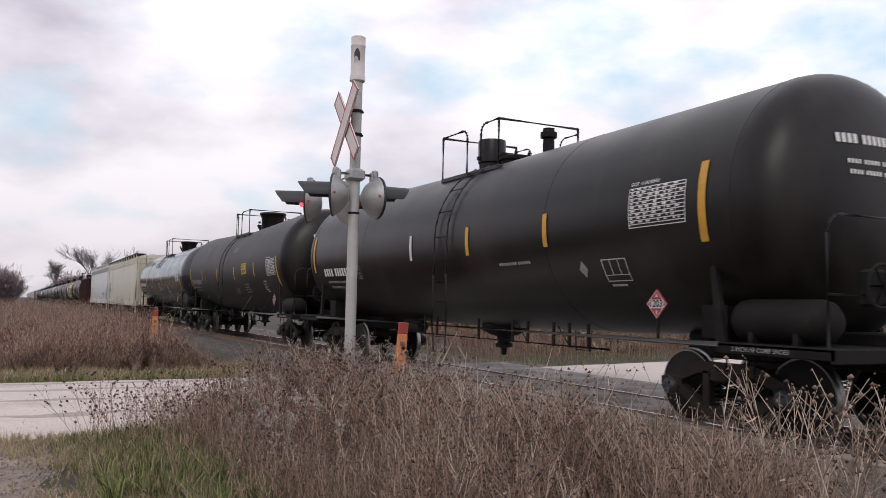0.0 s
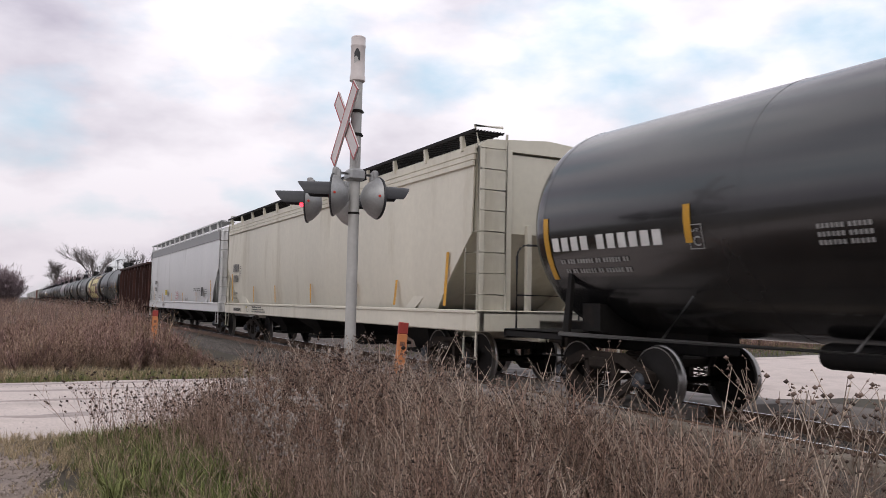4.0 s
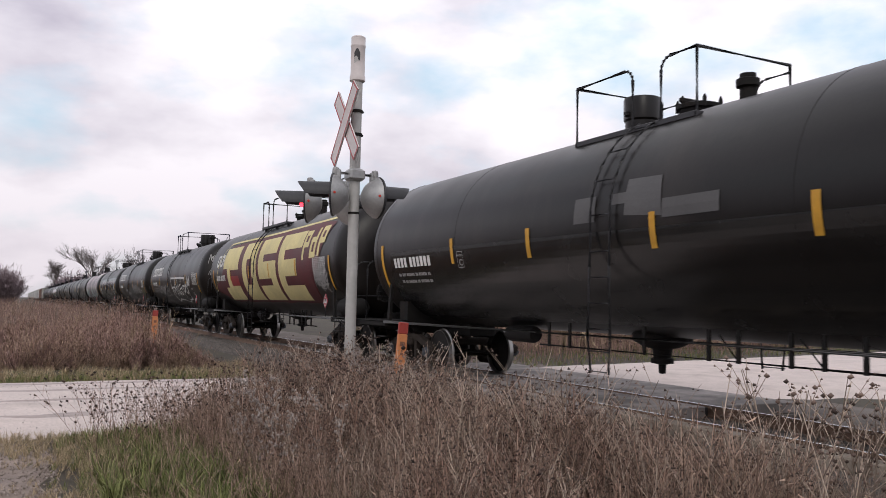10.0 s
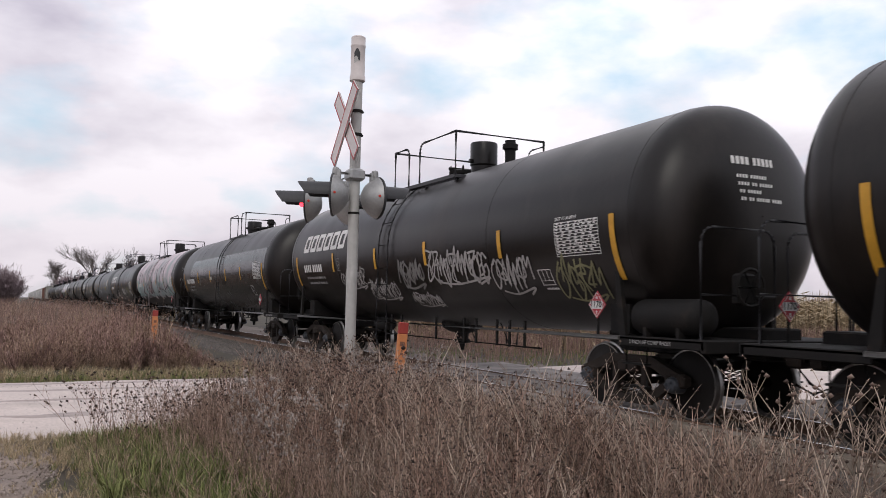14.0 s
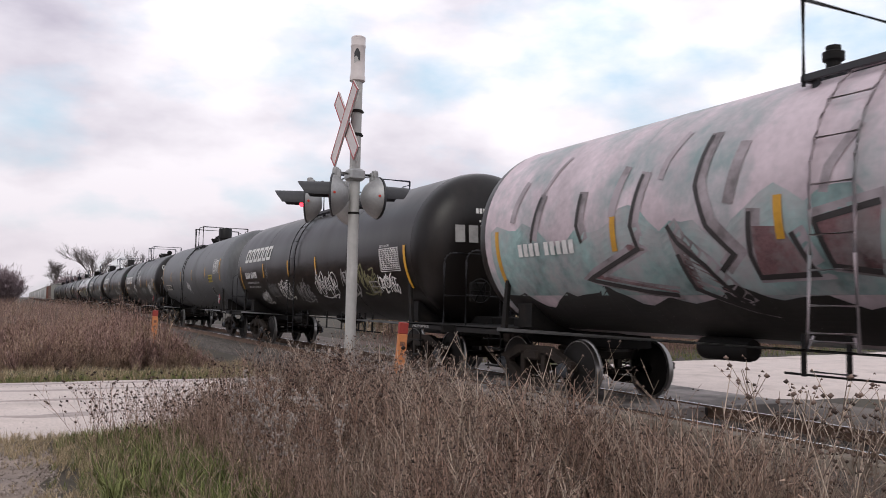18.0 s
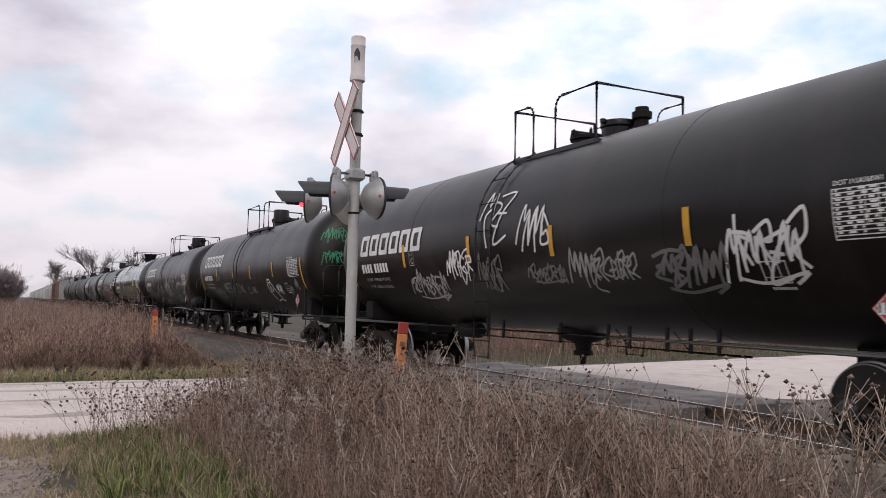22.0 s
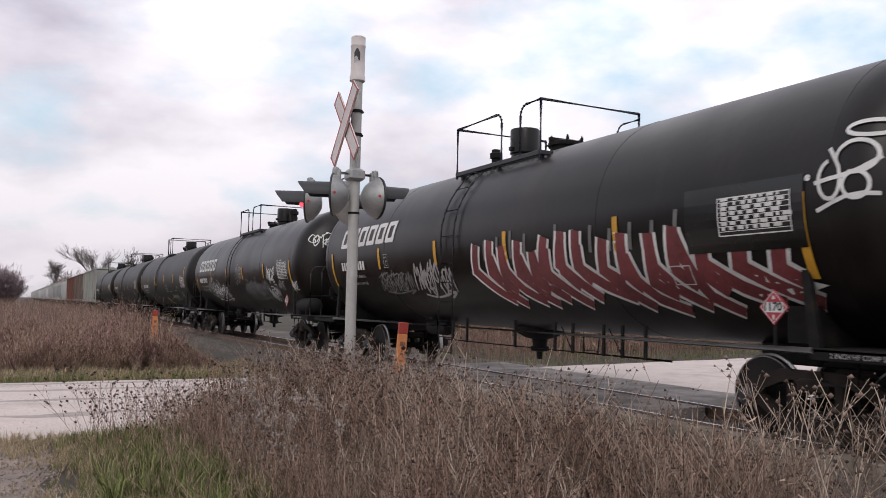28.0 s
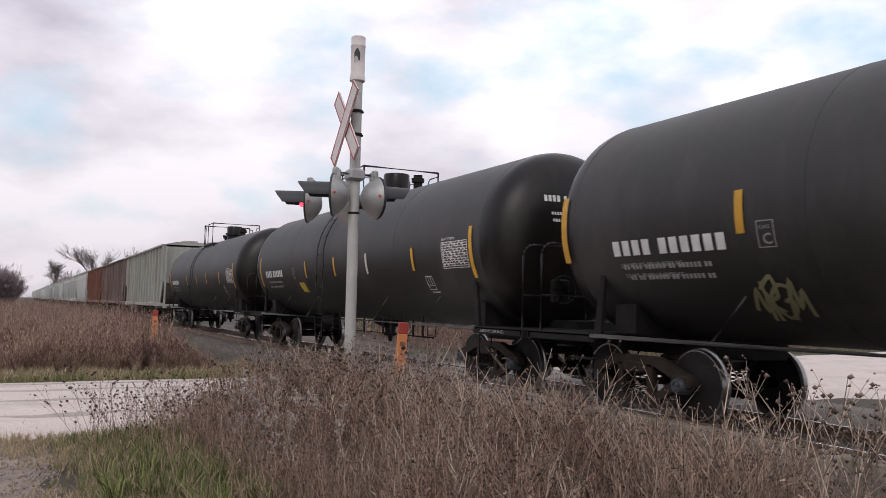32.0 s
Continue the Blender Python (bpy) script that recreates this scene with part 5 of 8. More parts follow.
        for k in range(n):
            y = -half + 0.65 + k * (2 * half - 1.3) / (n - 1)
            s = Shape()
            s.prism([(sgn * 1.50, 4.24), (sgn * 1.60, 4.24), (sgn * 1.625, top), (sgn * 1.575, top)], y - 0.04, y + 0.04, "y")
            part("board_bracket", s, paint, car)
    if not cream:
        for sgn in (-1, 1):
            s = Shape()
            s.box(*sorted((sgn * 1.53, sgn * 1.595)), -half + 0.22, half - 0.22, 4.27, 4.33, 0.01)
            part("roof_edge", s, paint, car)
    for k in range(4):           # discharge hoppers between the trucks
        y = -half * 0.56 + k * half * 1.12 / 3
        s = Shape()
        w = half * 0.18
        rings = []
        for hx, hy, z in ((1.4, w, 1.36), (0.55, 0.42, 0.62), (0.5, 0.38, 0.44)):
            rings.append([(-hx, y - hy, z), (hx, y - hy, z), (hx, y + hy, z), (-hx, y + hy, z)])
        s.loft(rings)
        s.box(-0.7, 0.7, y - 0.45, y + 0.45, 0.38, 0.46, 0.01)
        part("discharge_hopper", s, FRAME, car)


def ribbed_hopper(c, half, paint, label, top=4.45):
    """Older hopper with outside posts; seen only at a distance."""
    car = car_empty("hopper_car", c, label, "hopper car", "hopper cars")
    for sgn in (-1, 1):
        s = Shape()
        s.prism([(-half + 0.9, 1.25), (half - 0.9, 1.25), (half, 2.5), (half, top), (-half, top), (-half, 2.5)], sgn * 1.42, sgn * 1.47)
        part("side_sheet", s, paint, car)
        for k in range(15):
            y = -half + 0.06 + k * (2 * half - 0.12) / 14
            z0 = 1.25 if abs(y) < half - 0.9 else 1.25 + (abs(y) - half + 0.9) * 1.39
            s = Shape()
            s.box(*sorted((sgn * 1.47, sgn * 1.58)), y - 0.06, y + 0.06, z0, top, 0.012)
            part("side_post", s, paint, car)
        s = Shape()
        s.box(*sorted((sgn * 1.40, sgn * 1.60)), -half, half, 1.05, 1.25, 0.02)
        s.box(*sorted((sgn * 1.40, sgn * 1.60)), -half, half, top, top + 0.12, 0.02)
        part("side_sill", s, paint, car)
        s = Shape()
        s.prism([(sgn * half, top), (sgn * (half - 0.04), 2.4), (sgn * (half - 3.0), 0.95), (sgn * (half - 3.2), 1.1), (sgn * (half - 0.2), 2.6), (sgn * (half - 0.2), top)], -1.42, 1.42)
        part("end_sheet", s, paint, car)
        s = Shape()
        s.box(-0.3, 0.3, *sorted((sgn * (half - 3), sgn * (half + 0.4))), 0.8, 1.15, 0.02)
        s.box(-1.5, 1.5, *sorted((sgn * (half + 0.25), sgn * (half + 0.4))), 0.95, 1.2, 0.02)
        for x in (-1.4, 1.4):
            s.box(x - 0.05, x + 0.05, *sorted((sgn * (half + 0.3), sgn * (half + 0.38))), 1.1, top, 0.01)
        part("end_frame", s, paint, car)
        coupler(car, sgn * (half + 0.35), sgn)
        truck(car, sgn * (half - 1.7))
    s = Shape()
    s.prism([(-1.5, top + 0.1), (-0.8, top + 0.28), (0.8, top + 0.28), (1.5, top + 0.1)], -half, half, "y")
    s.box(-0.4, 0.4, -half + 0.2, half - 0.2, top + 0.3, top + 0.38)
    part("roof", s, paint, car)
    for k in range(3):
        y = (k - 1) * half * 0.52
        s = Shape()
        rings = [[(-hx, y - hy, z), (hx, y - hy, z), (hx, y + hy, z), (-hx, y + hy, z)] for hx, hy, z in ((1.4, 2.0, 1.25), (0.5, 0.4, 0.45))]
        s.loft(rings)
        part("discharge_hopper", s, FRAME, car)
    return car


def covered_hopper(c, half, label, paint, band, cream):
    car = car_empty("covered_hopper_car", c, label, "hopper car", "hopper cars")
    hopper_body(car, half, paint, band, cream)
    return car


def gondola(c):
    half = 7.85
    car = car_empty("gondola_car", c, "rusty brown open gondola car with ribbed sides", "gondola")
    rng = random.Random(8)
    for sgn in (-1, 1):
        s = Shape()
        n = 28
        rows = []
        for z, bow in ((1.12, 0.0), (1.8, 0.02), (2.5, 0.03), (3.2, 0.02), (3.68, 0.0)):
            rows.append([(sgn * (1.46 + bow * rng.uniform(-1, 1)), -half + 2 * half * k / n, z) for k in range(n + 1)])
        m = n + 1
        vs = [p for r in rows for p in r] + [(p[0] - sgn * 0.02, p[1], p[2]) for r in rows for p in r]
        fs = []
        for o in (0, 5 * m):
            fs += [(o + j * m + i, o + j * m + i + 1, o + (j + 1) * m + i + 1, o + (j + 1) * m + i) for j in range(4) for i in range(n)]
        s.add(vs, fs)
        part("side_sheet", s, GOND, car)
        for k in range(19):
            y = 0.14 + 0.832 * (9 - k)
            heavy = k % 2 == 1
            w, x1 = (0.075, 1.70) if heavy else (0.045, 1.60)
            s = Shape()
            s.prism([(1.46, 3.62), (x1 - 0.10, 3.62), (x1, 3.2), (x1, 1.25), (x1 - 0.03, 0.72 if heavy else 1.12), (1.40, 0.66 if heavy else 1.12)] if sgn > 0 else
                    [(-1.46, 3.62), (-x1 + 0.10, 3.62), (-x1, 3.2), (-x1, 1.25), (-x1 + 0.03, 0.72 if heavy else 1.12), (-1.40, 0.66 if heavy else 1.12)], y - w, y + w, "y")
            part("side_post", s, GOND_RIB, car)
        s = Shape()
        n = 40                   # top chord, a little bent by hard use
        rings = []
        for k in range(n + 1):
            y = -half - 0.03 + (2 * half + 0.06) * k / n
            dz = 0.03 + 0.004 * math.sin(k * 1.7) + rng.uniform(-0.004, 0.004)
            dx = sgn * rng.uniform(-0.008, 0.008)
            rings.append([(sgn * 1.44 + dx, y, 3.60 + dz), (sgn * 1.62 + dx, y, 3.60 + dz), (sgn * 1.64 + dx, y, 3.66 + dz), (sgn * 1.62 + dx, y, 3.73 + dz), (sgn * 1.44 + dx, y, 3.73 + dz)])
        s.loft(rings)
        part("top_chord", s, GOND_RIB, car)
        s = Shape()
        s.box(*sorted((sgn * 1.40, sgn * 1.53)), -half, half, 1.02, 1.16, 0.015)
        part("side_sill", s, GOND_RIB, car)
        s = Shape()
        y = sgn * half
        s.box(-1.48, 1.48, *sorted((y, y - sgn * 0.05)), 1.1, 3.66)
        part("end_wall", s, GOND_RIB, car)
        for z in (1.5, 2.1, 2.7, 3.2):
            s = Shape()
            s.box(-1.5, 1.5, *sorted((y + sgn * 0.002, y + sgn * 0.10)), z - 0.06, z + 0.06, 0.012)
            part("end_beam", s, GOND_RIB, car)
        s = Shape()
        s.box(-1.6, 1.6, *sorted((y - sgn * 0.05, y + sgn * 0.12)), 3.60, 3.76, 0.02)
        part("end_chord", s, GOND_RIB, car)
        s = Shape()
        s.box(-1.5, 1.5, *sorted((y, y + sgn * 0.35)), 0.95, 1.15, 0.02)
        part("end_sill", s, GOND_RIB, car)
        for sx in (-1, 1):
            s = Shape()
            x = sx * 1.72
            s.tube([(x, y - sgn * 0.15, 0.5), (x, y - sgn * 0.15, 3.4)], 0.02, 4)
            s.tube([(x, y - sgn * 0.6, 0.5), (x, y - sgn * 0.6, 3.4)], 0.02, 4)
            lad = part("ladder", s, GOND_RIB, car)
            for k in range(8):
                g = Shape()
                g.tube([(x, y - sgn * 0.15, 0.53 + 0.4 * k), (x, y - sgn * 0.6, 0.53 + 0.4 * k)], 0.013, 5)
                part("rung", g, GOND_RIB, lad)
        coupler(car, sgn * (half + 0.1), sgn)
        truck(car, sgn * (half - 1.55))
    s = Shape()
    s.box(-1.46, 1.46, -half + 0.05, half - 0.05, 1.05, 1.2)
    part("floor_plate", s, GOND, car)
    s = Shape()
    s.box(-0.32, 0.32, -half, half, 0.72, 1.06, 0.02)
    for y in (-3, 0, 3):
        s.box(-1.4, 1.4, y - 0.1, y + 0.1, 0.82, 1.05, 0.02)
    s.lathe([(0.04, -0.35), (0.16, -0.33), (0.16, 0.33), (0.04, 0.35)], (-0.7, -0.8, 0.68), "y", 14)
    part("centre_sill", s, FRAME, car)
    side = Side("flat", -1.49)
    for s0, z0, sd, w, ht, line in ((1.95, 1.3, 3, 0.55, 0.8, 0.03), (2.8, 1.3, 5, 0.3, 0.65, 0.026), (3.4, 1.4, 7, 0.25, 0.45, 0.024), (-1.2, 1.35, 9, 0.7, 0.65, 0.03), (-2.65, 1.3, 12, 0.55, 0.7, 0.03), (-6.9, 2.7, 13, 0.4, 0.4, 0.02), (6.06, 1.56, 4, 0.22, 0.16, 0.04),
                                    (4.18, 2.72, 44, 0.5, 0.18, 0.024), (4.18, 2.36, 45, 0.5, 0.18, 0.024), (4.26, 1.96, 46, 0.42, 0.17, 0.024), (5.05, 2.72, 47, 0.55, 0.19, 0.024), (5.1, 2.28, 48, 0.5, 0.18, 0.024), (5.2, 1.9, 49, 0.38, 0.17, 0.024)):
        p = Paint(side, 0.035)
        p.scribble(sd, s0, z0, w, ht, line)
        p.put("chalk_scrawl", DIMWHITE, car, "white sprayed scrawl")
    p = Paint(side, 0.036)
    for s0 in (-5.85, -3.3, -1.05, 1.35, 4.5):
        p.rect(s0, s0 + 0.26, 1.21, 1.30)
    p.put("reflector_tape", YELLOW, car)
    p = Paint(side, 0.036)
    p.rect(-6.35, -5.9, 2.02, 2.06).rect(-5.6, -5.1, 2.02, 2.06).bars(-6.3, 1.78, (2,), 0.16, 0.2).bars(-5.55, 1.78, (4,), 0.13, 0.2).bars(-6.3, 1.25, (4,), 0.1, 0.08)
    p.put("car_number", HOP_BROWN, car)
    p = Paint(side, 0.034)
    p.rect(6.08, 6.42, 1.18, 1.42)
    p.put("paint_patch", YELLOW, car)
    Paint(side, 0.034).rect(-6.35, -5.95, 1.4, 1.72).put("blue_patch", mat("faded_blue_paint", (0.035, 0.06, 0.12), 0.6), car)


# ---------------------------------------------------------------- the train, front to rear
def tags(car, rows):
    for m, sd, s, z, w, h, line in rows:
        Paint(TANK_SIDE, 0.012).scribble(sd, s, TANK_SIDE.q(z), w, h, line).put("graffiti_tag", m, car, "sprayed graffiti tag")


def general_tank(c, label, paint, tape, words, **k):
    """Leased black car without a large owner's mark; places along it are true ones, drawn in by st."""
    st = k.get("st", 1.0)
    front, rear = k.get("front", 6.9) / st, k.get("rear", -7.1) / st
    z = TANK_SIDE.q
    t0, t1 = k.get("tape_z", (2.20, 2.66))
    u0, u1 = k.get("tall_z", (1.8, 2.7))
    car = tank_car(c, label, paint, **k)
    if words:
        number_bars(car, k.get("num_s", -6.45) / st, k.get("num_z", 2.2), words, k.get("num_w", 0.175), 0.2, k.get("num_m", WHITE))
    plate_c(car, k.get("plate_s", -3.6) / st, k.get("plate_z", 2.12))
    dashes(car, [-v / st for v in tape], t0, t1, 0.11, k.get("whites", ()))
    Paint(TANK_SIDE).rect(front, front + 0.12, z(u0), z(u1)).put("reflector_tape", YELLOW, car)
    Paint(TANK_SIDE).rect(rear, rear + 0.12, z(u0), z(u1)).put("reflector_tape", YELLOW, car)
    a, b, z0, z1 = k.get("table", (5.75, 6.78, 2.2, 2.72))
    spec_table(car, a / st, (b - a) / st, z0, z1)
    a, b, z0, z1 = k.get("box", (5.05, 5.45, 1.72, 2.0))
    clear_box(car, a / st, (b - a) / st, z0, z1)
    head_bars(car, [(-0.72, 3.25, (4, 6), 0.080, 0.11), (-0.60, 3.02, (4, 5, 3), 0.052, 0.05), (-0.58, 2.90, (4, 5, 1), 0.052, 0.05)], WHITE)
    un = k.get("un", "1203")
    if un:
        placard(car, un, -1.52, -k.get("placard_s", 6.6) / st, 1.5, "side")
        placard(car, un, -0.1, -8.66, 1.45, "front")
    p = Paint(Side("flat", -1.502), 0.004)
    p.text("2 INCH HF COMP SHOES", 7.3, 0.985, 0.07, 0.001)
    p.put("brake_stencil", DIMWHITE, car)
    return car


def build_train():
    z = TANK_SIDE.q
    # two dull black cars and a glossy one lead
    car = general_tank(-173.0, "dull black tank car with a wide side ladder", TANK_BLACK, (-4.33, -1.06, 1.3, 3.73), (4, 6), tape_z=(2.31, 2.81), tall_z=(2.17, 3.12), fit=(-1.08, -0.04, 0.5, 1.16), wide=0.9, dome=-0.6, valve=1.25, hatch=0.3,
                       ladder=0.38, ladder_w=0.5, table=(5.66, 6.69, 2.42, 2.94), box=(4.96, 5.47, 1.76, 2.06), placard_s=6.1, pipe=RAILING, whites=(1,), num_z=2.06, num_s=-6.5, num_w=0.17, plate_s=-4.16, plate_z=1.98, rear=-7.25, pipe_z=0.84)
    Paint(TANK_SIDE, 0.008).bars(2.3, z(2.08), (9, 6), 0.06, 0.05).put("small_stencil", DIMWHITE, car)
    Paint(TANK_SIDE, 0.008).quad((4.42, z(1.94)), (4.52, z(1.82)), (4.62, z(1.94)), (4.52, z(2.06))).put("small_label", DIMWHITE, car)
    bend(car, 0.07)
    car = general_tank(-155.1, "dull black tank car with a yellow emergency notice", TANK_WORN, (-4.6, -1.65, 1.35, 4.2), (4, 6), st=0.98, rear=-7.45, fit=(-1.05, -0.8, -0.2, 1.0), wide=1.0, dome=0.62, dome_r=0.5, dome_z=4.86, valve=None, hatch=-0.3,
                       ladder=-0.57, ladder_w=0.64, num_s=-7.1, num_w=0.2, plate_s=-4.1, pipe=RAILING, num_m=DIMWHITE, num_z=2.03, table=(5.75, 6.78, 2.14, 2.66), struts=True)
    Paint(TANK_SIDE, 0.008).rect(2.5, 3.21, z(2.33), z(2.71)).put("notice", NOTICE, car, "yellow emergency notice")
    Paint(TANK_SIDE, 0.012).bars(2.56, z(2.38), (3, 3, 4), 0.052, 0.10).text("FOR CHEMICAL EMERGENCY", 2.53, z(2.63), 0.052, 0.001).bars(2.55, z(2.55), (6, 4, 4), 0.034, 0.03).put("notice_print", BLACKMARK, car)
    for s0, zz, n, w in ((0.73, 3.33, 2, 0.05), (2.54, 1.95, 4, 0.05), (0.8, 1.75, 2, 0.045), (1.0, 1.5, 3, 0.05)):
        p = Paint(TANK_SIDE, 0.008)
        for k in range(n):
            p.bars(s0, z(zz) - 0.1 * k, (5, 4, 3), w, 0.045)
        p.put("small_stencil", DIMWHITE if zz > 1.8 else GREYMARK, car)
    tags(car, [(GREYMARK, 14, 1.15, 1.72, 0.4, 0.18, 0.03)])
    bend(car, 0.16)
    stretch(car, 0.98)
    car = general_tank(-137.55, "glossy clean black tank car", TANK_GLOSS, (-4.6, -1.88, 1.33, 4.13), (4, 6), st=1.03, front=7.17, rear=-7.6, tall_z=(1.8, 2.7), fit=(-1.2, -0.9, -0.3, 0.92), wide=1.0, dome=0.47, dome_r=0.47, dome_z=4.8, valve=None, hatch=-0.3,
                       ladder=-0.78, ladder_w=0.6, ladder_end=2.4, num_s=-7.4, num_w=0.22, plate_s=-4.6, table=(5.92, 6.96, 2.31, 2.84), box=(5.26, 5.5, 1.66, 1.74), placard_s=6.54, pipe=RAILING_BLUE, struts=True, head=TANK_GLOSS)
    for s0, zz, n in ((-2.75, 2.25, 3), (0.2, 2.32, 6), (0.85, 2.05, 2), (3.0, 2.05, 5), (3.1, 1.65, 1)):
        p = Paint(TANK_SIDE, 0.008)
        for k in range(n):
            p.bars(s0, z(zz) - 0.085 * k, (6, 5), 0.052, 0.05)
        p.put("small_stencil", DIMWHITE, car)
    bend(car, 0.06)
    stretch(car, 1.03)

    # two covered hoppers
    car = covered_hopper(-118.15, 9.75, "cream covered hopper car with dark roof walk", HOP_CREAM, HOP_CREAM, True)
    hopper_marks(car, 9.75, True)
    car = covered_hopper(-97.5, 9.6, "white covered hopper car with grey top band", HOP_WHITE, HOP_BAND, False)
    hopper_marks(car, 9.6, False)

    gondola(-78.5)

    # black car with dull repaint patches
    LEASED = dict(fit=(-0.99, 0.34, 0.93, 1.61), wide=0.88, dome=-0.47, dome_z=4.76, valve=1.52, valve_z=4.7, hatch=0.75, ladder=0.6, ladder_w=0.42, num_s=-6.45, num_w=0.165, plate_s=-3.65, pipe_z=0.83)
    car = general_tank(-60.63, "black tank car with grey repaint patches and glossy lower band", TANK_BLACK, (-3.82, -1.27, 1.58, 3.98), (4, 6), un="1111", pipe=RAILING, **LEASED)
    p = Paint(TANK_SIDE, 0.003)
    p.quad((-6.9, z(1.2)), (7.2, z(1.2)), (7.2, z(2.42)), (-6.6, z(2.54))).put("glossy_band", GLOSS_PATCH, car, "glossy repainted lower band")
    p = Paint(TANK_SIDE, 0.0085)
    p.rect(-0.06, 0.42, z(2.62), z(2.98)).rect(0.77, 1.06, z(2.82), z(2.97)).quad((1.04, z(2.66)), (1.76, z(2.60)), (1.70, z(3.12)), (1.05, z(3.14))).rect(1.76, 2.7, z(2.57), z(2.81))
    p.put("repaint_patch", DULL_PATCH, car, "dull grey repaint patches")

    # maroon and pale yellow lettered piece
    car = procor(-43.0, "black tank car with a pale yellow and maroon graffiti piece", marks=False, dome=0.65, valve=1.4, fit=(-1.62, -0.9, -0.35, 1.3), pipe=RAILING)
    mural_block(car)
    car = procor(-25.38, "black tank car with white outlined block graffiti", fit=(-1.63, -0.87, -0.30, 1.32), dome=0.65, valve=1.5)
    mural_outline(car)
    car = procor(-7.6, "black tank car with pale scribbled tags along its side", pipe=RAILING)
    tags(car, [(DIMWHITE, 21, -3.6, 1.85, 1.5, 0.35, 0.032), (DIMWHITE, 29, -2.0, 1.6, 1.5, 0.36, 0.032), (GREYMARK, 22, -0.1, 1.86, 1.1, 0.42, 0.05), (DIMWHITE, 23, 1.28, 1.92, 2.25, 0.45, 0.042), (DIMWHITE, 26, 0.05, 1.45, 1.2, 0.24, 0.028), (DIMWHITE, 24, 3.7, 1.72, 1.1, 0.48, 0.038), (OLIVE_SPRAY, 25, 5.5, 1.6, 1.0, 0.48, 0.036)])
    bend(car, 0.05)
    car = general_tank(10.26, "black tank car with a glossy repainted band", TANK_BLACK, (-3.82, -1.27, 1.58, 3.98), (4, 6), un="1111", pipe=RAILING, reservoir=False, **LEASED)
    Paint(TANK_SIDE, 0.003).quad((-6.9, z(1.2)), (7.3, z(1.2)), (7.3, z(3.2)), (-5.1, z(3.2))).put("glossy_band", GLOSS_PATCH, car, "glossy repainted band")
    Paint(TANK_SIDE, 0.011).rect(-1.35, -0.95, z(2.3), z(2.42)).put("small_label", TAPE_WHITE, car)

    HIGH = dict(fit=P_REAR, dome=-0.6, valve=-1.95, valve_z=4.72, valve_r=0.09, hatch=0.75)
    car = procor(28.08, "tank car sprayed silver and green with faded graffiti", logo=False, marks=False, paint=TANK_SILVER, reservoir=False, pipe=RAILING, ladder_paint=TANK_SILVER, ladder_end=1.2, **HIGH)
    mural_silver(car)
    car = procor(45.86, "black tank car with white tags and an olive tag", un=None, table=None, reservoir=False, **HIGH)
    spec_table(car, 5.72, 1.04, 2.14, 2.64)
    tags(car, [(WHITE, 31, -5.3, 1.45, 1.0, 0.34, 0.03), (GREYMARK, 32, -3.9, 1.68, 1.0, 0.38, 0.04), (WHITE, 33, -2.7, 1.62, 1.25, 0.45, 0.032), (DIMWHITE, 34, -0.95, 1.55, 1.2, 0.5, 0.034), (WHITE, 35, 0.96, 1.68, 1.45, 0.5, 0.036),
               (DIMWHITE, 36, 3.05, 1.72, 0.95, 0.5, 0.04), (OLIVE_SPRAY, 37, 4.15, 1.75, 1.1, 0.48, 0.042), (WHITE, 38, 5.42, 1.74, 0.9, 0.32, 0.034)])
    p = Paint(TANK_SIDE, 0.013)
    p.frame_box(4.84, 5.34, z(1.7), z(1.95), 0.025).rect(4.84, 5.34, z(1.82), z(1.835)).rect(5.0, 5.02, z(1.82), z(1.95))
    p.put("service_box", DIMWHITE, car)
    p = Paint(TANK_SIDE, 0.012)
    ring = lambda cs, cq, r: [(cs + r * math.cos(k * math.tau / 20), cq + r * math.sin(k * math.tau / 20)) for k in range(21)]
    p.stroke(ring(2.52, z(2.03), 0.2), 0.032)
    p.put("graffiti_tag", WHITE, car, "sprayed white ring tag")
    head_bars(car, [(-0.95, 2.7, (3,), 0.28, 0.35)], DIMWHITE)

    car = general_tank(63.5, "grey tank car with a yellow notice", TANK_GREY, (-4.6, -1.85, 1.06, 4.2), (), tape_z=(2.34, 2.80), tall_z=(2.17, 3.04), front=6.95, rear=-7.3, un="1170", placard_s=6.8, head=TANK_GREY, fit=(-1.31, -1.11, -0.44, 0.6), dome=0.5, dome_r=0.31, valve=-1.9, valve_z=4.66,
                       hatch=-0.9, ladder=-0.87, ladder_w=0.4, struts=True, pipe=RAILING, ladder_paint=FRAME, plate_s=-4.3, table=(5.8, 6.85, 2.48, 3.0), box=(5.05, 5.5, 1.66, 1.95), reservoir=False)
    Paint(TANK_SIDE, 0.006).rect(-6.52, -4.84, z(1.89), z(2.16)).put("number_panel", TAPE_WHITE, car, "white panel behind the car number")
    Paint(TANK_SIDE, 0.010).bars(-6.46, z(1.94), (4, 4), 0.185, 0.19).put("car_number", BLACKMARK, car)
    Paint(TANK_SIDE, 0.006).rect(-4.84, -4.5, z(1.89), z(2.16)).put("black_panel", BLACKMARK, car)
    Paint(TANK_SIDE, 0.008).rect(4.80, 5.56, z(2.15), z(2.45)).put("notice", NOTICE, car, "yellow emergency notice")
    Paint(TANK_SIDE, 0.012).bars(4.84, z(2.19), (3, 3, 4), 0.058, 0.11).bars(4.84, z(2.35), (11,), 0.058, 0.05).put("notice_print", BLACKMARK, car)
    Paint(TANK_SIDE, 0.006).rect(5.08, 5.47, z(1.68), z(1.93)).put("service_panel", BLACKMARK, car)
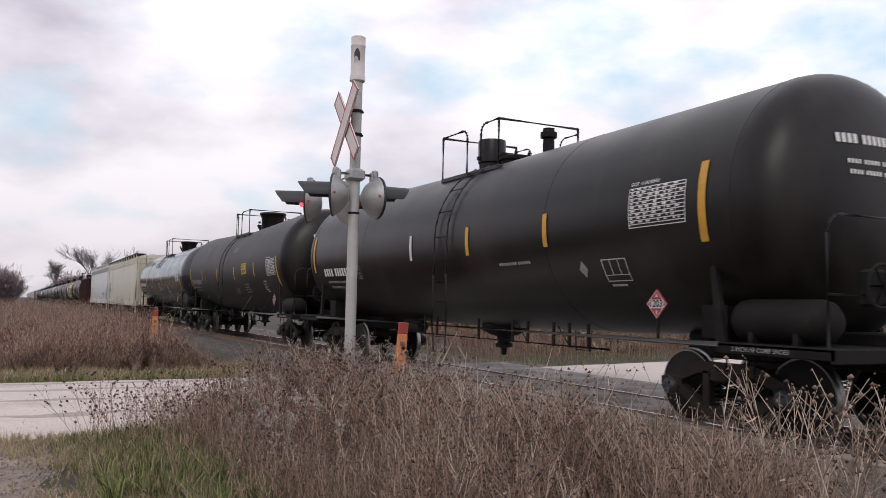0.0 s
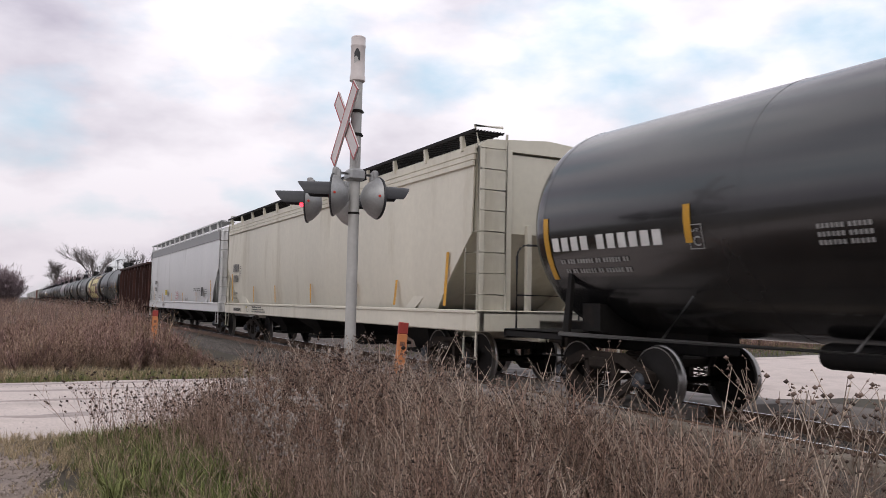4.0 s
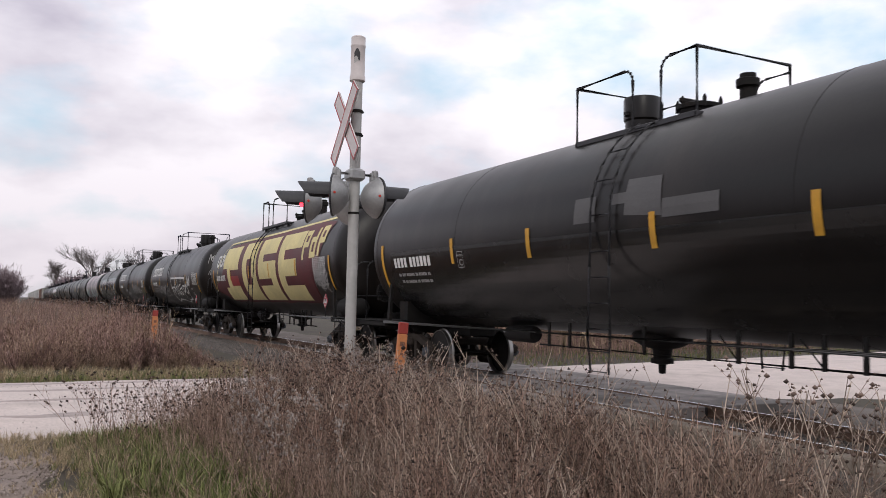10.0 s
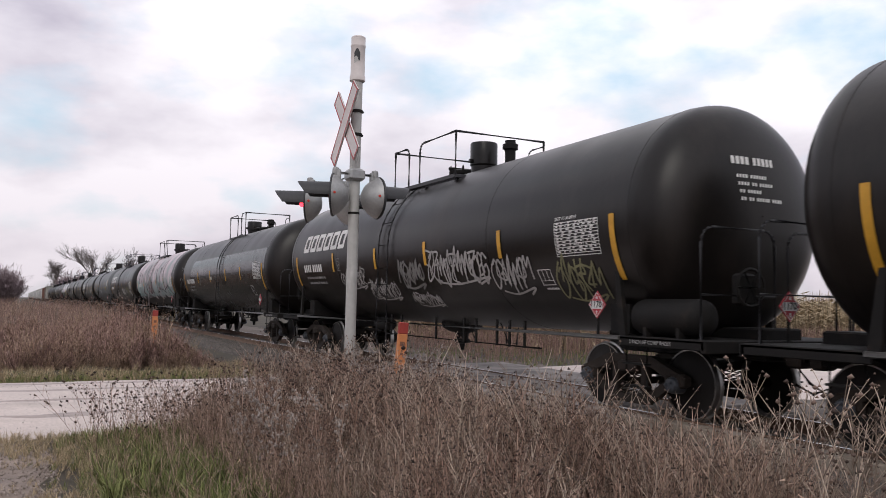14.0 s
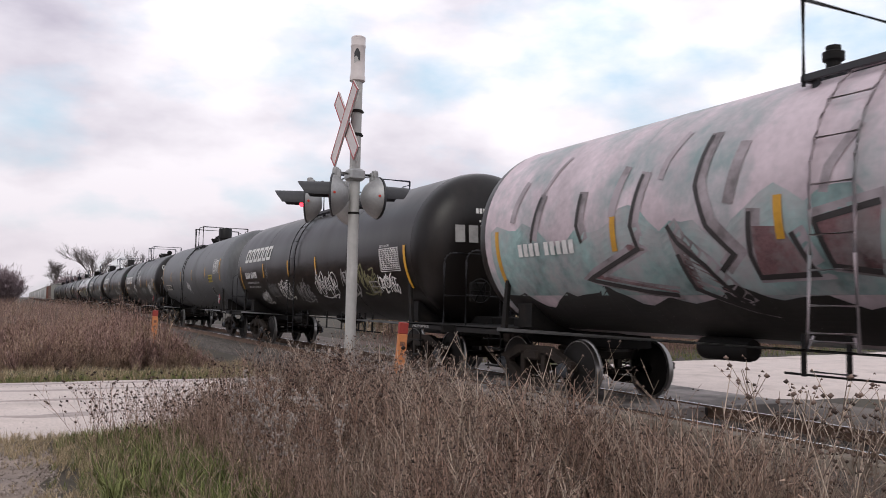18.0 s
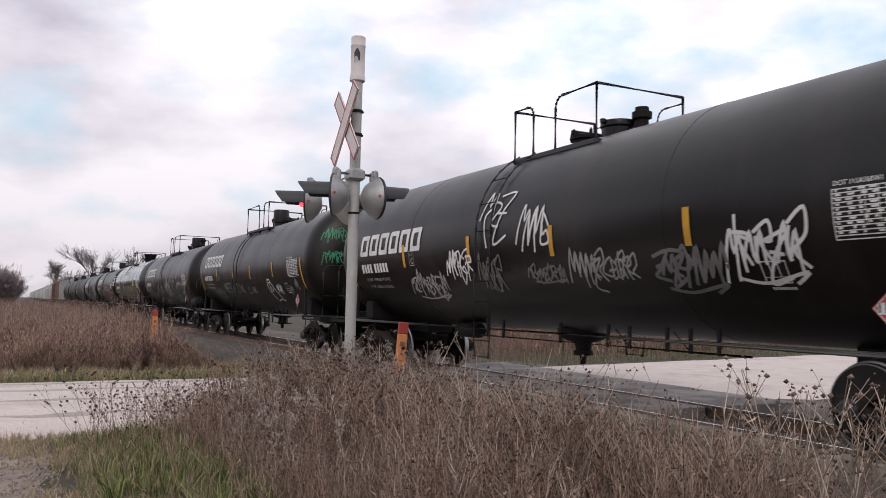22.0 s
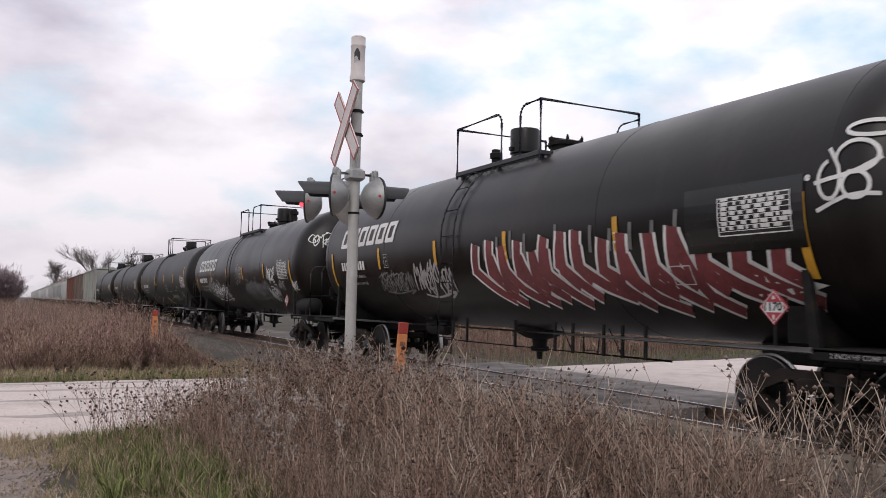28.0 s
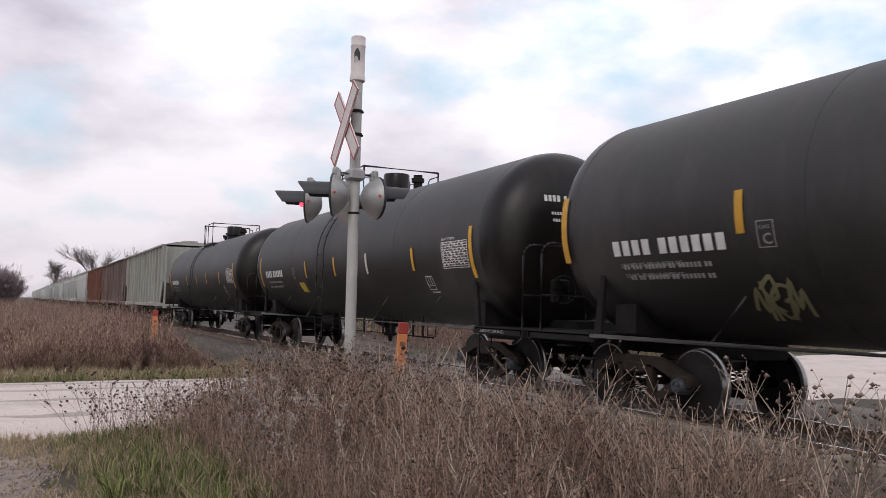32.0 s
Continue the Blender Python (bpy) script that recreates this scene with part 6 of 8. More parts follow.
    Paint(TANK_SIDE, 0.008).bars(-2.55, z(2.0), (4, 5, 6), 0.047, 0.045).put("small_stencil", DIMWHITE, car)
    tags(car, [(WHITE, 41, -0.31, 1.85, 0.62, 0.4, 0.034), (GREYMARK, 42, 2.0, 1.9, 1.4, 0.4, 0.025)])
    bend(car, 0.07)

    car = procor(81.6, "black tank car with white tags near its ladder", table=(6.1, 1.0), fit=(-0.88, -0.29, 0.36, 1.45), wide=0.88, dome=0.9, dome_r=0.3, dome_z=4.5, valve=1.3, valve_z=4.68, hatch=0.1, low=0.25, load=("LD LMT  197600 LB  89 650 KG", "  LT WT   65400 LB  29 650 KG"), pipe_z=0.9)
    tags(car, [(DIMWHITE, 51, -4.0, 1.65, 1.5, 0.4, 0.035), (WHITE, 57, -2.2, 1.98, 0.9, 0.42, 0.036), (GREYMARK, 58, -1.05, 1.78, 0.7, 0.45, 0.035), (WHITE, 52, -0.85, 2.55, 0.75, 0.72, 0.04), (WHITE, 53, 0.37, 2.36, 0.75, 0.58, 0.04), (GREYMARK, 54, 0.5, 1.86, 0.95, 0.2, 0.03),
               (DIMWHITE, 56, 1.62, 1.82, 0.75, 0.4, 0.034), (DIMWHITE, 59, 2.43, 1.84, 0.62, 0.3, 0.032), (GREYMARK, 50, 3.4, 1.75, 1.1, 0.45, 0.05), (WHITE, 55, 4.6, 1.86, 1.05, 0.5, 0.042)])
    head_tags(car, WHITE, (5, 6))

    car = procor(99.7, "black tank car with white sprayed words and green end tags", reservoir=False, **HIGH)
    tags(car, [(GREYMARK, 61, -5.1, 1.62, 1.7, 0.3, 0.028), (WHITE, 67, 4.08, 1.7, 0.5, 0.28, 0.03), (DIMWHITE, 68, 5.43, 1.65, 0.28, 0.25, 0.026), (DIMWHITE, 69, 6.1, 1.76, 0.26, 0.32, 0.03)])
    p = Paint(TANK_SIDE, 0.012)
    words(p, "MESH", -3.0, z(1.76), 0.39, 0.36, 0.042)
    words(p, "ZINK", -1.1, z(1.74), 0.29, 0.34, 0.042)
    words(p, "CLIMB", 0.5, z(1.72), 0.22, 0.24, 0.034)
    p.put("graffiti_lettering", DIMWHITE, car, "white sprayed words")
    p = Paint(TANK_SIDE, 0.012)
    p.stroke([(3.3, z(1.62)), (3.2, z(1.95)), (3.32, z(2.12)), (3.55, z(2.12)), (3.72, z(1.95)), (3.9, z(1.7)), (4.15, z(1.46)), (3.75, z(1.5)), (3.45, z(1.44)), (3.3, z(1.62))], 0.05)
    p.stroke([(3.38, z(1.7)), (3.46, z(1.98)), (3.56, z(1.74)), (3.7, z(1.86))], 0.04).stroke([(3.35, z(2.02)), (3.62, z(2.03))], 0.05)
    p.put("graffiti_figure", WHITE, car, "white sprayed ghost-like shape")
    head_tags(car, GREEN_SPRAY, (7, 8))
    bend(car, 0.05)

    car = procor(117.49, "black tank car with large looping pale graffiti")
    p = Paint(TANK_SIDE, 0.012)
    loops(p, z, 0.105)
    p.put("graffiti_piece", DIMWHITE, car, "large pale looping graffiti")
    tags(car, [(DIMWHITE, 71, -2.4, 1.85, 1.5, 0.4, 0.04), (DIMWHITE, 72, 0.15, 1.8, 1.5, 0.62, 0.08), (GREEN_SPRAY, 73, 2.95, 1.52, 0.5, 0.18, 0.03), (GREEN_SPRAY, 77, 3.9, 1.62, 0.5, 0.2, 0.03), (GREYMARK, 74, -6.2, 1.45, 1.3, 0.4, 0.035), (GREYMARK, 79, -4.3, 1.62, 1.3, 0.28, 0.03), (DIMWHITE, 80, -1.75, 1.28, 1.2, 0.36, 0.034)])

    car = general_tank(135.4, "glossy black tank car with white numbers", TANK_GLOSS, (-4.2, -1.5, 1.4, 4.2), (4, 6), un="1203", fit=(-1.2, -0.9, -0.3, 0.95), wide=1.0, dome=0.4, dome_r=0.45, dome_z=4.8, valve=None, hatch=-0.3, ladder=-0.8, ladder_end=2.4, pipe=RAILING, struts=True, head=TANK_GLOSS, reservoir=False)
    tags(car, [(OLIVE_SPRAY, 75, 1.6, 1.8, 2.0, 0.5, 0.05)])
    Paint(TANK_SIDE, 0.008).rect(3.9, 4.6, z(2.35), z(2.68)).put("notice", NOTICE, car, "yellow emergency notice")

    car = procor(153.06, "black tank car with a spiky red and white graffiti piece", low=0.0, table=None, load=("LD LMT  197100 LB  89400 KG", "  LT WT    65900 LB  29890 KG"), reservoir=False, **HIGH)
    mural_red(car)
    shoulder_tag(car, WHITE, [oval_line(7.80, 3.23, 0.26, 0.075), oval_line(7.68, 2.95, 0.22, 0.16, -110, 200), oval_line(7.69, 2.67, 0.14, 0.13),
                              oval_line(7.40, 2.74, 0.12, 0.19, 100, 380) + [(7.50, 2.86), (7.38, 3.06)], [(7.23, 2.72), (7.40, 2.75), (7.56, 2.77), (7.71, 2.81), (7.93, 2.93)],
                              [(7.25, 2.44), (7.42, 2.51), (7.58, 2.56), (7.76, 2.58), (7.93, 2.57)], oval_line(7.15, 2.79, 0.015, 0.015, n=8)], 0.042)
    car = procor(170.91, "black tank car with crowded white tags and a glossy patch", low=0.1, fit=(-1.44, -0.24, 0.38, 1.47), dome=0.98, valve=1.6)
    Paint(TANK_SIDE, 0.005).rect(5.4, 7.0, z(2.28), z(3.1)).put("glossy_patch", DULL_PATCH, car, "dull grey repainted patch")
    tags(car, [(DIMWHITE, 81, -5.0, 1.75, 2.2, 0.5, 0.036), (WHITE, 82, -4.2, 1.55, 2.6, 0.5, 0.034), (DIMWHITE, 83, 0.22, 2.12, 0.85, 0.55, 0.034), (GREYMARK, 85, 1.3, 1.62, 3.0, 0.5, 0.06), (WHITE, 86, 4.48, 2.1, 0.85, 0.34, 0.034), (WHITE, 87, 4.25, 1.5, 0.9, 0.42, 0.03), (DIMWHITE, 88, 5.57, 1.85, 0.6, 0.24, 0.028), (WHITE, 89, 6.95, 1.8, 0.5, 0.28, 0.03)])
    head_tags(car, WHITE, (21,))

    k = 1.06
    car = general_tank(188.8, "black tank car with orange tape and an olive tag", TANK_WORN, (-4.77, -2.14, 1.34, 4.26), (4, 6), st=k, un=None, front=7.36, rear=-8.1, tape_z=(2.29, 2.77), tall_z=(2.08, 3.02), fit=(-1.15, -0.95, -0.35, 0.33), dome=0.16, dome_z=4.77, valve=0.55, valve_z=4.44, hatch=-0.45,
                       ladder=-1.05, ladder_w=0.42, num_s=-6.98, num_w=0.18, num_z=2.13, plate_s=-4.55, table=(6.3, 7.31, 2.05, 2.55), box=(5.84, 6.22, 1.55, 1.81), pipe=RAILING_BLUE, struts=True, reservoir=False)
    weights(car, -6.9 / k, 1.98, ("LD LMT 207 000 LB 93850 KG", " LT WT  79 000 LB 35850 KG"), 0.085)
    tags(car, [(OLIVE_SPRAY, 91, -4.95 / k, 1.38, 0.6, 0.42, 0.05), (DIMWHITE, 93, 2.7 / k, 1.48, 1.6, 0.28, 0.036)])
    p = Paint(TANK_SIDE, 0.012)
    p.stroke([(4.5 / k, z(1.7)), (4.65 / k, z(1.95)), (5.1 / k, z(2.1)), (5.5 / k, z(2.0)), (5.75 / k, z(1.75)), (5.6 / k, z(1.45)), (5.2 / k, z(1.33)), (4.8 / k, z(1.4)), (4.5 / k, z(1.7))], 0.055)
    p.stroke([(4.75 / k, z(1.62)), (5.1 / k, z(1.5)), (5.4 / k, z(1.66)), (5.3 / k, z(1.78))], 0.05)
    p.put("graffiti_ring", OLIVE_SPRAY, car, "olive sprayed round tag")
    Paint(TANK_SIDE, 0.008).rect(-2.05 / k, -1.45 / k, z(2.22), z(2.50)).put("notice", YELLOW, car)
    Paint(TANK_SIDE, 0.008).quad((0.62 / k, z(1.2)), (0.98 / k, z(1.2)), (0.72 / k, z(1.57)), (0.3 / k, z(1.55))).put("notice", NOTICE, car)
    for s0, zz, n in ((1.45, 2.2, 5), (2.5, 1.85, 1), (4.15, 1.9, 1)):
        p = Paint(TANK_SIDE, 0.008)
        for i in range(n):
            p.bars(s0 / k, z(zz) - 0.09 * i, (5, 4, 5), 0.044, 0.045)
        p.put("small_stencil", DIMWHITE, car)
    stretch(car, k)
    FAR = dict(un=None, tape_z=(2.12, 2.58), tall_z=(1.93, 2.84), front=7.02, fit=(-1.3, -1.05, -0.5, 0.5), dome=0.17, dome_r=0.34, dome_z=4.82, valve=1.16, valve_z=4.68, hatch=-0.6, ladder=-0.9, table=(5.95, 6.96, 2.12, 2.61), box=(5.04, 5.34, 1.74, 2.0), struts=True, reservoir=False)
    car = general_tank(206.74, "dull black tank car with orange tape", TANK_WORN, (-2.36, -0.02, 2.15, 4.64), (4, 6), whites=(2,), pipe=RAILING, **FAR)
    Paint(TANK_SIDE, 0.008).quad((-3.1, z(1.75)), (-2.6, z(1.72)), (-2.75, z(2.0)), (-3.2, z(2.0))).put("notice", NOTICE, car)
    general_tank(224.9, "brown-dusted black tank car", TANK_WORN, (-2.36, -0.02, 2.15, 4.64), (4, 6), pipe=RAILING, **FAR)

    # hoppers that stay far off
    first = ribbed_hopper(244.0, 8.6, HOP_GREY, "pale grey ribbed hopper car with rust stains")
    ribbed_hopper(264.0, 8.8, HOP_BROWN, "rust-stained brown ribbed hopper car")
    ribbed_hopper(283.5, 8.6, HOP_RUST, "red-brown ribbed hopper car")
    model = covered_hopper(303.2, 8.9, "pale covered hopper car far down the line", HOP_FAR, HOP_FAR, False)
    for k in range(1, 24):
        e = copy_thing(model, pose(0, 0, 0))
        CARS.append((e, 303.2 + 19.4 * k))


# ---------------------------------------------------------------- ground, road, track
GROUND = mat("dull_winter_turf", (0.060, 0.050, 0.032), 0.95, vary=0.5, scale=0.6, fine=9, bump=0.06, stain=(0.043, 0.033, 0.024), stain_at=0.5, stain_scale=0.35)
DIRT = mat("cinder_dirt", (0.115, 0.092, 0.078), 0.95, vary=0.4, scale=1.2, fine=22, bump=0.04, stain=(0.17, 0.145, 0.125), stain_at=0.58, stain_scale=0.8)
ROADMAT = mat("pale_limestone_gravel", (0.60, 0.515, 0.475), 0.95, vary=0.26, scale=0.5, fine=26, bump=0.02, stain=(0.36, 0.305, 0.28), stain_at=0.58, stain_scale=0.5)
RUT = mat("packed_brown_gravel", (0.42, 0.355, 0.33), 0.95, vary=0.3, scale=0.9, fine=24, bump=0.02, stain=(0.27, 0.225, 0.205), stain_at=0.52, stain_scale=0.9)
LANE = mat("brown_gravel_lane", (0.26, 0.205, 0.175), 0.95, vary=0.4, scale=1.2, fine=30, bump=0.03, stain=(0.17, 0.13, 0.10), stain_at=0.57, stain_scale=1.3)
BALLAST = mat("dark_track_ballast", (0.105, 0.092, 0.084), 0.95, vary=0.5, scale=3, fine=34, bump=0.05)
PANEL = mat("dusty_crossing_asphalt", (0.15, 0.135, 0.125), 0.9, vary=0.35, scale=1.3, fine=40, bump=0.01, stain=(0.36, 0.32, 0.30), stain_at=0.5, stain_scale=0.8)
RUBBER = mat("dusty_rubber_strip", (0.06, 0.056, 0.054), 0.7, vary=0.3, scale=2)
RAILSIDE = mat("rusty_rail_steel", (0.155, 0.095, 0.065), 0.8, vary=0.3, scale=3, bump=0.004)
RAILTOP = mat("polished_rail_head", (0.66, 0.64, 0.62), 0.25, metal=1.0, vary=0.1, bump=0.0)
TIE = mat("weathered_wooden_tie", (0.105, 0.080, 0.062), 0.9, vary=0.4, scale=3, fine=30, bump=0.012, per_object=0.25)
TIMBER = mat("weathered_tan_timber", (0.27, 0.225, 0.18), 0.9, vary=0.35, scale=2.0, fine=26, bump=0.01, stain=(0.13, 0.105, 0.085), stain_at=0.58, stain_scale=1.6)
STONE = island_mat("ballast_stones", (0.07, 0.06, 0.055), (0.21, 0.185, 0.165))
STONE_LIGHT = island_mat("lane_stones", (0.15, 0.12, 0.10), (0.38, 0.32, 0.285))
PEBBLE = island_mat("limestone_pebbles", (0.34, 0.30, 0.28), (0.55, 0.51, 0.48))


def setting(name, shape, material, label="", smooth=0):
    ob = part(name, shape, material, None, label, smooth)
    return tagged(ob, kind="structure")


def ground_sheet():
    s = Shape()
    xs = [-3000, -600, -150, -60, -30] + [-20 + 1.0 * k for k in range(41)] + [30, 60, 150, 600, 3000]
    ys = [-3000, -500, -100, -20] + [-8 + 1.0 * k for k in range(69)] + [80, 130, 250, 600, 3000]
    rng = random.Random(2)
    vs = []
    for y in ys:
        for x in xs:
            z = -0.27 + 0.03 * rng.uniform(-1, 1)
            if abs(x) < 2.8:
                z = -0.42
            elif x < -2.8 and y > 18.5:
                z += 0.10
            if abs(x) > 100 or abs(y) > 100:
                z = -0.3
            vs.append((x, y, z))
    n = len(xs)
    s.add(vs, [(j * n + i, j * n + i + 1, (j + 1) * n + i + 1, (j + 1) * n + i) for j in range(len(ys) - 1) for i in range(n - 1)])
    setting("ground", s, GROUND, "flat winter turf and field", 180)


def strip(xs, edges, z_of):
    """A band along x; edges gives its two y borders at x."""
    s = Shape()
    m = 9
    vs = []
    for x in xs:
        a, b = edges(x)
        for k in range(m):
            t = k / (m - 1)
            vs.append((x, a + (b - a) * t, z_of(x, t)))
    return s.add(vs, [(i * m + k, i * m + k + 1, (i + 1) * m + k + 1, (i + 1) * m + k) for i in range(len(xs) - 1) for k in range(m - 1)])


def roads():
    rng = random.Random(4)
    ruts = (0.0, -0.015, 0.012, -0.012, 0.018, 0.012, -0.014, 0.012, -0.02)
    jit = {}

    def wob(x, k):
        return jit.setdefault((round(x, 2), k), rng.uniform(-0.12, 0.12))
    xs = [-60, -40, -30] + [-24 + 0.8 * k for k in range(27)] + [-2.62]
    setting("road", strip(xs, lambda x: (10.95 + wob(x, 0), 17.75 + wob(x, 1)), lambda x, t: -0.31 + 0.24 * math.sin(math.pi * t) ** 0.35 + 0.5 * ruts[int(t * 8.01)] + (0.04 if x > -3.4 else 0.0)), ROADMAT, "pale gravel road", 60)
    xs = [2.62] + [3.2 + 1.0 * k for k in range(24)] + [40, 60, 120]
    setting("road_beyond", strip(xs, lambda x: (max(9.6, 12.2 - 0.35 * (x - 2.6)) - 0.5 + wob(x, 2), 18.2 + 0.245 * x + wob(x, 3)), lambda x, t: -0.31 + 0.25 * math.sin(math.pi * t) ** 0.35 + ruts[int(t * 8.01)] * 0.5), ROADMAT, "pale gravel road beyond the track", 60)
    for y, w in ((12.1, 0.55), (13.5, 0.4), (14.75, 0.5), (16.3, 0.45)):
        xs = [-24 + 0.6 * k for k in range(35)]
        knots = [-0.31 + 0.24 * max(0.0, math.sin(math.pi * k / 8)) ** 0.35 + 0.5 * ruts[k] for k in range(9)]
        high = lambda v: float(np.interp((v - 10.95) / 0.85, range(9), knots))
        s = Shape()
        vs = []
        for x in xs:
            a, b = y - w / 2 + rng.uniform(-0.12, 0.12), y + w / 2 + rng.uniform(-0.12, 0.12)
            vs += [(x, a, high(a) - 0.008), (x, (a + b) / 2, high((a + b) / 2) + 0.008), (x, b, high(b) - 0.008)]
        s.add(vs, [(3 * i + k, 3 * i + k + 1, 3 * i + k + 4, 3 * i + k + 3) for i in range(len(xs) - 1) for k in range(2)])
        setting("wheel_track", s, RUT, "darker packed gravel of a wheel track", 60)
    s = Shape()
    pts = [(-8.25, 9.6), (-8.55, 8.2), (-8.35, 6.6), (-8.5, 4.5), (-8.6, 1.0), (-8.5, -8.0), (-14.0, -8.0), (-14.0, 10.9), (-10.0, 10.9), (-8.9, 10.85)]
    n = len(pts)
    s.add([(x, y, -0.232) for x, y in pts] + [(x + (x + 11.2) * 0.11, y + (y - 1.5) * 0.05, -0.31) for x, y in pts],
          [tuple(range(n))] + [(i, (i + 1) % n, n + (i + 1) % n, n + i) for i in range(n)])
    setting("gravel_lane", s, LANE, "brown gravel turnout beside the road", 0)


def track():
    s = Shape()
    for a, b in ((-400, 9.2), (18.4, 900)):
        s.prism([(-2.75, -0.45), (-1.55, -0.175), (1.55, -0.175), (2.75, -0.45)], a, b, "y")
    s.prism([(-2.7, -0.45), (-2.7, -0.2), (2.7, -0.2), (2.7, -0.45)], 9.2, 18.4, "y")
    setting("ballast_bed", s, BALLAST, "dark stone ballast")
    t = new("railway_track")
    tagged(t, "standard gauge track with rusty rails on wooden ties", "railway track", kind="structure")
    for sgn in (-1, 1):
        x = sgn * 0.755
        s = Shape()
        prof = [(-0.07, -0.172), (0.07, -0.172), (0.07, -0.160), (0.012, -0.140), (0.010, -0.045), (0.036, -0.034), (0.036, -0.006), (-0.036, -0.006), (-0.036, -0.034), (-0.010, -0.045), (-0.012, -0.140), (-0.07, -0.160)]
        s.prism([(x + a, b) for a, b in prof], -400, 900, "y")
        r = part("rail", s, RAILSIDE, t)
        s = Shape()
        s.prism([(x - 0.033, -0.0055), (x + 0.033, -0.0055), (x + 0.026, 0.0), (x - 0.026, 0.0)], -400, 900, "y")
        part("rail_head", s, RAILTOP, r)
    s = Shape()
    s.box(-1.3, 1.3, -0.115, 0.115, -0.34, -0.176, 0.012)
    me = mesh_of(s, "tie", TIE)
    rng = random.Random(6)
    ys = [9.15 - 0.53 * k for k in range(40)] + [18.5 + 0.53 * k for k in range(70)]
    for y in ys:
        part("tie", me, None, t, at=pose(rng.uniform(-0.04, 0.04), y, rng.uniform(-0.008, 0.004), 0, 0, rng.uniform(-1, 1)))
    for x0, x1, y0, y1, drop in ((-1.12, -0.87, 7.02, 9.27, 0.0), (-1.13, -0.88, 4.5, 6.98, 0.012), (-1.11, -0.86, 1.9, 4.46, 0.02)):
        s = Shape()          # heavy timbers along the near rail, short of the crossing
        s.box(x0, x1, y0, y1, -0.30, -0.015 - drop, 0.014)
        setting("crossing_timber", s, TIMBER, "weathered tan timber laid along the rail", 35)
    # crossing: asphalt slabs between and beside the rails
    for nm, x0, x1, mt in (("crossing_slab", -2.66, -0.84, PANEL), ("crossing_slab", -0.66, 0.66, PANEL), ("crossing_slab", 0.84, 2.66, PANEL)):
        for k in range(4):
            s = Shape()
            y = 9.3 + k * 2.28
            s.box(x0, x1, y, y + 2.26, -0.19, -0.018 + 0.004 * (k % 2), 0.012)
            setting(nm, s, mt, "worn asphalt crossing slab", 35)
    for x in (-0.82, 0.69, -0.69, 0.82):
        s = Shape()
        s.box(x - 0.022, x + 0.022, 9.3, 18.42, -0.18, -0.03, 0.006)
        setting("rubber_strip", s, RUBBER, "rubber flange strip", 0)


def scatter_mesh(name, V, F, material, label, category="", slots=None):
    """One mesh of very many small pieces, of kind stuff."""
    me = bpy.data.meshes.new(name)
    me.vertices.add(len(V))
    me.vertices.foreach_set("co", np.ascontiguousarray(V, dtype=np.float32).ravel())
    me.loops.add(F.size)
    me.loops.foreach_set("vertex_index", np.ascontiguousarray(F, dtype=np.int32).ravel())
    me.polygons.add(len(F))
    me.polygons.foreach_set("loop_start", np.arange(len(F), dtype=np.int32) * F.shape[1])
    for m in (material if isinstance(material, (list, tuple)) else [material]):
        me.materials.append(m)
    if slots is not None:
        me.polygons.foreach_set("material_index", slots.astype(np.int32))
    me.update(calc_edges=True)
    return tagged(new(name, me), label, category, kind="stuff")


def placed(protos, pos, yaw, size, lean=0.12, seed=0):
    """Copies of prototypes, turned, sized and leaned, as one set of corners and faces."""
    rng = np.random.default_rng(seed)
    which = rng.integers(0, len(protos), len(pos))
    VV, FF, SS, base = [], [], [], 0
    for k, (v, f, sl) in enumerate(protos):
        i = np.nonzero(which == k)[0]
        if not len(i):
            continue
        c, s = np.cos(yaw[i])[:, None], np.sin(yaw[i])[:, None]
        z = size[i][:, None]
        x = (v[None, :, 0] * c - v[None, :, 1] * s) * z
        y = (v[None, :, 0] * s + v[None, :, 1] * c) * z
        h = v[None, :, 2] * z
        x = x + rng.normal(0, lean, len(i))[:, None] * h + pos[i, 0][:, None]
        y = y + rng.normal(0, lean, len(i))[:, None] * h + pos[i, 1][:, None]
        VV.append(np.stack([x, y, h + pos[i, 2][:, None]], -1).reshape(-1, 3))
        FF.append((f[None] + (np.arange(len(i)) * len(v))[:, None, None] + base).reshape(-1, 3))
        SS.append(np.tile(sl, len(i)))
        base += len(i) * len(v)
    return np.concatenate(VV), np.concatenate(FF), np.concatenate(SS)


